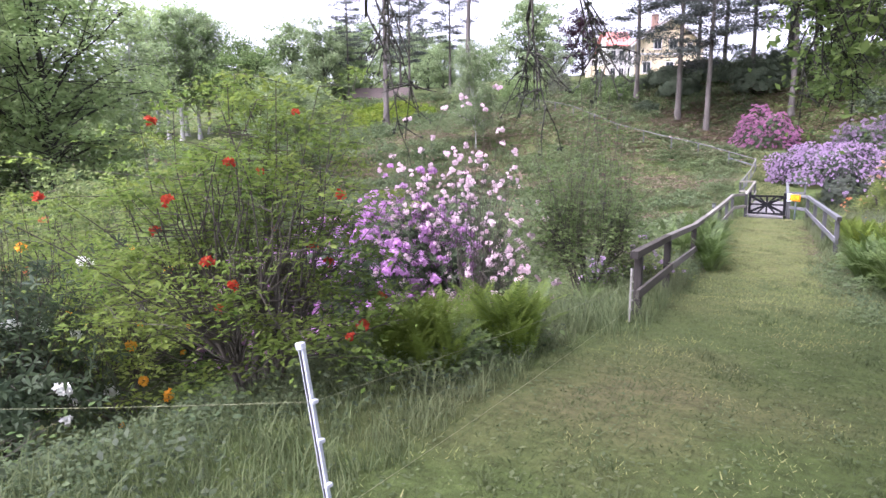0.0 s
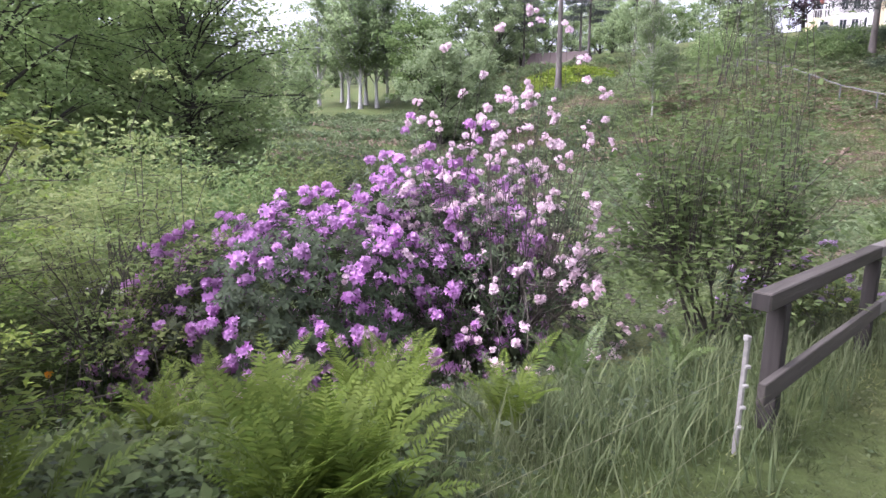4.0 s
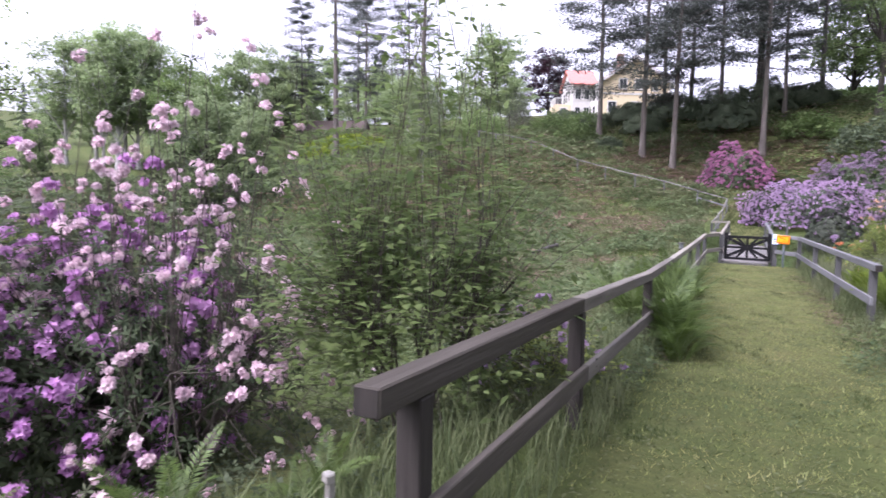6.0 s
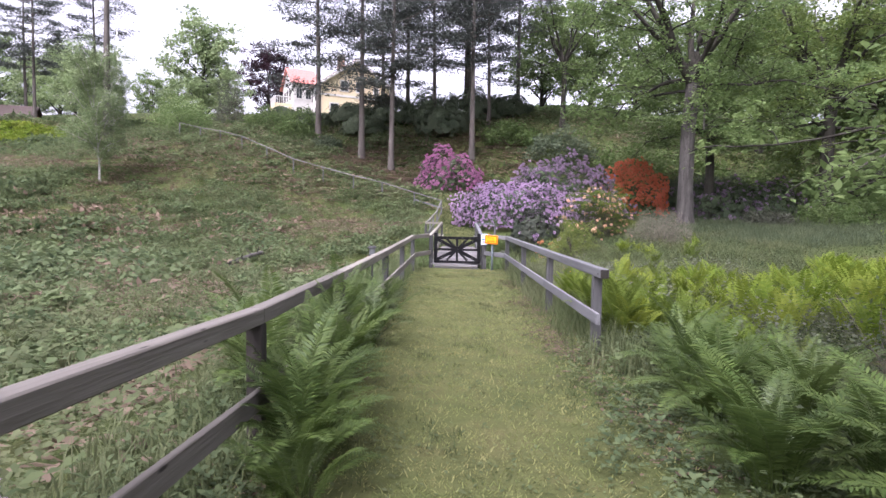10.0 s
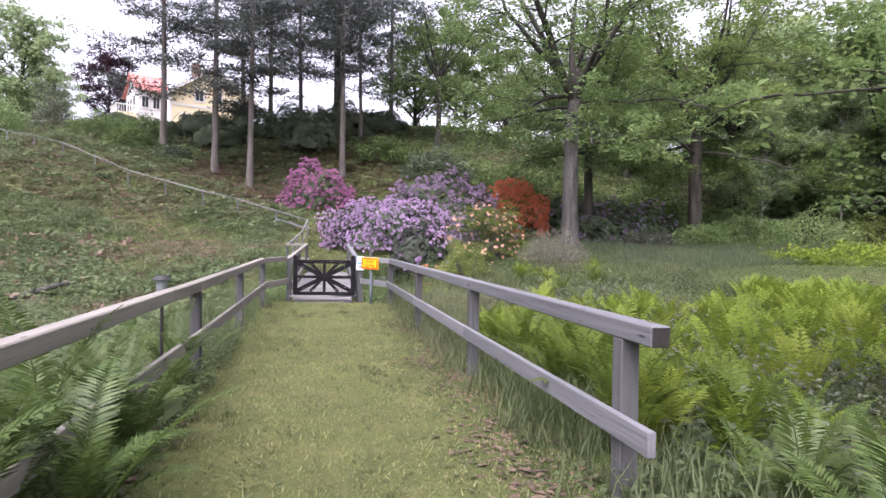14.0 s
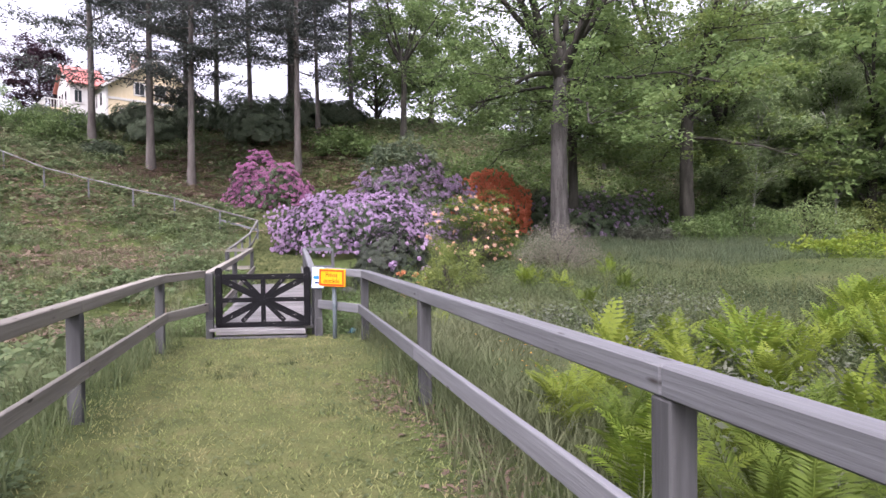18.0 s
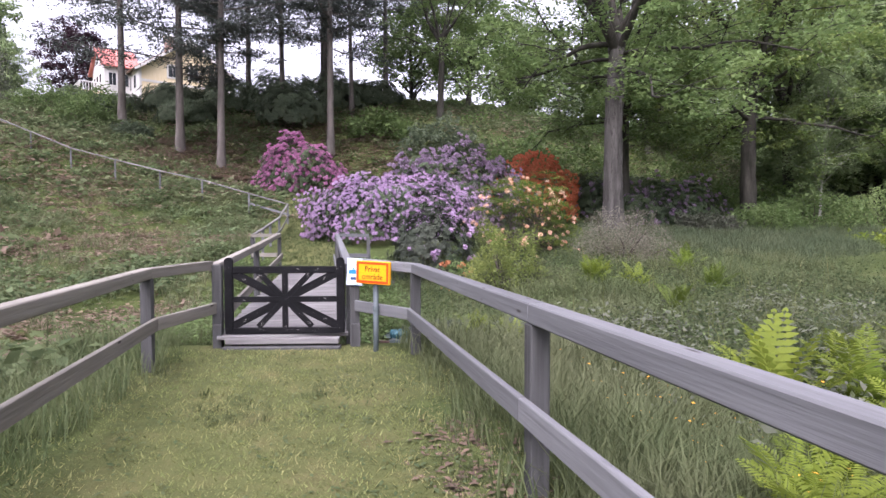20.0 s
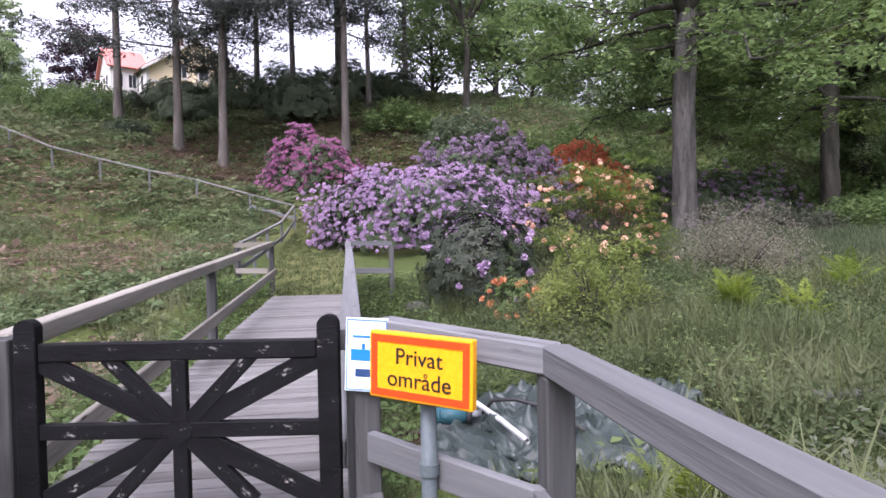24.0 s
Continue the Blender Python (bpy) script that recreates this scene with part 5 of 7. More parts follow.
for k, (x, y, s, r) in enumerate(((21, 44, 1.0, 260), (38, 34, 1.1, 30), (31, 31, 0.9, 60), (44, 26, 1.1, 190), (48, 18, 1.0, 80), (40, 44, 1.2, 0), (52, 34, 1.2, 240), (32, 26.5, 1.1, 60), (-64, 22.4, 0.9, 90), (-70, 27, 0.85, 10), (1, 55, 0.85, 300), (6.0, 45, 0.85, 70))):
    plant(bank_oak, x, y, s, r)
big_left = broad_tree("maple_tree", "big leafy maple with layered light green boughs", 11, 0.35, 4.1, 0.24, MAPLELEAF, BARK, 31, 36, 10, 74, 0.18, 0.95, droop=0.2, fork=0.9, clump_flat=0.3, limb=0.3, flat=0.55)
for x, y, s, r in ((-24.2, -15.6, 1.15, 0), (-29.0, -20.5, 1.25, 140), (-33.0, -14.5, 1.25, 250), (-21.0, -22.5, 0.95, 60)):
    plant(big_left, x, y, s, r)
lead_pine = conifer("pine_tree", "tall pine with low spreading dark pads before the house", 24, 4.6, 7.5, 0.26, NEEDLES, PINEBARK, 49, 34, 8, 130)
plant(lead_pine, -12.2, 29.2, 0.95, 60)
pines = [conifer("pine_tree", "tall pine with a bare reddish trunk and flat dark crown", 25, 6.0 + 0.8 * k, 6.0, 0.25, NEEDLES, PINEBARK, 41 + k, 36, 6, 95) for k in range(3)]
for k, (x, y, s, r) in enumerate(((-9.5, 28.0, 0.9, 120), (-3.75, 30.5, 0.9, 60), (-17.5, 33.5, 1.0, 200), (-8.0, 37, 0.95, 300), (-5.2, 39, 1.0, 30), (-1.0, 43, 0.95, 250), (-15.0, 45, 1.0, 10), (-11.2, 40, 1.0, 80), (-6.2, 44, 1.05, 170), (-3.2, 37.5, 0.8, 320))):
    plant(pines[k % 3], x, y, s, r)
tall_pine = conifer("pine_tree", "tall pine with a long bare trunk standing by the far lawn", 27, 16.5, 4.2, 0.36, NEEDLES, PINEBARK, 47, 26, 5, 60)
for x, y, s, r in ((-44.8, 27.4, 1.0, 50), (-34.9, 29.7, 0.95, 200)):
    plant(tall_pine, x, y, s, r)
for x, y, s, r in ((-52, 40, 0.85, 90), (-58, 45, 0.9, 10), (-62, 38, 0.8, 300), (-48, 44, 0.8, 140)):
    plant(pines[(int(r) // 10) % 3], x, y, s, r)
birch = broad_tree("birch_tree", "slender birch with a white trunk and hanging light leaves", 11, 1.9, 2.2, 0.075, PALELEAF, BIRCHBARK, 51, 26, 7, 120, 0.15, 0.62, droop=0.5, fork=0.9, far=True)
plant(birch, -24.7, 16.3, 0.8, 0)
for k, (x, y, s, r) in enumerate(((-37, 33, 0.9, 40), (25, 27.5, 1.25, 90), (30, 27, 1.3, 20), (36, 24, 1.2, 160))):
    plant(birch, x, y, s, r)
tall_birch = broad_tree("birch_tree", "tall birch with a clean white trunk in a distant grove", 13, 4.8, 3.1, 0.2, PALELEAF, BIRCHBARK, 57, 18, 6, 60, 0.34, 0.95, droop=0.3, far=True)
for x, y, s, r in ((-78, 18.7, 1.15, 0), (-75.4, 19.3, 1.2, 80), (-80, 23, 1.25, 170), (-76, 22.5, 1.15, 240), (-82, 27.6, 1.2, 300), (-87, 22, 1.2, 30), (-84, 17, 1.1, 120)):
    plant(tall_birch, x, y, s, r)
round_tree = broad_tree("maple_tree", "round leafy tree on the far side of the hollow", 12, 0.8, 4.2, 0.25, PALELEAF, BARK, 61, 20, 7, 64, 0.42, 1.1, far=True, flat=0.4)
for k, (x, y, s, r) in enumerate(((-38, 49, 0.95, 0), (-33.5, 47, 0.5, 200), (-36.5, 6.1, 0.72, 40), (-44, 15.7, 0.55, 300), (-64, 35, 0.95, 150), (-73, 37, 1.1, 250), (-69, 44, 1.0, 20), (-66, 0, 0.55, 60), (-71, 64, 0.9, 220), (-66, 61.5, 0.8, 130), (-59, 57, 0.7, 30), (-65, 6.5, 0.5, 210), (-42, -20, 1.2, 220), (-38, -32, 1.2, 30), (-26, -36, 1.0, 130), (34, 22, 0.95, 30), (39, 16, 1.0, 140), (29, 33, 1.0, 250), (43, 9, 1.0, 10), (33, 39, 1.6, 70), (40, 33, 1.6, 190), (46, 27, 1.55, 310), (50, 20, 1.5, 20))):
    plant(round_tree, x, y, s, r)
beech = broad_tree("copper_beech", "dark purple copper beech beside the house", 13, 0.8, 5.2, 0.3, COPPER, BARK, 71, 18, 6, 110, 0.45, 1.3, far=True)
plant(beech, -39.8, 69.5, 0.78, 0)
spruce = conifer("spruce_tree", "dark pointed spruce in the distant wood", 17, 0.6, 3.4, 0.22, SPRUCELEAF, PINEBARK, 81, 46, 4, 30, False)
rnd = random.Random(11)
for k in range(84):
    t = k / 83
    a = radians(-135 + 190 * t)
    r = (78 if k % 2 else 100) + rnd.uniform(-8, 14) + 48 * (0.1 < t < 0.55)
    x, y = r * math.sin(a), -10 + r * math.cos(a)
    if -64 < x < 12 and 30 < y < 120:
        continue
    src = (spruce, round_tree, spruce, bank_oak, round_tree)[k % 5]
    plant(src, x, y, rnd.uniform(0.75, 1.3) * (0.85 if t < 0.42 else 1.0), rnd.uniform(0, 360), label="tree in the distant mixed wood")

# ---- garden shrubs beside the start ----
shrub("rhododendron", -3.2, -18.9, 1.8, 2.45, 1.85, "broad rhododendron covered in purple flower heads", "shrub", STARTRHODO, 3400, 0.092, 7, PURPLE, 640, 0.068, 3, "garden shrubs", 0.1, 18, True, 0.3)
shrub("rhododendron", -2.95, -17.4, 1.5, 1.4, 2.45, "purple rhododendron rising behind the broad one", "shrub", STARTRHODO, 1900, 0.092, 6, PURPLE, 460, 0.068, 4, "garden shrubs", 0.16, 16, True, 0.4)
twiggy("rhododendron", -2.0, -17.1, 1.55, 1.5, 3.45, "tall sparse rhododendron with pale pink flowers and bare stems", STARTRHODO, PINK, 5, 16, 24, 0.08, 2, 250, 0.044, 0.026, 0.05, amount=0.2, whorl=5, spread=0.1, splay=0.75, heads=3)
twiggy("willow_bush", 0.1, -16.4, 1.35, 1.15, 3.2, "loose green bush with many thin upright stems", WILLOWLEAF, None, 7, 13, 27, 0.085, 27, 0, 0, 0.013, 0.2, amount=0.24, spread=0.17, splay=0.85, layered=0.45)
layered_shrub("azalea", 0.3, -22.9, 1.35, 1.3, 2.25, "spreading azalea with a few red flowers on crooked grey stems", AZALEALEAF, RED, 9, 14, 190, 0.27, 105, 0.055, 18, 0.04, 0.024, 0.62)
layered_shrub("azalea", -2.6, -22.7, 1.4, 1.3, 2.2, "azalea with a few amber flowers among green leaves", AZALEALEAF, AMBER, 10, 9, 110, 0.28, 90, 0.065, 14, 0.05, 0.018, 0.15)
twiggy("rhododendron", -2.0, -24.0, 1.1, 1.0, 2.25, "white flowering rhododendron on grey stems", RHODOLEAF, WHITEPETAL, 12, 9, 16, 0.1, 9, 16, 0.075, 0.02, 0.2, whorl=5, spread=0.12)
layered_shrub("azalea", -3.7, -20.9, 1.45, 1.4, 2.35, "yellow-green azalea with grey bare lower branches", YELLOWGREEN, None, 13, 9, 120, 0.3, 100, 0.068, 0, 0.06, 0.02, 0.25)
twiggy("azalea", -0.9, -24.9, 0.8, 0.8, 1.0, "low azalea with salmon pink flowers", SHRUBLEAF, PEACH, 14, 8, 14, 0.06, 14, 14, 0.05, 0.012, 0.2, spread=0.12)
layered_shrub("azalea", -4.8, -22.6, 1.7, 1.6, 2.6, "leafy green azalea below the maple", YELLOWGREEN, ORANGE, 15, 10, 130, 0.32, 95, 0.075, 9, 0.055, 0.02, 0.1)
shrub("rhododendron", -0.35, -14.2, 0.7, 0.7, 0.5, "low lilac-flowered rhododendron below the fence", "shrub", RHODOLEAF, 420, 0.09, 6, LILAC, 46, 0.055, 17, "garden shrubs", 0.2, 10, True, 0.4)
twiggy("azalea", 0.62, -15.2, 0.6, 0.6, 0.72, "low azalea with orange and lilac flowers", YELLOWLEAF, LILAC, 18, 8, 14, 0.06, 12, 26, 0.05, 0.012, 0.15, spread=0.12)
twiggy("dead_brush", -2.1, -21.2, 0.95, 0.9, 0.95, "pale bare branches below the azaleas", DRYCOVER, None, 27, 7, 9, 0.04, 1, 0, 0, 0.016, 0.1, group="", splay=0.85)
twiggy("dead_brush", 5.7, -13.2, 0.9, 1.1, 1.35, "tangle of dry brown bare twigs beside the ferns", DRYCOVER, None, 19, 8, 12, 0.05, 1, 0, 0, 0.012, 0.2, group="", splay=0.8)

for k, (x, y, rx, h, lf) in enumerate(((-7.2, -20.6, 2.0, 2.6, YELLOWGREEN), (-9.0, -17.8, 1.8, 2.0, SHRUBLEAF), (-8.5, -23.5, 2.2, 2.8, YELLOWGREEN), (-12.5, -19.0, 2.2, 2.4, SHRUBLEAF), (-15.5, -14.0, 2.4, 2.2, YELLOWGREEN), (-6.6, -17.2, 1.3, 1.3, SHRUBLEAF))):
    shrub("hazel_bush", x, y, rx, rx, h, "leafy bush under the big maple", "shrub", lf, 5200, 0.11, 0, None, 0, 0, 71 + k, "garden bushes", 0.18, 10, False, 0.45)

for k, (x, y, rx, h) in enumerate(((6.7, -12.0, 0.9, 1.5), (7.6, -10.2, 1.1, 1.9), (7.4, -13.6, 1.1, 1.5), (5.6, -10.7, 0.8, 1.15), (6.5, -10.4, 0.7, 1.3), (8.4, -8.6, 1.4, 2.4), (5.3, -12.3, 0.7, 0.9))):
    twiggy("hazel_bush", x, y, rx * 1.1, rx * 1.1, h * 1.25, "open twiggy hazel bush behind the ferns", HAZELLEAF, None, 91 + k, 11, 14, 0.06, 11, 0, 0, 0.011, 0.12, spread=0.15, group="fern bushes", splay=0.7)
for k, (x, y, h) in enumerate(((5.15, -12.0, 1.5), (6.0, -11.3, 1.9), (5.9, -14.3, 1.5), (6.6, -13.2, 2.2))):
    twiggy("dead_brush", x, y, 0.8, 0.9, h, "tangle of bare brown shoots in front of the oak", DRYCOVER, None, 81 + k, 9, 12, 0.04, 1, 0, 0, 0.01, 0.3, group="", splay=0.75)

# ---- shrubs beyond the bridge ----
shrub("rhododendron", 0.6, 14.9, 3.05, 2.2, 2.05, "huge lilac rhododendron beside the path", "shrub", RHODOLEAF, 3200, 0.12, 7, LILAC, 3200, 0.06, 11, "far rhododendrons", 0.12, 16, False, 0.2)
shrub("rhododendron", 1.85, 9.3, 1.25, 1.1, 1.8, "dark leafy rhododendron with few lilac flowers", "shrub", DARKRHODO, 760, 0.13, 7, LILAC, 34, 0.075, 20, "far rhododendrons", 0.14, 12, False, 0.3)
shrub("rhododendron", -4.7, 25.6, 2.3, 1.9, 2.6, "magenta rhododendron in full flower below the pines", "shrub", RHODOLEAF, 1500, 0.14, 7, MAGENTA, 1150, 0.085, 12, "far rhododendrons", 0.12, 12, False, 0.2)
shrub("rhododendron", 2.8, 20.7, 3.9, 2.4, 3.5, "large faded mauve rhododendron behind the lilac one", "shrub", RHODOLEAF, 3000, 0.15, 7, MAUVE, 1500, 0.09, 13, "far rhododendrons", 0.12, 14, False, 0.22)
shrub("azalea", 7.4, 24.2, 2.4, 1.9, 3.2, "flaming orange-red azalea under the oaks", "shrub", SHRUBLEAF, 700, 0.12, 5, ORANGE, 1500, 0.08, 14, "far rhododendrons", 0.13, 12, False, 0.25)
layered_shrub("azalea", 4.45, 10.2, 1.7, 1.4, 2.4, "open azalea with cream and peach flowers on layered branches", AZALEALEAF, PEACH, 15, 11, 170, 0.27, 90, 0.075, 120, 0.06, 0.024, 0.05, group="far rhododendrons")
shrub("azalea", 3.25, 6.4, 0.85, 0.8, 1.25, "bright yellow-green azalea shrub", "shrub", YELLOWLEAF, 7000, 0.058, 0, None, 0, 0.06, 22, "far rhododendrons", 0.28, 10, False, 0.25)
shrub("azalea", 2.3, 7.9, 0.5, 0.45, 0.85, "small azalea with orange-pink flowers", "shrub", SHRUBLEAF, 200, 0.08, 5, ORANGEPINK, 24, 0.065, 23, "far rhododendrons", 0.2, 8, False, 0.4)
shrub("spirea_bush", 6.7, 8.9, 1.25, 1.2, 1.4, "brownish grey feathery bush at the foot of the oak", "shrub", SPIREA, 14000, 0.05, 0, None, 0, 0, 24, "far rhododendrons", 0.15, 14, False, 0.6)
for k, (x, y, rx, h, lf) in enumerate(((13.0, 23.5, 2.6, 2.3, RHODOLEAF), (16.0, 26.5, 2.8, 2.6, RHODOLEAF), (11.5, 26.5, 2.6, 2.2, RHODOLEAF))):
    shrub("rhododendron", x, y, rx, 1.9, h, "dark shaded rhododendron with dull mauve flowers", "shrub", lf, 1300, 0.18, 6, MAUVE, 170, 0.1, 26 + k, "far rhododendrons", 0.14, 10, False, 0.3)
for k, (x, y, rx, h, lf) in enumerate(((21.0, 22.5, 3.0, 2.0, SHRUBLEAF), (25.5, 23.5, 3.2, 2.2, BIRCHLEAF), (30.5, 24.5, 3.2, 2.0, YELLOWLEAF), (18.0, 21.5, 2.0, 1.3, SHRUBLEAF), (14, 19.5, 1.6, 1.1, GREYLEAF))):
    shrub("hazel_bush", x, y, rx, 2.0, h, "rounded leafy bush at the meadow edge", "shrub", lf, 3400, 0.17, 0, None, 0, 0, 31 + k, "meadow bushes", 0.14, 10, False, 0.4)
for k, (x, y, rx, h) in enumerate(((-19.5, 37, 2.2, 1.2), (-16, 38.5, 2.6, 1.7), (-12.3, 39, 2.8, 2.2), (-8.6, 38.5, 3.0, 2.8), (-5, 39.5, 3.0, 2.8), (-1.8, 40.5, 2.4, 1.8), (-14, 36, 2.0, 1.5), (-23.5, 39.5, 2.4, 1.3), (-7, 35.5, 2.2, 2.4))):
    shrub("rhododendron", x, y, rx, 2.3, h, "dark evergreen rhododendron on the bank below the house", "shrub", DARKLEAF, 1500, 0.24, 7, None, 0, 0, 41 + k, "bank hedge", 0.14, 10, False, 0.3)
for k, (x, y, rx, h, lf) in enumerate(((3, 31, 3.0, 2.2, DARKLEAF), (7.5, 30, 2.8, 2.4, DARKLEAF), (14, 31, 3.0, 2.4, DARKLEAF), (20, 31.5, 3.4, 2.6, DARKLEAF), (26, 30.5, 3.2, 2.4, DARKLEAF), (33, 28, 3.2, 2.6, OAKLEAF), (39, 25, 3.2, 2.8, OAKLEAF), (-1, 33.5, 2.4, 1.8, OAKLEAF), (10, 27.5, 2.6, 2.0, DARKLEAF), (17, 30, 3.0, 2.6, OAKLEAF), (23, 29.5, 3.0, 2.4, OAKLEAF), (12.5, 34, 3.2, 3.0, OAKLEAF), (20, 36, 3.4, 3.2, OAKLEAF))):
    shrub("holly_bush", x, y, rx, 2.0, h, "leafy bush in the shade of the wood", "shrub", SHRUBLEAF if lf is DARKLEAF and k % 2 else lf, 1700, 0.3, 0, None, 0, 0, 51 + k, "wood undergrowth", 0.16, 8, False, 0.4)
for k, (x, y, rx, h, lf) in enumerate(((-27.5, 30, 2.2, 2.2, SHRUBLEAF), (-30.5, 33, 2.6, 3.0, SHRUBLEAF), (-26, 34, 1.4, 3.6, GREYLEAF), (-22, 33, 2.0, 1.6, SHRUBLEAF), (-33, 38, 2.8, 2.6, BIRCHLEAF), (-19, 31.5, 1.7, 1.3, SHRUBLEAF), (-15.5, 30.5, 1.3, 1.0, DARKLEAF), (-20, 35, 2.2, 1.8, OAKLEAF))):
    shrub("hazel_bush", x, y, rx, rx, h, "leafy bush along the crest of the hill", "shrub", lf, 3200, 0.17, 0, None, 0, 0, 61 + k, "crest bushes", 0.2, 8, False, 0.4)

# ---- ferns near the path ----
near_ferns = ((0.45, -20.9, 0.66, 22), (-0.2, -20.5, 0.64, 20), (0.78, -20.4, 0.66, 22), (-0.65, -21.0, 0.6, 18), (0.2, -19.95, 0.62, 20), (0.95, -19.75, 0.56, 16), (1.05, -20.75, 0.55, 16), (-0.3, -19.9, 0.6, 16), (0.0, -21.3, 0.6, 18), (0.4, -18.6, 0.55, 14), (0.95, -18.2, 0.5, 12),
              (4.15, -14.3, 1.15, 34), (4.4, -13.5, 1.05, 28), (3.7, -12.7, 0.92, 24), (4.3, -12.7, 0.95, 22), (4.9, -13.9, 0.7, 16),
              (1.08, -12.72, 0.88, 28), (1.2, -13.1, 0.85, 24), (1.32, -13.4, 0.6, 18), (1.0, -12.3, 0.9, 24), (0.85, -11.5, 0.95, 24), (0.55, -10.9, 0.95, 22), (0.3, -11.8, 1.0, 20), (0.35, -10.2, 0.95, 22), (0.6, -9.9, 0.85, 18), (0.1, -9.4, 0.95, 20), (0.35, -9.0, 0.85, 18), (-0.4, -10.4, 0.95, 18), (-0.1, -8.3, 0.8, 16), (0.0, -7.4, 0.75, 16), (-0.5, -6.4, 0.7, 14),
              (3.7, -11.6, 0.9, 24), (3.75, -10.5, 0.85, 20), (4.4, -11.3, 0.95, 20), (4.6, -10.2, 0.9, 18), (3.95, -9.5, 0.8, 18), (4.9, -12.3, 0.95, 18))
for k, (x, y, s, c) in enumerate(near_ferns):
    fern(x, y, s, c + (8 if x > 3.4 else 0), 100 + k, FRONDS_C if k < 9 else FRONDS, tilt=(-30, 6))
for k, (x, y, s, c) in enumerate(((5.0, 5.6, 0.72, 28), (5.85, 5.5, 0.66, 26), (2.05, 0.05, 0.42, 16), (2.4, -0.1, 0.4, 16), (3.9, -2.2, 0.7, 16), (4.4, -1.4, 0.72, 16), (4.9, -2.0, 0.75, 16), (4.5, -2.9, 0.75, 16), (5.4, -1.0, 0.7, 16), (5.1, -3.3, 0.75, 14), (2.95, -4.2, 0.6, 14), (3.5, -3.6, 0.65, 14), (5.6, 6.9, 0.5, 14), (7.6, 7.2, 0.8, 18), (6.9, 4.4, 0.8, 18), (5.6, 3.0, 0.7, 16), (3.35, -7.6, 0.8, 16), (3.1, -6.4, 0.8, 16), (3.6, -5.6, 0.8, 14), (3.3, -8.7, 0.85, 16), (4.2, -8.4, 0.85, 16))):
    fern(x, y, s, c + 4, 300 + k, FRONDS_B if k < 14 else FRONDS_C, "bright green fern beside the fence", (-34, 4))

rnd = random.Random(31)
for x, y, crowns in ((1.24, -22.1, 9), (1.44, -21.05, 7)):
    for k in range(crowns):
        r, a = 0.085 * math.sqrt(k), k * 2.4
        fern(x + r * math.cos(a), y + r * math.sin(a), 0.72 - 0.5 * r + rnd.uniform(-0.06, 0.04), 13, 600 + k, FRONDS_S, "compact fresh green fern in a dense clump", (-38, 4))
rnd = random.Random(29)
taken = []
while len(taken) < 28:
    y = rnd.uniform(-8.8, -4.4)
    x = float(path_x(y)) + rnd.uniform(1.85, 4.3)
    if all(math.hypot(x - a, y - c) > 0.48 for a, c in taken):
        taken.append((x, y))
        fern(x, y, rnd.uniform(0.52, 0.78), rnd.choice((13, 15, 17)), 400 + len(taken), FRONDS_C if len(taken) % 3 else FRONDS_B, "green fern in the bed behind the rail fence", (-38, -6))

# ---- ground cover, meadow and grass ----
rng = np.random.default_rng(77)


def tuft(n, height, spread, width, lean=0.5, seed=0):
    r = np.random.default_rng(seed)
    V = []
    for k in range(n):
        a = r.uniform(0, 6.28)
        b = np.array([r.uniform(-spread, spread), r.uniform(-spread, spread), 0])
        d = np.array([math.cos(a), math.sin(a), 0])
        hgt = height * r.uniform(0.6, 1.15)
        l = lean * r.uniform(0.2, 1.2) * hgt
        s = np.array([-d[1], d[0], 0]) * width / 2
        mid, tip = b + d * l * 0.35 + np.array([0, 0, hgt * 0.62]), b + d * l + np.array([0, 0, hgt])
        V += [b - s, b + s, mid - s * 0.8, mid + s * 0.8, tip - s * 0.1, tip + s * 0.1]
    k = np.arange(n)[:, None] * 6
    return np.array(V), np.concatenate([k + np.array([[0, 1, 3, 2]]), k + np.array([[2, 3, 5, 4]])])


def turf(n, height, spread, width, seed=0):
    """Short blades of one face each."""
    r = np.random.default_rng(seed)
    V = []
    for k in range(n):
        a, t = r.uniform(0, 6.28), r.uniform(0, 6.28)
        c = np.array([r.uniform(-spread, spread), r.uniform(-spread, spread), 0])
        s = np.array([math.cos(a), math.sin(a), 0]) * width / 2
        u = np.array([math.cos(t) * 0.95, math.sin(t) * 0.95, 0.85]) * height * r.uniform(0.6, 1.2)
        V += [c - s, c + s, c + u + s * 0.25, c + u - s * 0.25]
    return np.array(V), np.arange(4 * n).reshape(-1, 4)


def herb(n, height, spread, size, seed=0, flat=0.6):
    r = np.random.default_rng(seed)
    c = np.stack([r.normal(size=n) * spread, r.normal(size=n) * spread, r.uniform(0.05, 1, n) * height], 1)
    return leaf_arrays(r, c, size, 0.55, 0.4, flat)


def spots(n, x0, x1, y0, y1, keep, fade=0.0):
    """Chance spots in a rectangle; fade: metres over which they thin out towards its sides."""
    p = np.stack([rng.uniform(x0, x1, n), rng.uniform(y0, y1, n)], 1)
    if fade:
        d = np.minimum(np.minimum(p[:, 0] - x0, x1 - p[:, 0]), np.minimum(p[:, 1] - y0, y1 - p[:, 1]))
        d = d + 0.5 * fade * np.sin(p[:, 0] * 0.9 + 1) * np.sin(p[:, 1] * 0.8)
        p = p[rng.uniform(size=n) < d / fade]
    return p[keep(p[:, 0], p[:, 1])]


def off(x, y):
    return x - path_x(y)


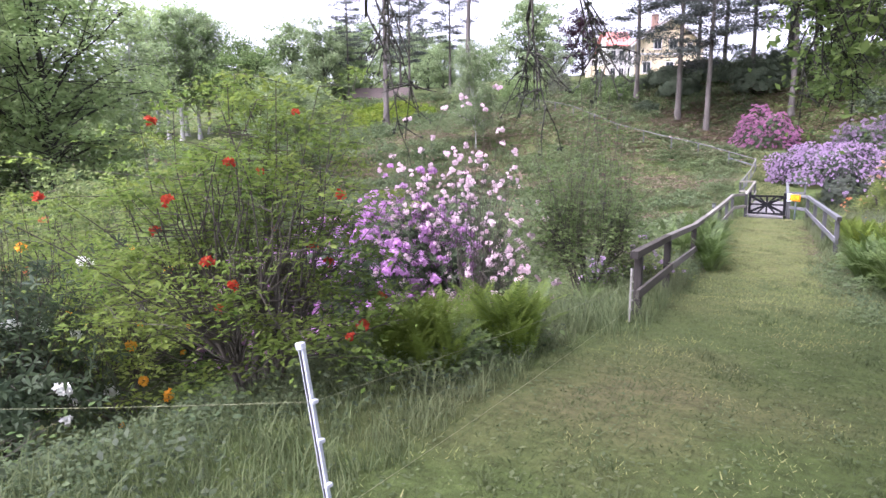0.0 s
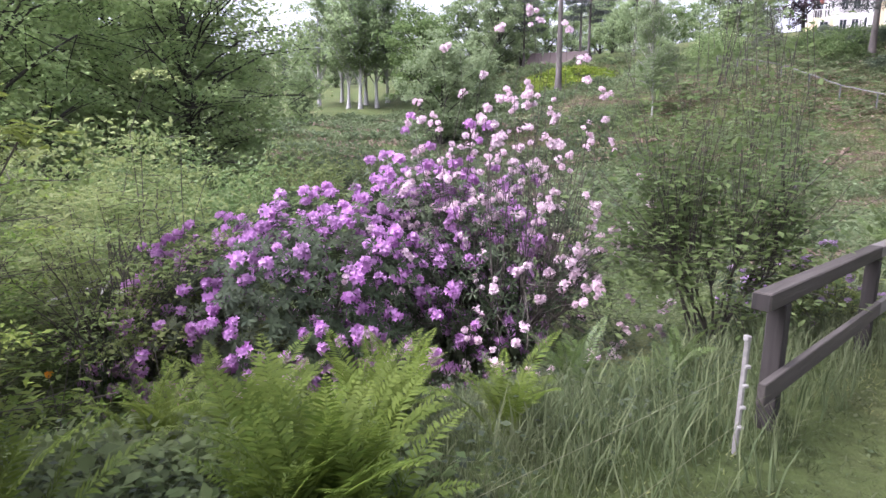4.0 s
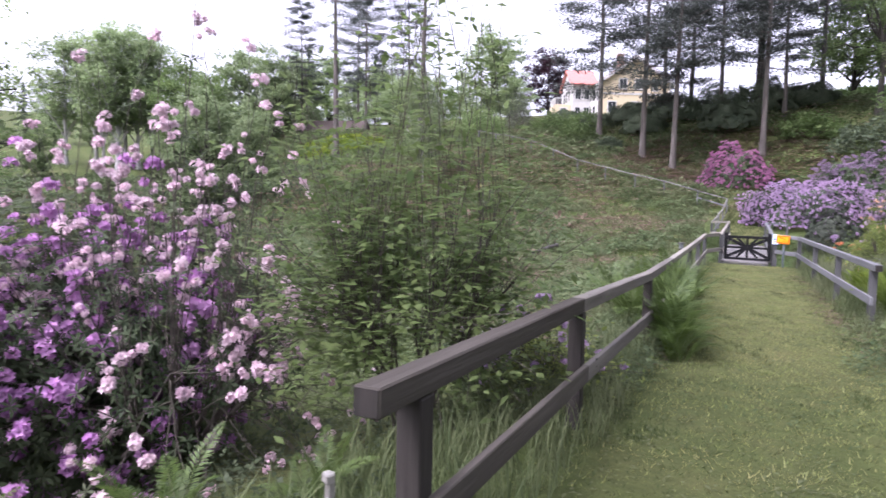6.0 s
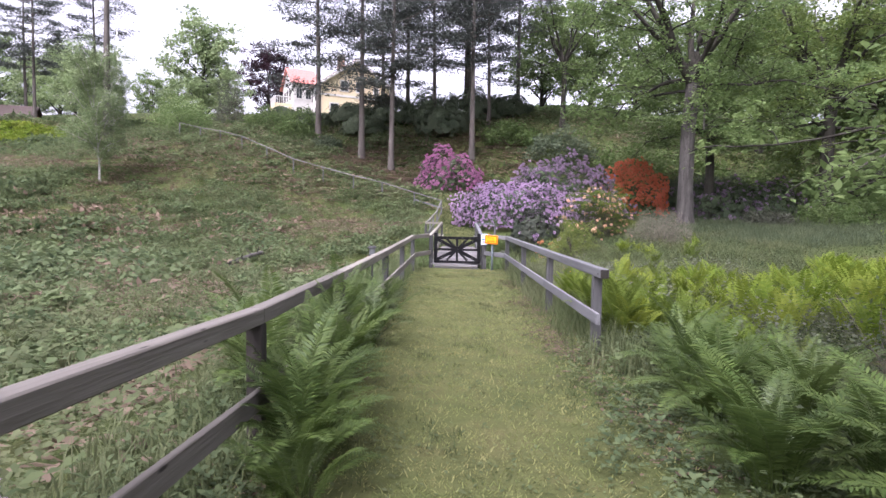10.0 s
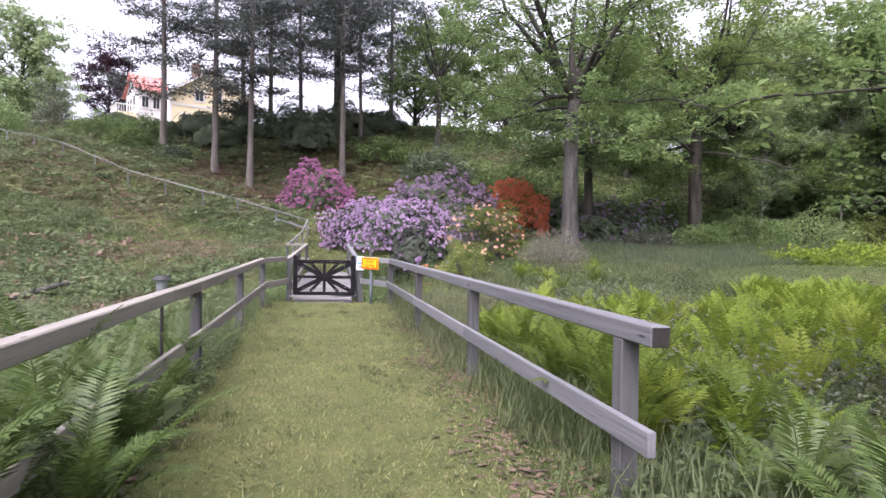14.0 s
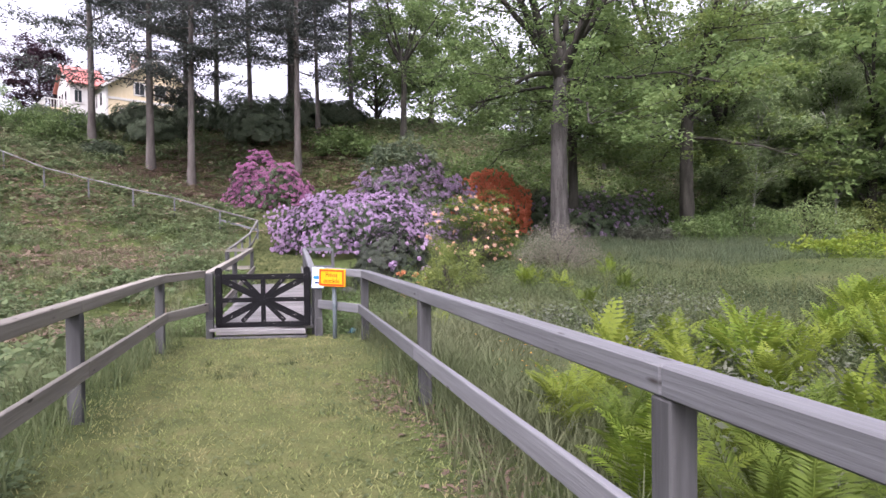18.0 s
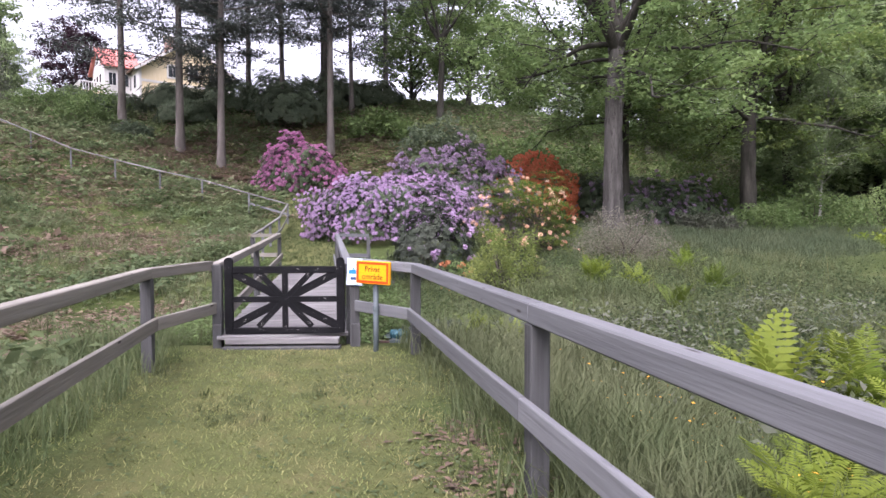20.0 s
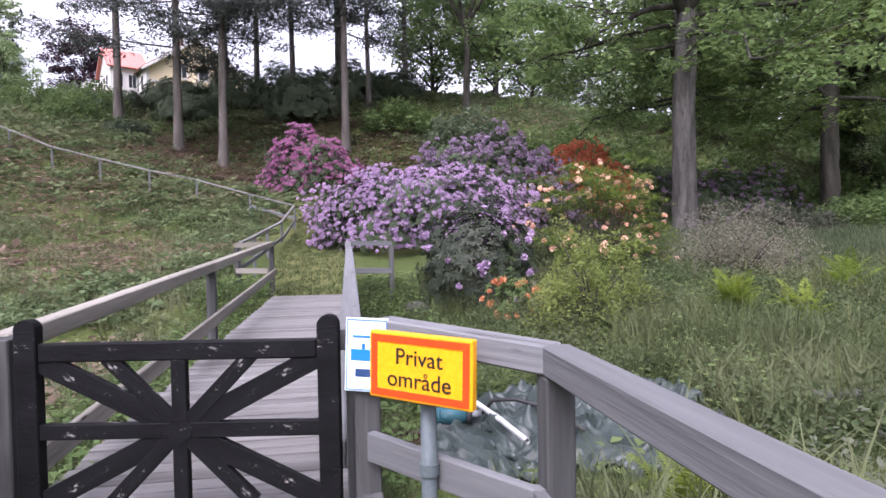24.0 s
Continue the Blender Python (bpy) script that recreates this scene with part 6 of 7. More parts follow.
lawn = spots(90000, -3, 12, -28.5, -0.15, lambda x, y: (off(x, y) > -1.45 - 0.45 * ease(-18, -22, y) - 0.5 * ease(-21, -24, y)) & (off(x, y) < 1.5 + 3.2 * ease(-16, -19, y)))
worn = np.sin(lawn[:, 0] * 2.1 + 0.7 * np.sin(lawn[:, 1] * 1.3)) * np.sin(lawn[:, 1] * 1.7 + 1) + 0.6 * np.sin(lawn[:, 0] * 5.3 + lawn[:, 1] * 3.1) * np.sin(lawn[:, 1] * 4.7 - lawn[:, 0] * 2)
pale = rng.uniform(size=len(lawn)) < 0.06 + 0.8 * ease(-20, -11, lawn[:, 1]) + 0.22 * worn
scatter("mown_grass", lawn[~pale], turf(9, 0.024, 0.08, 0.0085, 1), GRASSBLADE, rng, rng.uniform(0.6, 1.5, (~pale).sum()), "short mown green grass on the dam and lawn", "grass", 0.2)
scatter("worn_grass", lawn[pale], turf(9, 0.024, 0.08, 0.0085, 1), PALEGRASS, rng, rng.uniform(0.6, 1.5, pale.sum()), "short worn yellowish grass on the dam path", "grass", 0.2)
tall = lawn[np.sin(lawn[:, 0] * 2.3 + 1) * np.sin(lawn[:, 1] * 2.1) + 0.5 * np.sin(lawn[:, 0] * 7 + lawn[:, 1] * 5) > 0.75][:1100]
scatter("grass_tufts", tall, tuft(8, 0.06, 0.07, 0.006, 1.0, 18), GRASSBLADE, rng, rng.uniform(0.6, 1.3, len(tall)), "taller tufts of grass left in the lawn", "grass", 0.3)
clover = spots(12000, -3, 12, -28.5, -0.15, lambda x, y: (off(x, y) > -1.6 - 0.6 * ease(-18, -22, y)) & (off(x, y) < 1.6 + 3.4 * ease(-16, -19, y)))
scatter("lawn_weeds", clover, herb(6, 0.03, 0.06, 0.028, 2, 0.8), COVER, rng, rng.uniform(0.6, 1.5, len(clover)), "small broad-leaved weeds in the lawn", "weeds", 0.1)
far_path = spots(9000, -6, 1, 8.8, 21, lambda x, y: np.abs(off(x, y)) < 0.95)
scatter("path_grass", far_path, tuft(5, 0.07, 0.06, 0.01, 0.9, 3), GRASSBLADE, rng, rng.uniform(0.6, 1.5, len(far_path)), "mown grass path beyond the footbridge", "grass", 0.2)
verge = spots(34000, -4, 8, -20, 0.6, lambda x, y: ((off(x, y) < -1.12) & (off(x, y) > -2.3)) | ((off(x, y) > 1.15) & (off(x, y) < 2.3) & (y > -10.5)))
verge = verge[rng.uniform(size=len(verge)) < 0.25 + 0.75 * np.clip(np.abs(off(verge[:, 0], verge[:, 1])) - 1.1, 0, 0.5) * 2][:11000]
scatter("verge_grass", verge, tuft(7, 0.26, 0.07, 0.008, 0.7, 4), LONGGRASS, rng, rng.uniform(0.45, 1.35, len(verge)), "long uncut grass along the fences", "grass", 0.25)
slope = spots(52000, -38, 3, -13, 37, lambda x, y: (off(x, y) < -1.9) & ((y < 20) | (x < -5)), 4.0)


def dryness(x, y):
    """Where the hillside is bare: broad brown patches high up and a few low down, green between."""
    w = np.sin(x * 0.34 + 1.7 + 1.2 * np.sin(y * 0.23)) * np.sin(y * 0.42 + x * 0.18 + 0.6) + 0.45 * np.sin(x * 0.95 + y * 0.4) * np.sin(y * 1.15 - x * 0.3 + 1) + 0.25 * np.sin(x * 2.9 + 1) * np.sin(y * 2.6 + 2)
    return w - 0.22 + 0.45 * ease(8, 20, y) * ease(30, 24, y)


bare = dryness(slope[:, 0], slope[:, 1]) + 0.22 * rng.normal(size=len(slope))
dry, green = slope[bare > 0.0], slope[bare <= 0.0]
scatter("hillside_grass", np.concatenate([green[:9000], dry[:2500]]), tuft(9, 0.3, 0.14, 0.018, 0.9, 6), HILLGRASS, rng, rng.uniform(0.5, 1.3, len(green[:9000]) + len(dry[:2500])), "rough grass on the hillside", "grass", 0.4)
scatter("dry_bracken", dry[2500:13500], herb(10, 0.1, 0.24, 0.12, 7, 0.65), DRYCOVER, rng, rng.uniform(0.7, 1.7, len(dry[2500:13500])), "dead brown bracken in patches on the hillside", "undergrowth", 0.3)


def bramble_dome(n, r, height, size, seed):
    """Leaves on the outside of a low uneven heap."""
    g = np.random.default_rng(seed)
    p, _ = dome(g, n, r, r, height, seed, 0.3, -0.05, 0.2)
    return leaf_arrays(g, p, size, 0.6, 0.4, 0.55)


clump = green[9000:10900]
for k, (at, size) in enumerate(((clump[::2], (0.5, 1.35)), (clump[1::2], (0.35, 1.0)))):
    scatter("hillside_brambles", at, bramble_dome(84, 0.62, 0.36 + 0.1 * k, 0.17, 5 + k), (BRAMBLE, COVER)[k], rng, rng.uniform(*size, len(at)), "low bramble clumps and weeds covering the hillside", "undergrowth", 0.15)
weeds = green[10900:16500]
scatter("hillside_weeds", weeds, herb(9, 0.16, 0.16, 0.13, 5, 0.7), BRAMBLE, rng, rng.uniform(0.6, 1.4, len(weeds)), "leafy weeds among the grass of the hillside", "undergrowth", 0.3)
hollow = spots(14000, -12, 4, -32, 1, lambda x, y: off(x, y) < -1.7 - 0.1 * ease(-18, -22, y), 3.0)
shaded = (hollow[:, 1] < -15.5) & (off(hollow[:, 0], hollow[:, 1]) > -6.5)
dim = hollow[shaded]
# Weeds near the start get the leaf colour darkened for shrub shade.
scatter("shade_ivy", dim, herb(18, 0.24, 0.12, 0.045, 46, 0.7), SHADEDWEED, rng, rng.uniform(0.5, 1.3, len(dim)), "small-leaved weeds under the garden shrubs, coloured dark for the shade", "undergrowth", 0.25)
hollow = hollow[~shaded]
scatter("nettles", hollow[:6500], herb(14, 0.3, 0.12, 0.065, 8, 0.65), COVER, rng, rng.uniform(0.5, 1.3, len(hollow[:6500])), "nettles and leafy weeds in the hollow", "undergrowth", 0.25)
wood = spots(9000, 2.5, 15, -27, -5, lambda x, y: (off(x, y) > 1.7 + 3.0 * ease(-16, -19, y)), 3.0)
scatter("shade_weeds", wood[:3800], herb(16, 0.28, 0.12, 0.06, 9, 0.6), SHADEDWEED, rng, rng.uniform(0.5, 1.3, len(wood[:3800])), "leafy weeds under the oak, coloured dark for the shade", "undergrowth", 0.25)
meadow = spots(4200, 2.5, 30, -9, 22, lambda x, y: (off(x, y) > 3.6 + 0.4 * ease(-4, 3, y)) & (y < 3.5 + 0.42 * x) & (y > -9), 3.0)
bed_mesh = frond_mesh("bed", FERNBRIGHT, 5, 1.0, 15, 0.19, 1.2, 0.42, False, 1.5)
bv, bf = arrays_of(bed_mesh)
bpy.data.meshes.remove(bed_mesh)
bright = meadow[(np.sin(meadow[:, 0] * 0.7 + 0.5) * np.sin(meadow[:, 1] * 0.6 + 1) > -0.25) & (meadow[:, 1] < -2.0 + 0.34 * meadow[:, 0]) & (rng.uniform(size=len(meadow)) < 0.4 + 0.6 * ease(4.8, 7.0, off(meadow[:, 0], meadow[:, 1])))][:620]
bed = np.repeat(bright, 9, 0) + rng.normal(size=(len(bright) * 9, 2)) * 0.05
scatter("fern_bed", bed, (bv, bf), FERNBRIGHT, rng, np.repeat(rng.uniform(0.5, 0.85, len(bright)), 9) * rng.uniform(0.8, 1.05, len(bed)), "broad bed of bright yellow-green ferns in the meadow", "ferns", 0.35)
def clear_of_cover(x, y):
    return (x < 0.72) | (x > 3.45) | (y < 0.05 + 0.16 * np.sin(x * 5) + 0.6 * ease(1.6, 2.3, x)) | (y > 4.0 + 0.15 * np.sin(x * 4))


herbs = np.concatenate([spots(9500, 1.0, 10, -3, 15, lambda x, y: (off(x, y) > 1.6) & clear_of_cover(x, y) & (np.sin(x * 0.9 + 0.5) * np.sin(y * 0.8 + 0.3 * x) < 0.25)), spots(9000, 1.0, 30, -9, 24, lambda x, y: (off(x, y) > 1.75) & clear_of_cover(x, y), 4.0)])
strip = (off(herbs[:, 0], herbs[:, 1]) < 3.3) & (herbs[:, 1] > -4.6) & (herbs[:, 1] < 0.8)
herbs = herbs[~strip][:10500]
scatter("meadow_herbs", herbs, herb(20, 0.36, 0.12, 0.056, 10, 0.6), COVER, rng, rng.uniform(0.5, 1.25, len(herbs)), "tall leafy herbs in the wet meadow", "undergrowth", 0.25)
grey_herb = spots(2600, 3, 16, -9, 6, lambda x, y: (off(x, y) > 2.6) & (off(x, y) < 6.5 + 1.5 * np.sin(y * 0.9)) & (y < 0.5 + 0.3 * x))[:900]
scatter("meadow_mint", grey_herb, herb(22, 0.62, 0.12, 0.06, 43, 0.6), GREYLEAF, rng, rng.uniform(0.6, 1.15, len(grey_herb)), "grey-green leafy stems among the ferns", "undergrowth", 0.2)
sedge = spots(14000, 7, 34, 8, 23, lambda x, y: (off(x, y) > 8) & (y > 5 + 0.45 * x), 4.0)
scatter("sedge", sedge[:4500], tuft(8, 0.34, 0.14, 0.024, 0.6, 11), SEDGE, rng, rng.uniform(0.6, 1.3, len(sedge[:4500])), "grey-green sedge at the far end of the meadow", "grass", 0.3)
knoll = spots(500, 18, 28, 10.5, 18.5, lambda x, y: np.hypot((x - 22.5) / 5, (y - 14.5) / 3.5) < 1)[:150]
scatter("bank_ferns", knoll, bramble_dome(70, 0.8, 0.62, 0.2, 66), FERNBRIGHT, rng, rng.uniform(0.5, 1.2, len(knoll)), "bright yellow-green fern bank beyond the meadow flat", "ferns", 0.15)
bank_c = spots(18000, -34, 44, 18, 50, lambda x, y: (y > 20 + 8 * ease(3, 20, x)) & ((np.hypot((x + 5.5) / 9, (y - 29) / 5) > 1) | (np.sin(x * 2.1) * np.sin(y * 2.3 + 1) > 0.45)), 3.0)
scatter("bank_undergrowth", bank_c[:9000], herb(10, 0.25, 0.25, 0.2, 12, 0.6), COVER, rng, rng.uniform(0.6, 1.7, len(bank_c[:9000])), "dark undergrowth on the wooded bank", "undergrowth", 0.3)
scatter("bank_litter", bank_c[9000:13500], herb(9, 0.06, 0.3, 0.2, 13, 0.8), DRYCOVER, rng, rng.uniform(0.6, 1.5, len(bank_c[9000:13500])), "dead leaves and bracken on the wooded bank", "undergrowth", 0.2)
litter = np.concatenate([spots(2600, 0, 6, -14, -8, lambda x, y: (np.abs(np.abs(off(x, y)) - 1.25) < 0.22))[:1500], spots(5000, 0, 4, -10, -2.5, lambda x, y: np.abs(off(x, y) - 1.2 - 0.12 * np.sin(y * 2.3)) < 0.2)[:380]])
scatter("leaf_litter", litter, herb(8, 0.015, 0.06, 0.05, 14, 0.9), LEAFLITTER, rng, rng.uniform(0.6, 1.4, len(litter)), "brown leaf litter along the path edges", "leaf litter", 0.1)
rough = spots(20000, 0.8, 12, -1.5, 13, lambda x, y: (off(x, y) > 1.5) & clear_of_cover(x, y) & (np.sin(x * 0.9 + 0.5) * np.sin(y * 0.8 + 0.3 * x) > -0.2 + 0.45 * ease(3.6, 5.2, y)))
scatter("rough_grass", rough[:3900], tuft(10, 0.38, 0.12, 0.013, 1.35, 16), LONGGRASS, rng, rng.uniform(0.4, 1.2, len(rough[:3900])), "rough uncut grass beside the gully", "grass", 0.3)
strip_at = spots(9000, 1.2, 6, -4.8, 0.5, lambda x, y: (off(x, y) > 1.5) & (off(x, y) < 3.6))[:2000]
scatter("fence_grass", strip_at, tuft(10, 0.28, 0.11, 0.007, 0.9, 47), LONGGRASS, rng, rng.uniform(0.5, 1.2, len(strip_at)), "long fine grass outside the rail fence", "grass", 0.3)
mound = green[16500:17200]
mound = np.repeat(mound, 3, 0) + rng.normal(size=(len(mound) * 3, 2)) * 0.28
scatter("bramble_clumps", mound, herb(26, 0.42, 0.2, 0.13, 17, 0.6), COVER, rng, rng.uniform(0.5, 1.4, len(mound)), "taller bramble clumps dotted over the hillside", "undergrowth", 0.3)
field = spots(5000, -54, -36, 22, 40, lambda x, y: np.hypot((x + 48) / 6.5, (y - 32) / 3.2) < 1)
scatter("yellow_field", field[:3000], herb(9, 0.3, 0.3, 0.28, 15, 0.6), FERNBRIGHT, rng, rng.uniform(0.6, 1.2, len(field[:3000])), "bright yellow-green bank in front of the barn", "undergrowth", 0.2)

NEEDLEBED = foliage("fallen_needles", (0.15, 0.105, 0.08), (0.24, 0.175, 0.135), (0.19, 0.15, 0.1), 0.85, 0.2, 0.4)
pine_bed = spots(5200, -15, 1, 24, 36, lambda x, y: np.hypot((x + 7) / 8, (y - 30) / 5.5) < 1)
scatter("needle_litter", pine_bed[:3000], herb(9, 0.05, 0.3, 0.16, 31, 0.85), NEEDLEBED, rng, rng.uniform(0.6, 1.5, len(pine_bed[:3000])), "reddish brown needle litter below the pines", "leaf litter", 0.15)
broad = spots(2600, 2.2, 10, -2.5, 9, lambda x, y: (off(x, y) > 3.6) & clear_of_cover(x, y))
front = np.array([(1.95, 0.32), (2.2, 0.42), (2.45, 0.3), (1.75, 0.4), (2.65, 0.35), (2.9, 0.45)])
scatter("gully_cranesbill", np.repeat(front, 3, 0) + rng.normal(size=(18, 2)) * 0.09, herb(26, 0.3, 0.12, 0.085, 41, 0.75), MEADOWLEAF, rng, rng.uniform(0.7, 1.1, 18), "bright lobed leaves growing before the tarpaulin", "undergrowth", 0.2)
patch = np.concatenate([spots(1500, 2.2, 6.5, -4.4, 0.2, lambda x, y: (off(x, y) > 3.1) & (np.sin(x * 1.9 + 1) * np.sin(y * 2.3) > -0.3))[:230], spots(900, 0.9, 4.6, 4.0, 6.6, lambda x, y: off(x, y) > 1.5)[:420], spots(2400, 3.4, 9, 0, 7, lambda x, y: (np.sin(x * 2.1 + 1) * np.sin(y * 1.9 + 0.4) > 0.15) & clear_of_cover(x, y))[:800]])
scatter("gully_cress", patch, herb(28, 0.24, 0.14, 0.05, 42, 0.75), MEADOWLEAF, rng, rng.uniform(0.6, 1.2, len(patch)), "bright leafy herbs in clumps round the gully", "undergrowth", 0.2)
cups = spots(300, 2.6, 4.6, -4.4, -1.6, lambda x, y: off(x, y) > 1.9)[:60]
scatter("buttercups", cups, herb(4, 0.5, 0.12, 0.022, 45, 0.8), AMBER, rng, rng.uniform(0.7, 1.1, len(cups)), "small yellow flowers in the wet meadow", "flowers", 0.1)
broad = broad[np.sin(broad[:, 0] * 1.3 + 0.7) * np.sin(broad[:, 1] * 1.1 + 0.4) > 0.05][:300]
scatter("broad_herbs", broad, herb(24, 0.3, 0.18, 0.06, 32, 0.7), MEADOWLEAF, rng, rng.uniform(0.6, 1.2, len(broad)), "broad-leaved herbs in clumps beside the gully", "undergrowth", 0.25)
stalks = spots(900, 1.5, 10, -1, 10, lambda x, y: (off(x, y) > 2.4) & clear_of_cover(x, y))[:170]
scatter("grass_stalks", stalks, tuft(3, 0.85, 0.1, 0.009, 0.5, 33), PALEGRASS, rng, rng.uniform(0.6, 1.2, len(stalks)), "tall dry grass stalks beside the gully", "grass", 0.3)

edge_r = spots(9000, 1.5, 6, -17, -9.3, lambda x, y: (off(x, y) > 0.95 + 0.25 * np.sin(y * 2.1) * np.sin(y * 0.9)) & (off(x, y) < 2.1))[:650]
edge_l = spots(9000, -1.5, 4, -15, -5, lambda x, y: (off(x, y) < -1.05) & (off(x, y) > -2.0))[:1300]
edge = np.concatenate([edge_r, edge_l])
scatter("border_weeds", edge, herb(16, 0.18, 0.08, 0.045, 34, 0.7), BRAMBLE, rng, rng.uniform(0.4, 1.2, len(edge)), "leafy green weeds along the path border", "weeds", 0.25)

deep = spots(5000, -4, 62, 46, 76, lambda x, y: x > -4)[:2600]
scatter("wood_floor", deep, herb(9, 0.5, 0.6, 0.5, 35, 0.6), SHRUBLEAF, rng, rng.uniform(0.7, 1.6, len(deep)), "shrubby floor of the wood behind the bank", "undergrowth", 0.3)

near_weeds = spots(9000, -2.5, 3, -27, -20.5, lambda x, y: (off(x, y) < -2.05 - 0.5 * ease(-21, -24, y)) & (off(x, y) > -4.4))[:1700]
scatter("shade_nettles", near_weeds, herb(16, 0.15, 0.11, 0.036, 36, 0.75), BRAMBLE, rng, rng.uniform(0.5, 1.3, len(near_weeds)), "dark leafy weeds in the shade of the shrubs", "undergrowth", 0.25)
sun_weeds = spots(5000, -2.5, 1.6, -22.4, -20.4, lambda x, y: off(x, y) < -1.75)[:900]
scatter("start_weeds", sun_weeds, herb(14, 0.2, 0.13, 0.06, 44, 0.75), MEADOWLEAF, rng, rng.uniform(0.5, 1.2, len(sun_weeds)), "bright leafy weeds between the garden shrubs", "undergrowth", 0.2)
near_grass = spots(9000, -2.5, 3, -28, -18.5, lambda x, y: (off(x, y) < -1.65) & (off(x, y) > -3.6))[:3200]
scatter("shade_grass", near_grass, tuft(7, 0.15, 0.08, 0.007, 1.0, 37), LONGGRASS, rng, rng.uniform(0.5, 1.3, len(near_grass)), "long thin grass below the shrubs", "grass", 0.3)
sides = spots(16000, -3.6, 3, 0.25, 9.5, lambda x, y: (np.abs(x + 0.02 + 0.148 * y) > 0.78) & (np.abs(x + 0.02 + 0.148 * y) < 2.1) & clear_of_cover(x, y))
scatter("gully_herbs", sides[:2300], herb(14, 0.34, 0.12, 0.07, 38, 0.6), SHRUBLEAF, rng, rng.uniform(0.5, 1.3, len(sides[:2300])), "leafy herbs on the gully banks under the bridge", "undergrowth", 0.25)
scatter("gully_grass", sides[2300:4600], tuft(8, 0.36, 0.12, 0.01, 0.8, 39), LONGGRASS, rng, rng.uniform(0.5, 1.2, len(sides[2300:4600])), "long grass on the gully banks", "grass", 0.3)

far_turf = spots(16000, -54, -6, -32, 14, lambda x, y: (x < -9) | (y < -14), 5.0)[:5500]
scatter("hollow_meadow", far_turf, tuft(8, 0.3, 0.3, 0.03, 0.9, 40), LONGGRASS, rng, rng.uniform(0.6, 1.5, len(far_turf)), "long meadow grass on the floor of the hollow", "grass", 0.3)

heaps = spots(5200, -62, -7, -15, 15, lambda x, y: (off(x, y) < -9) & (np.sin(x * 0.4 + 1) * np.sin(y * 0.5) > -0.55))
scatter("hollow_brambles", heaps[:1300], bramble_dome(70, 0.8, 0.5, 0.22, 61), BRAMBLE, rng, rng.uniform(0.4, 1.5, 1300), "bramble clumps on the floor of the hollow", "undergrowth", 0.15)
scatter("hollow_bracken", heaps[1300:3300], herb(10, 0.2, 0.4, 0.24, 62, 0.6), DRYCOVER, rng, rng.uniform(0.5, 1.5, len(heaps[1300:3300])), "dead bracken and cut brush in the hollow", "undergrowth", 0.3)

far_slope = spots(7000, -66, -35, 4, 38, lambda x, y: np.hypot((x + 48) / 6.5, (y - 32) / 3.2) > 1, 3.0)
scatter("far_slope_brambles", far_slope[:900], bramble_dome(60, 0.9, 0.5, 0.26, 63), BRAMBLE, rng, rng.uniform(0.5, 1.5, len(far_slope[:900])), "bramble clumps on the far slope below the barn", "undergrowth", 0.15)
scatter("far_slope_grass", far_slope[900:4400], tuft(8, 0.4, 0.35, 0.035, 0.9, 64), HILLGRASS, rng, rng.uniform(0.5, 1.4, len(far_slope[900:4400])), "rough grass on the far slope", "grass", 0.3)
scatter("far_slope_bracken", far_slope[4400:6000], herb(9, 0.15, 0.4, 0.24, 65, 0.65), DRYCOVER, rng, rng.uniform(0.6, 1.5, len(far_slope[4400:6000])), "dead bracken on the far slope", "undergrowth", 0.3)

# ---- house, barn and pole on the crest ----
CREAM = surface("cream_yellow_boards", (0.6, 0.5, 0.32), (0.67, 0.57, 0.39), 2, 0.7, 0.15, 14, (6, 6, 0.3), space="Object")
WHITEPAINT = surface("white_house_paint", (0.5, 0.49, 0.465), (0.58, 0.57, 0.545), 2, 0.6, 0.05, 20)
REDROOF = surface("red_roof_tiles", (0.42, 0.13, 0.11), (0.55, 0.22, 0.19), 3, 0.7, 0.4, 12, (1, 4, 1))
BROWNROOF = surface("brown_roof_tiles", (0.17, 0.11, 0.085), (0.27, 0.18, 0.14), 3, 0.75, 0.4, 12, (1, 4, 1))
DARKROOF = surface("dark_weathered_roof", (0.06, 0.045, 0.04), (0.11, 0.085, 0.075), 3, 0.8, 0.4, 12, (1, 4, 1))
BARNRED = surface("falun_red_boards", (0.22, 0.04, 0.03), (0.3, 0.065, 0.05), 2, 0.85, 0.3, 14, (6, 6, 0.3))
GLASS = surface("dark_window_glass", (0.02, 0.025, 0.03), (0.04, 0.045, 0.05), 2, 0.06, 0.0, 10, spec=0.6)


def prism(w, d, h, rise):
    """A gabled block: the ridge runs along y."""
    bm = bmesh.new()
    x, y = w / 2, d
    p = [bm.verts.new(q) for q in ((-x, 0, 0), (x, 0, 0), (x, 0, h), (0, 0, h + rise), (-x, 0, h), (-x, y, 0), (x, y, 0), (x, y, h), (0, y, h + rise), (-x, y, h))]
    for q in ((0, 1, 2, 3, 4), (9, 8, 7, 6, 5), (1, 6, 7, 2), (5, 0, 4, 9), (2, 7, 8, 3), (9, 4, 3, 8), (0, 5, 6, 1)):
        bm.faces.new([p[k] for k in q])
    return bm


def gable_roof(w, d, h, rise, material, parent, m, over_x=0.6, over_y=0.7):
    for sgn in (-1, 1):
        run = w / 2 + over_x
        drop = rise * over_x / (w / 2)
        a = math.degrees(math.atan2(rise + drop, run))
        ln = math.hypot(run, rise + drop)
        mm = m @ pose(sgn * run / 2, d / 2, h + rise - (rise + drop) / 2 + 0.12, 0, sgn * a, 0)
        part("roof_slope", box(ln, d + 2 * over_y, 0.16, 0.01), material, parent, "", mm)


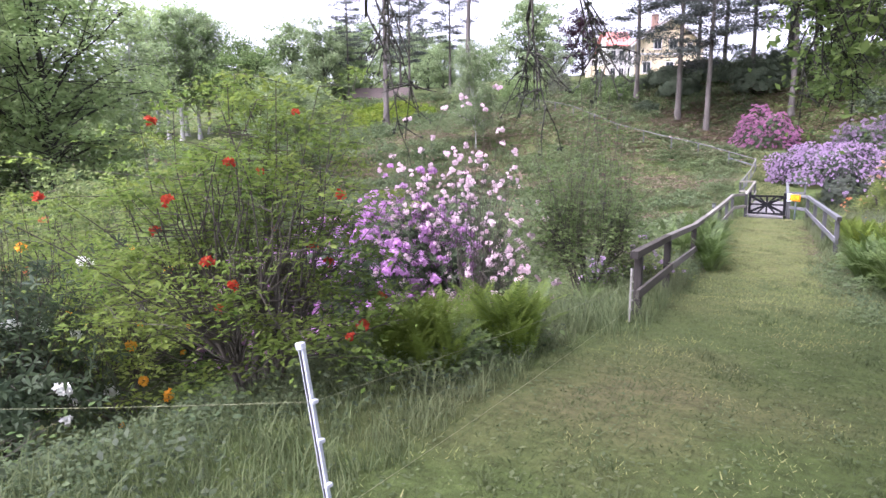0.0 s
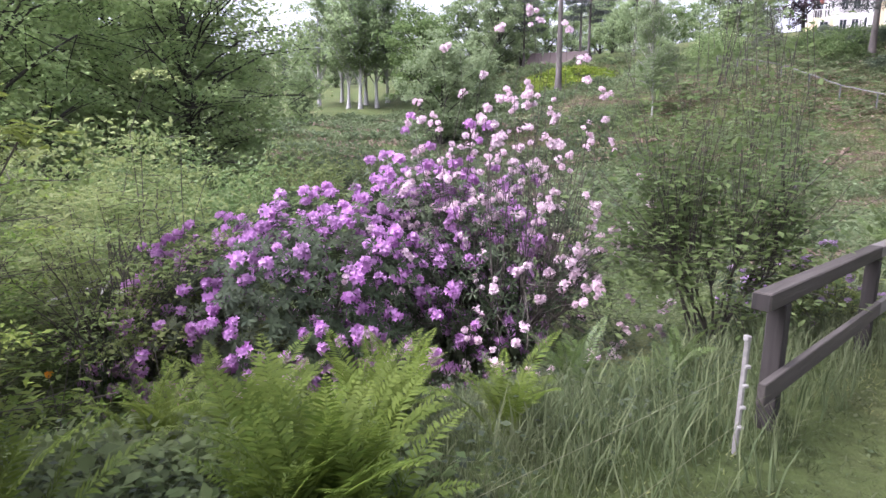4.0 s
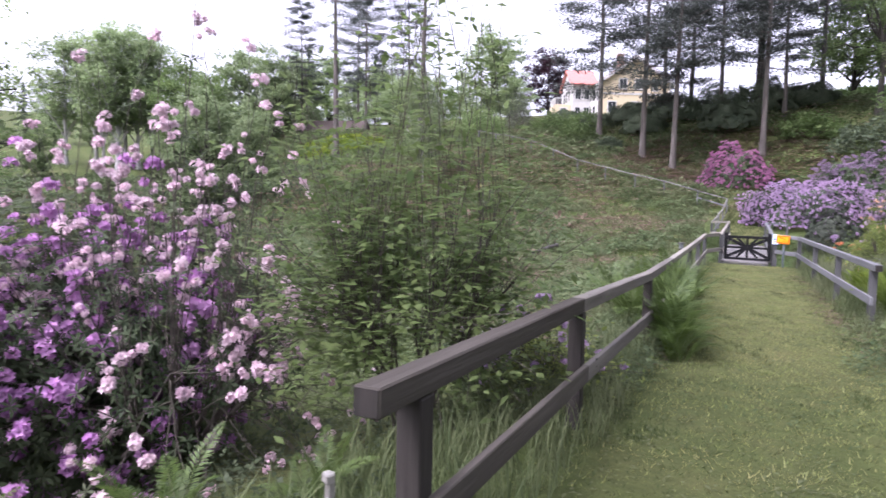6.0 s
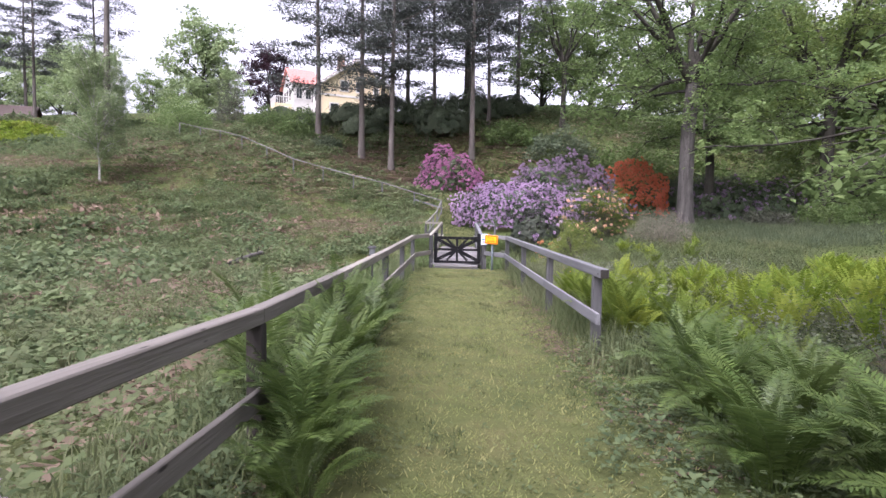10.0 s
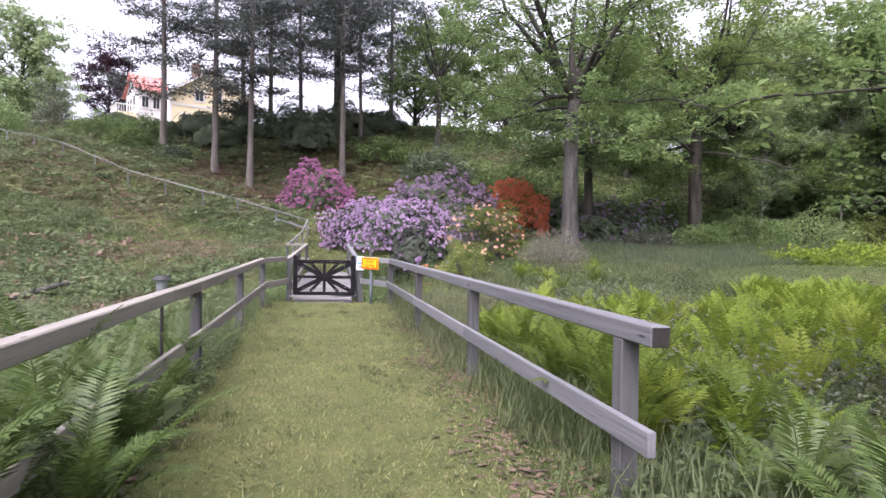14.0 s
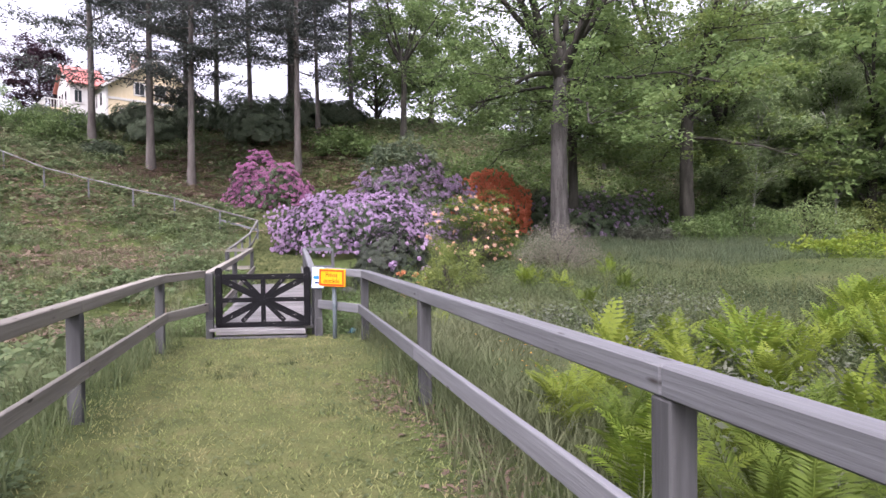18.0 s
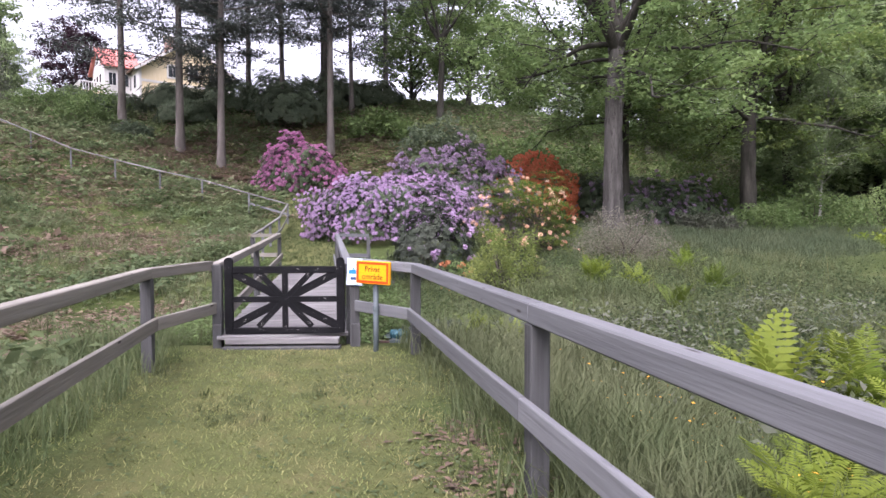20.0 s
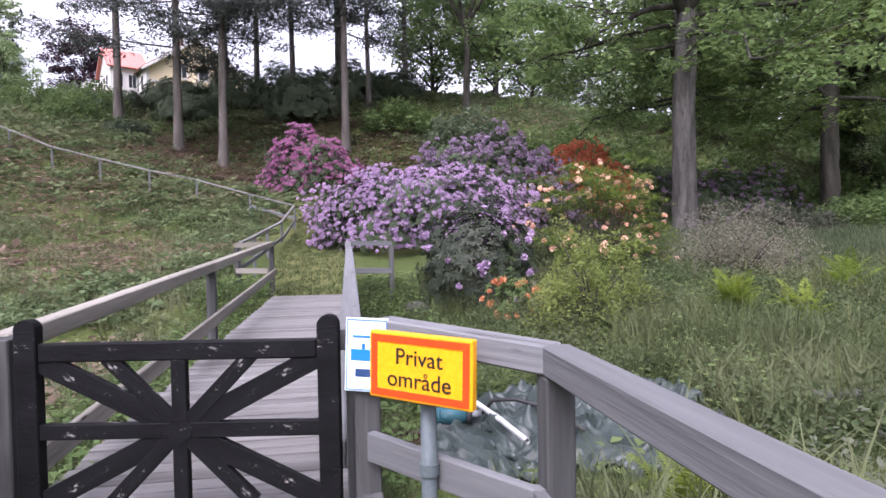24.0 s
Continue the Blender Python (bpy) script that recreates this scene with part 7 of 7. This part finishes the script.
def window(parent, m, w, h):
    f = part("window", box(w + 0.3, 0.1, h + 0.3, 0.01), WHITEPAINT, parent, "white framed window", m)
    for sx in (-1, 1):
        g = new("pane", mesh_of("pane", box(w / 2 - 0.05, 0.05, h - 0.05, 0), GLASS))
        g.parent = f
        g.matrix_basis = Matrix.Translation((sx * w / 4, -0.035, 0))
    return f


house = thing("house", (-23.0, 60.0, 13.0), "cream yellow wooden house with red and brown tiled roofs", "house")
H = pose(-23.0, 60.0, 13.0, 0, 0, 38) @ Matrix.Scale(0.92, 4)
house.matrix_basis = H
part("main_wall", prism(10.4, 9.5, 5.4, 3.6), CREAM, house, "cream yellow boarded wall", H)
part("side_wall", box(0.12, 9.46, 5.3, 0.01), WHITEPAINT, house, "white painted side wall", H @ pose(-5.25, 4.75, 2.65))
part("foundation", box(10.6, 9.6, 5.0, 0.02, (0, 4.8, -2.6)), WHITEPAINT, house, "", H)
gable_roof(10.4, 9.5, 5.4, 3.6, BROWNROOF, house, H)
part("wing_wall", prism(6.2, 3.4, 5.9, 2.3), WHITEPAINT, house, "white rendered side wing", H @ pose(-4.6, 6.6, 0, 0, 0, 90))
gable_roof(6.2, 3.4, 5.9, 2.3, REDROOF, house, H @ pose(-4.6, 6.6, 0, 0, 0, 90), 0.5, 0.4)
chimney = part("chimney", box(0.9, 0.9, 2.2, 0.03), BROWNROOF, house, "", H @ pose(-0.8, 4.2, 9.3))
part("chimney_cap", box(1.1, 1.1, 0.18, 0.02), WHITEPAINT, chimney, "", H @ pose(-0.8, 4.2, 10.45))
for x, z, w, h in ((-1.7, 5.3, 1.0, 1.3), (0.6, 5.3, 1.0, 1.3), (3.0, 4.9, 0.6, 0.9), (-3.2, 2.0, 1.1, 1.5), (0.2, 2.0, 1.1, 1.5), (3.0, 2.0, 1.1, 1.5)):
    window(house, H @ pose(x, -0.03, z), w, h)
for y, z in ((1.4, 3.9), (3.4, 3.9), (1.4, 1.5), (3.4, 1.5), (5.2, 1.5)):
    window(house, H @ pose(-5.32, y, z, 0, 0, -90), 0.9, 1.5)
for x in (-5.9, -7.2):
    for z in (4.3, 1.7):
        window(house, H @ pose(x, 3.47, z), 0.75, 1.4)
for y in (5.2, 6.8, 8.2):
    window(house, H @ pose(-8.02, y, 4.3, 0, 0, -90), 0.8, 1.5)
part("trim_band", box(10.5, 0.06, 0.28, 0.01), WHITEPAINT, house, "", H @ pose(0, -0.04, 3.9))
for x in (-5.15, 5.15):
    part("corner_board", box(0.24, 0.06, 5.5, 0.01), WHITEPAINT, house, "", H @ pose(x, -0.04, 2.7))
for sgn in (-1, 1):
    part("barge_board", box(7.2, 0.08, 0.26, 0.01), WHITEPAINT, house, "", H @ pose(sgn * 2.92, -0.68, 6.92, 0, sgn * 34.7, 0))
part("balcony_base", box(2.4, 3.6, 3.2, 0.02), CREAM, house, "", H @ pose(-9.1, 6.2, 1.3))
window(house, H @ pose(-9.1, 4.36, 1.6), 0.9, 1.5)
for k in range(9):
    part("baluster", box(0.07, 0.07, 0.9, 0), WHITEPAINT, house, "", H @ pose(-10.25 + k * 0.285, 4.45, 3.35))
    part("baluster", box(0.07, 0.07, 0.9, 0), WHITEPAINT, house, "", H @ pose(-10.25, 4.6 + k * 0.38, 3.35))
part("balcony_rail", box(2.5, 0.14, 0.12, 0.01), WHITEPAINT, house, "", H @ pose(-9.1, 4.45, 3.85))
part("balcony_rail", box(0.14, 3.7, 0.12, 0.01), WHITEPAINT, house, "", H @ pose(-10.25, 6.2, 3.85))

bz = gz(-62, 40) - 1.5
barn = thing("barn", (-62, 40, bz), "low red wooden barn with a tiled roof", "barn")
B = pose(-62, 40, bz - 0.3, 0, 0, -60) @ Matrix.Scale(0.62, 4)
barn.matrix_basis = B
part("wall", prism(7.0, 12.0, 3.2, 2.4), BARNRED, barn, "", B)
gable_roof(7.0, 12.0, 3.2, 2.4, DARKROOF, barn, B)
part("barn_door", box(2.0, 0.1, 2.4, 0.01), WHITEPAINT, barn, "", B @ pose(0, -0.05, 1.3))
for k in range(3):
    part("window", box(0.1, 0.9, 0.9, 0.01), WHITEPAINT, barn, "", B @ pose(3.52, 2.5 + 3.4 * k, 1.9))
fz = gz(-42, 40)
pole = thing("flagpole", (-42, 40, fz), "slim white flagpole on the crest lawn", "flagpole")
bm = bmesh.new()
bmesh.ops.create_cone(bm, cap_ends=True, segments=12, radius1=0.09, radius2=0.04, depth=9.5)
part("mast", bm, WHITEPAINT, pole, "", pose(-42, 40, fz + 4.5), True)
bm = bmesh.new()
bmesh.ops.create_uvsphere(bm, u_segments=10, v_segments=8, radius=0.1)
part("knob", bm, WHITEPAINT, pole, "", pose(-42, 40, fz + 9.3))

# ---- boughs that hang over the start ----
rng = np.random.default_rng(500)
hang = thing("oak_tree", (8.2, -28.0, gz(8.2, -28)), "old oak whose lichen-covered twigs hang over the lawn", "tree")
hb = np.array([8.2, -28.0, gz(8.2, -28)])
q = np.linspace(0, 1, 10)
put("trunk", soft(sheet("trunk", *tube_arrays(hb + np.stack([-0.3 * q, 0.2 * q, -0.3 + 9 * q], 1), 0.34 * (1 - 0.7 * q) + 0.15 * np.exp(-q * 14), 12), BARK)), hang)
LICHEN = foliage("lichen_and_buds", (0.025, 0.03, 0.02), (0.07, 0.075, 0.05), (0.05, 0.06, 0.04), 0.8, 0.1)
specks, greens = Pile(), Pile()
for (ex, ey, ez), n_hang, leafy in (((0.9, -22.2, 3.65), 3, 0), ((1.5, -22.0, 3.6), 4, 0), ((2.6, -21.9, 3.9), 1, 0), ((3.85, -20.6, 3.6), 13, 1), ((4.15, -19.9, 3.5), 14, 1), ((4.4, -21.2, 3.7), 10, 1)):
    p = limb_points(rng, hb + np.array([-0.15, 0.1, 4.2]), np.array([ex, ey, ez]), 0.12, 0.02, 9)
    wood = Pile()
    wood.add(*tube_arrays(p, np.linspace(0.1, 0.012, 9), 7))
    for k in range(n_hang):
        s = rng.uniform(0.84, 1.0)
        c = np.array([np.interp(s, np.linspace(0, 1, 9), p[:, j]) for j in range(3)])
        e = c + np.array([rng.normal() * 0.17, rng.normal() * 0.17, -rng.uniform(0.25, 0.9)])
        tw = limb_points(rng, c, e, 0.05, 0.06, 8)
        wood.add(*tube_arrays(tw, np.linspace(0.0085, 0.0045, 8), 5))
        tips = [tw]
        for j in range(12):
            c2 = tw[rng.integers(2, 8)]
            t2 = limb_points(rng, c2, c2 + np.array([rng.normal() * 0.11, rng.normal() * 0.11, rng.uniform(-0.32, 0.0)]), 0.1, 0.08, 4)
            wood.add(*tube_arrays(t2, np.linspace(0.006, 0.003, 4), 4))
            tips.append(t2)
        for t in tips:
            pts = t[rng.integers(0, len(t), 14)] + rng.normal(size=(14, 3)) * 0.011
            specks.add(*leaf_arrays(rng, pts, 0.026, 0.6, 0.4, 0.2))
            if leafy:
                pts = t[rng.integers(0, len(t), 16)] + rng.normal(size=(16, 3)) * 0.09
                greens.add(*leaf_arrays(rng, pts, 0.06, 0.5, 0.4, 0.5, 0.3))
    put("bough", wood.mesh("bough", BARK, True), hang)
put("lichen", specks.mesh("lichen", LICHEN), hang)["kind"] = "stuff"
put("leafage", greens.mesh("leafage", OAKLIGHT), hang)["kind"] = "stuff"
crown = Pile()
for k in range(130):
    c = hb + np.array([0, 0, 7.2]) + ball_points(rng, 1, 1.0, 0.3)[0] * np.array([5.6, 5.6, 2.4])
    crown.add(*leaf_arrays(rng, c + ball_points(rng, 70, 1.0) * np.array([1.0, 1.0, 0.4]), 0.17, 0.55, 0.35, 0.6, 0.1))
for k in range(48):
    c = np.array([4.4, -22.6, 6.9]) + ball_points(rng, 1, 1.0, 0.2)[0] * np.array([3.4, 3.2, 0.9])
    crown.add(*leaf_arrays(rng, c + ball_points(rng, 70, 1.0) * np.array([1.0, 1.0, 0.4]), 0.17, 0.55, 0.35, 0.6, 0.1))
for k in range(5):
    p = limb_points(rng, hb + np.array([-0.15, 0.1, 4.6 + 0.3 * k]), np.array([2.4 + 0.9 * k, -21.2 - 0.5 * k, 6.9]), 0.1, 0.03, 8)
    put("limb", soft(sheet("limb", *tube_arrays(p, np.linspace(0.12, 0.02, 8), 7), BARK)), hang)
put("crown", crown.mesh("crown", OAKLEAF), hang)
for k in range(10):
    p = limb_points(rng, hb + np.array([-0.25, 0.15, 5 + 0.35 * k]), hb + np.array([3.2 * math.cos(k * 2.4), 3.2 * math.sin(k * 2.4), 6 + 0.45 * k]), 0.1, 0.03, 7)
    put("limb", soft(sheet("limb", *tube_arrays(p, np.linspace(0.1, 0.02, 7), 7), BARK)), hang)

# ---- things by the gully ----
TX, TY = 2.15, 2.95
tz = gz(TX, TY)
tp = thing("tarpaulin", (TX, TY, tz), "crumpled grey-green tarpaulin spread over a low heap", "tarpaulin")
n = 120
gx, gy = np.meshgrid(np.linspace(-1.2, 1.2, n), np.linspace(-1.0, 0.95, n))
wx, wy = TX + gx + 0.09 * np.sin(gy * 7) + 0.05 * np.sin(gy * 17 + 1), TY + gy + 0.09 * np.sin(gx * 6 + 1) + 0.04 * np.sin(gx * 15) - 0.12 * gx
heap = 0.1 * np.exp(-(((gx + 0.1) / 0.75) ** 2 + (gy / 0.6) ** 2)) + 0.06 * np.exp(-(((gx - 0.75) / 0.35) ** 2 + ((gy + 0.35) / 0.4) ** 2))
warp_x = gx + 0.16 * np.sin(gy * 3.1 + 0.6) + 0.07 * np.sin(gx * 5.3 + gy * 6.1) + 0.03 * np.sin(gy * 17 - gx * 9)
warp_y = gy + 0.14 * np.sin(gx * 2.7 + 1.9) + 0.06 * np.sin(gy * 6.7 - gx * 4.2 + 1) + 0.03 * np.sin(gx * 19 + gy * 7)
crease = np.zeros_like(gx)
for ang_f, w, h, ph in ((0.5, 2.1, 0.1, 0.4), (2.4, 2.7, 0.09, 1.7), (1.3, 4.3, 0.06, 0.2), (2.9, 5.1, 0.06, 0.7), (0.1, 6.3, 0.055, 1.1), (1.9, 7.1, 0.055, 0.6), (0.9, 10.0, 0.02, 0.3), (2.7, 11.5, 0.016, 0.9)):
    c = warp_x * math.cos(ang_f) + warp_y * math.sin(ang_f)
    along = warp_y * math.cos(ang_f) - warp_x * math.sin(ang_f)
    live = np.clip(0.5 + 0.8 * np.sin(along * (1.7 + w * 0.35) + ph * 3 + np.floor(c * w + ph)), 0, 1)
    crease += h * live * np.clip(1 - np.abs((c * w + ph) % 1 - 0.5) * 4.2, 0, 1)
wz = ground(wx, wy) + 0.05 + heap + crease
i = np.arange(n - 1)[:, None] * n + np.arange(n - 1)[None, :]
put("cover", sheet("cover", np.stack([wx, wy, wz], -1).reshape(-1, 3), np.stack([i, i + 1, i + 1 + n, i + n], -1).reshape(-1, 4), TARP), tp)
ring = bmesh.new()
bmesh.ops.create_cone(ring, cap_ends=True, segments=10, radius1=0.014, radius2=0.014, depth=0.006)
eyelet_mesh = mesh_of("eyelet", ring, GALV)
for k in range(10, n - 8, 25):
    put("eyelet", eyelet_mesh, tp, pose(wx[3, k], wy[3, k], wz[3, k] + 0.008))
    put("eyelet", eyelet_mesh, tp, pose(wx[k, n - 4], wy[k, n - 4], wz[k, n - 4] + 0.008))
mx, my = 1.13, 3.2
pzz = gz(mx, my)
pump = thing("water_pump", (mx, my, pzz), "teal motor pump with a black hose lying on the tarpaulin", "pump")
bm = bmesh.new()
bmesh.ops.create_cone(bm, cap_ends=True, segments=24, radius1=0.08, radius2=0.08, depth=0.3, matrix=Matrix.Rotation(radians(90), 4, "Y"))
bmesh.ops.bevel(bm, geom=[e for e in bm.edges if e.calc_face_angle(0) > 1], offset=0.015, segments=2, affect="EDGES")
part("motor", bm, PUMPBLUE, pump, "teal painted motor housing", pose(mx, my, pzz + 0.2), True)
for k in range(5):
    bm = bmesh.new()
    bmesh.ops.create_cone(bm, cap_ends=True, segments=24, radius1=0.086, radius2=0.086, depth=0.008, matrix=Matrix.Rotation(radians(90), 4, "Y"))
    part("cooling_fin", bm, PUMPBLUE, pump, "", pose(mx - 0.11 + 0.03 * k, my, pzz + 0.2))
bm = bmesh.new()
bmesh.ops.create_cone(bm, cap_ends=True, segments=24, radius1=0.084, radius2=0.07, depth=0.05, matrix=Matrix.Rotation(radians(90), 4, "Y"))
part("end_cap", bm, RUBBER, pump, "black end cap", pose(mx + 0.175, my, pzz + 0.2), True)
part("stand", box(0.24, 0.16, 0.12, 0.01), RUBBER, pump, "", pose(mx, my, pzz + 0.07))
bm = bmesh.new()
bmesh.ops.create_cone(bm, cap_ends=True, segments=16, radius1=0.035, radius2=0.035, depth=0.1, matrix=Matrix.Rotation(radians(90), 4, "Y"))
part("outlet", bm, GALV, pump, "", pose(mx + 0.24, my - 0.02, pzz + 0.22), True)
hp = [(mx + 0.29, my - 0.02, pzz + 0.22), (1.52, 3.1, pzz + 0.37), (1.72, 3.0, pzz + 0.4), (1.92, 2.88, pzz + 0.37), (2.08, 2.76, pzz + 0.3), (2.25, 2.6, pzz + 0.24)]
v, f = tube_arrays(hp, [0.018] * len(hp), 10)
put("hose", soft(sheet("hose", v, f, RUBBER)), pump, None, "black rubber hose")
pipe = thing("metal_pipe", (1.8, 2.3, gz(1.8, 2.3)), "straight bright aluminium pipe leaning on the tarpaulin", "pipe")
v, f = tube_arrays([(1.37, 3.12, pzz + 0.34), (1.53, 2.68, pzz + 0.33), (1.7, 2.2, pzz + 0.3)], [0.025] * 3, 12)
put("tube", soft(sheet("tube", v, f, ALUMINIUM)), pipe)
rock = thing("stone", (0.62, 8.6, gz(0.62, 8.6)), "dark grey boulder beside the bridge end", "stone")
bm = bmesh.new()
bmesh.ops.create_icosphere(bm, subdivisions=3, radius=0.2)
for w in bm.verts:
    k = 1 + 0.22 * noise.noise(w.co * 2.1) + 0.08 * noise.noise(w.co * 6)
    w.co = Vector((w.co.x * 1.2 * k, w.co.y * k, w.co.z * 0.75 * k))
part("body", bm, surface("dark_granite", (0.035, 0.035, 0.033), (0.09, 0.09, 0.085), 4, 0.85, 0.6, 30), rock, "", pose(0.62, 8.6, gz(0.62, 8.6) - 0.02), True)

lx, ly = -0.1, -7.5
lamp = thing("garden_lamp", (lx, ly, gz(lx, ly)), "small black garden lamp on a thin post", "lamp")
bm = bmesh.new()
bmesh.ops.create_cone(bm, cap_ends=True, segments=10, radius1=0.014, radius2=0.014, depth=1.25)
part("pole", bm, RUBBER, lamp, "", pose(lx, ly, gz(lx, ly) + 0.24))
bm = bmesh.new()
bmesh.ops.create_cone(bm, cap_ends=True, segments=16, radius1=0.075, radius2=0.05, depth=0.03)
part("hood", bm, RUBBER, lamp, "", pose(lx, ly, gz(lx, ly) + 0.96))
bm = bmesh.new()
bmesh.ops.create_cone(bm, cap_ends=True, segments=14, radius1=0.04, radius2=0.045, depth=0.09)
part("lens", bm, GALV, lamp, "dull grey lens", pose(lx, ly, gz(lx, ly) + 0.9))
bm = bmesh.new()
bmesh.ops.create_cone(bm, cap_ends=True, segments=14, radius1=0.05, radius2=0.05, depth=0.02)
part("collar", bm, RUBBER, lamp, "", pose(lx, ly, gz(lx, ly) + 0.84))

la, lb = np.array([-9.85, 5.3, gz(-9.85, 5.3) + 0.1]), np.array([-9.4, 7.4, gz(-9.4, 7.4) + 0.4])
lg = thing("log", (la[0], la[1], gz(la[0], la[1])), "fallen grey log propped on the hillside", "log")
pts = [la + (lb - la) * t + np.array([0.05 * math.sin(4 * t), 0, 0.04 * math.sin(3 * t)]) for t in np.linspace(0, 1, 7)]
v, f = tube_arrays(pts, np.linspace(0.11, 0.075, 7), 10)
put("bole", soft(sheet("bole", v, f, PALEBARK)), lg)
for j, dx in ((2, 0.2), (4, -0.2), (5, 0.15)):
    v, f = tube_arrays([pts[j], pts[j] + np.array([dx, -0.15, 0.3])], [0.035, 0.01], 6)
    put("snag", soft(sheet("snag", v, f, PALEBARK)), lg)
v, f = tube_arrays([pts[6], np.array([pts[6][0] + 0.1, pts[6][1] + 0.05, gz(pts[6][0] + 0.1, pts[6][1] + 0.05) - 0.1])], [0.05, 0.04], 7)
put("forked_prop", soft(sheet("forked_prop", v, f, PALEBARK)), lg)

bough = thing("fallen_branch", (-6.6, -20.9, gz(-6.6, -20.9)), "pale bare fallen branch lying below the azaleas", "branch")
bp = np.array([(-7.6, -21.5, 0.1), (-7.0, -21.15, 0.34), (-6.4, -20.85, 0.42), (-5.8, -20.5, 0.38), (-5.0, -20.1, 0.22)])
bp[:, 2] += ground(bp[:, 0], bp[:, 1])
put("stick", soft(sheet("stick", *tube_arrays(bp, [0.035, 0.032, 0.028, 0.022, 0.012], 7), BIRCHBARK)), bough)
for j, dx, dy, dz in ((1, 0.3, 0.35, 0.3), (2, 0.25, -0.3, -0.25), (3, 0.4, 0.3, 0.2), (2, -0.3, 0.3, 0.35)):
    put("side_twig", soft(sheet("side_twig", *tube_arrays([bp[j], bp[j] + np.array([dx, dy, dz]) * 0.6, bp[j] + np.array([dx, dy, dz * 0.7]) * 1.3], [0.016, 0.012, 0.005], 5), BIRCHBARK)), bough)

pk = thing("old_plank", (4.75, 2.5, gz(4.75, 2.5)), "grey weathered plank lying in the rough grass", "plank")
beam("board", (4.2, 2.62, gz(4.2, 2.62) + 0.14), (5.25, 2.4, gz(5.25, 2.4) + 0.16), 0.17, 0.05, PLANKWOOD, pk)
for x, y in ((4.4, 2.58), (5.05, 2.44)):
    upright("prop", x, y, gz(x, y) - 0.05, gz(x, y) + 0.12, 0.08, 0.08, GREYWOOD, pk)

wb = thing("old_board", (0.72, 2.95, gz(0.72, 2.95)), "dark reddish brown board lying beside the pump", "plank")
beam("board", (0.45, 3.0, gz(0.45, 3.0) + 0.1), (0.98, 2.85, gz(0.98, 2.85) + 0.1), 0.05, 0.17, surface("stained_red_brown_board", (0.03, 0.018, 0.015), (0.075, 0.045, 0.036), 5, 0.85, 0.4, 40, (0.08, 1, 1)), wb)
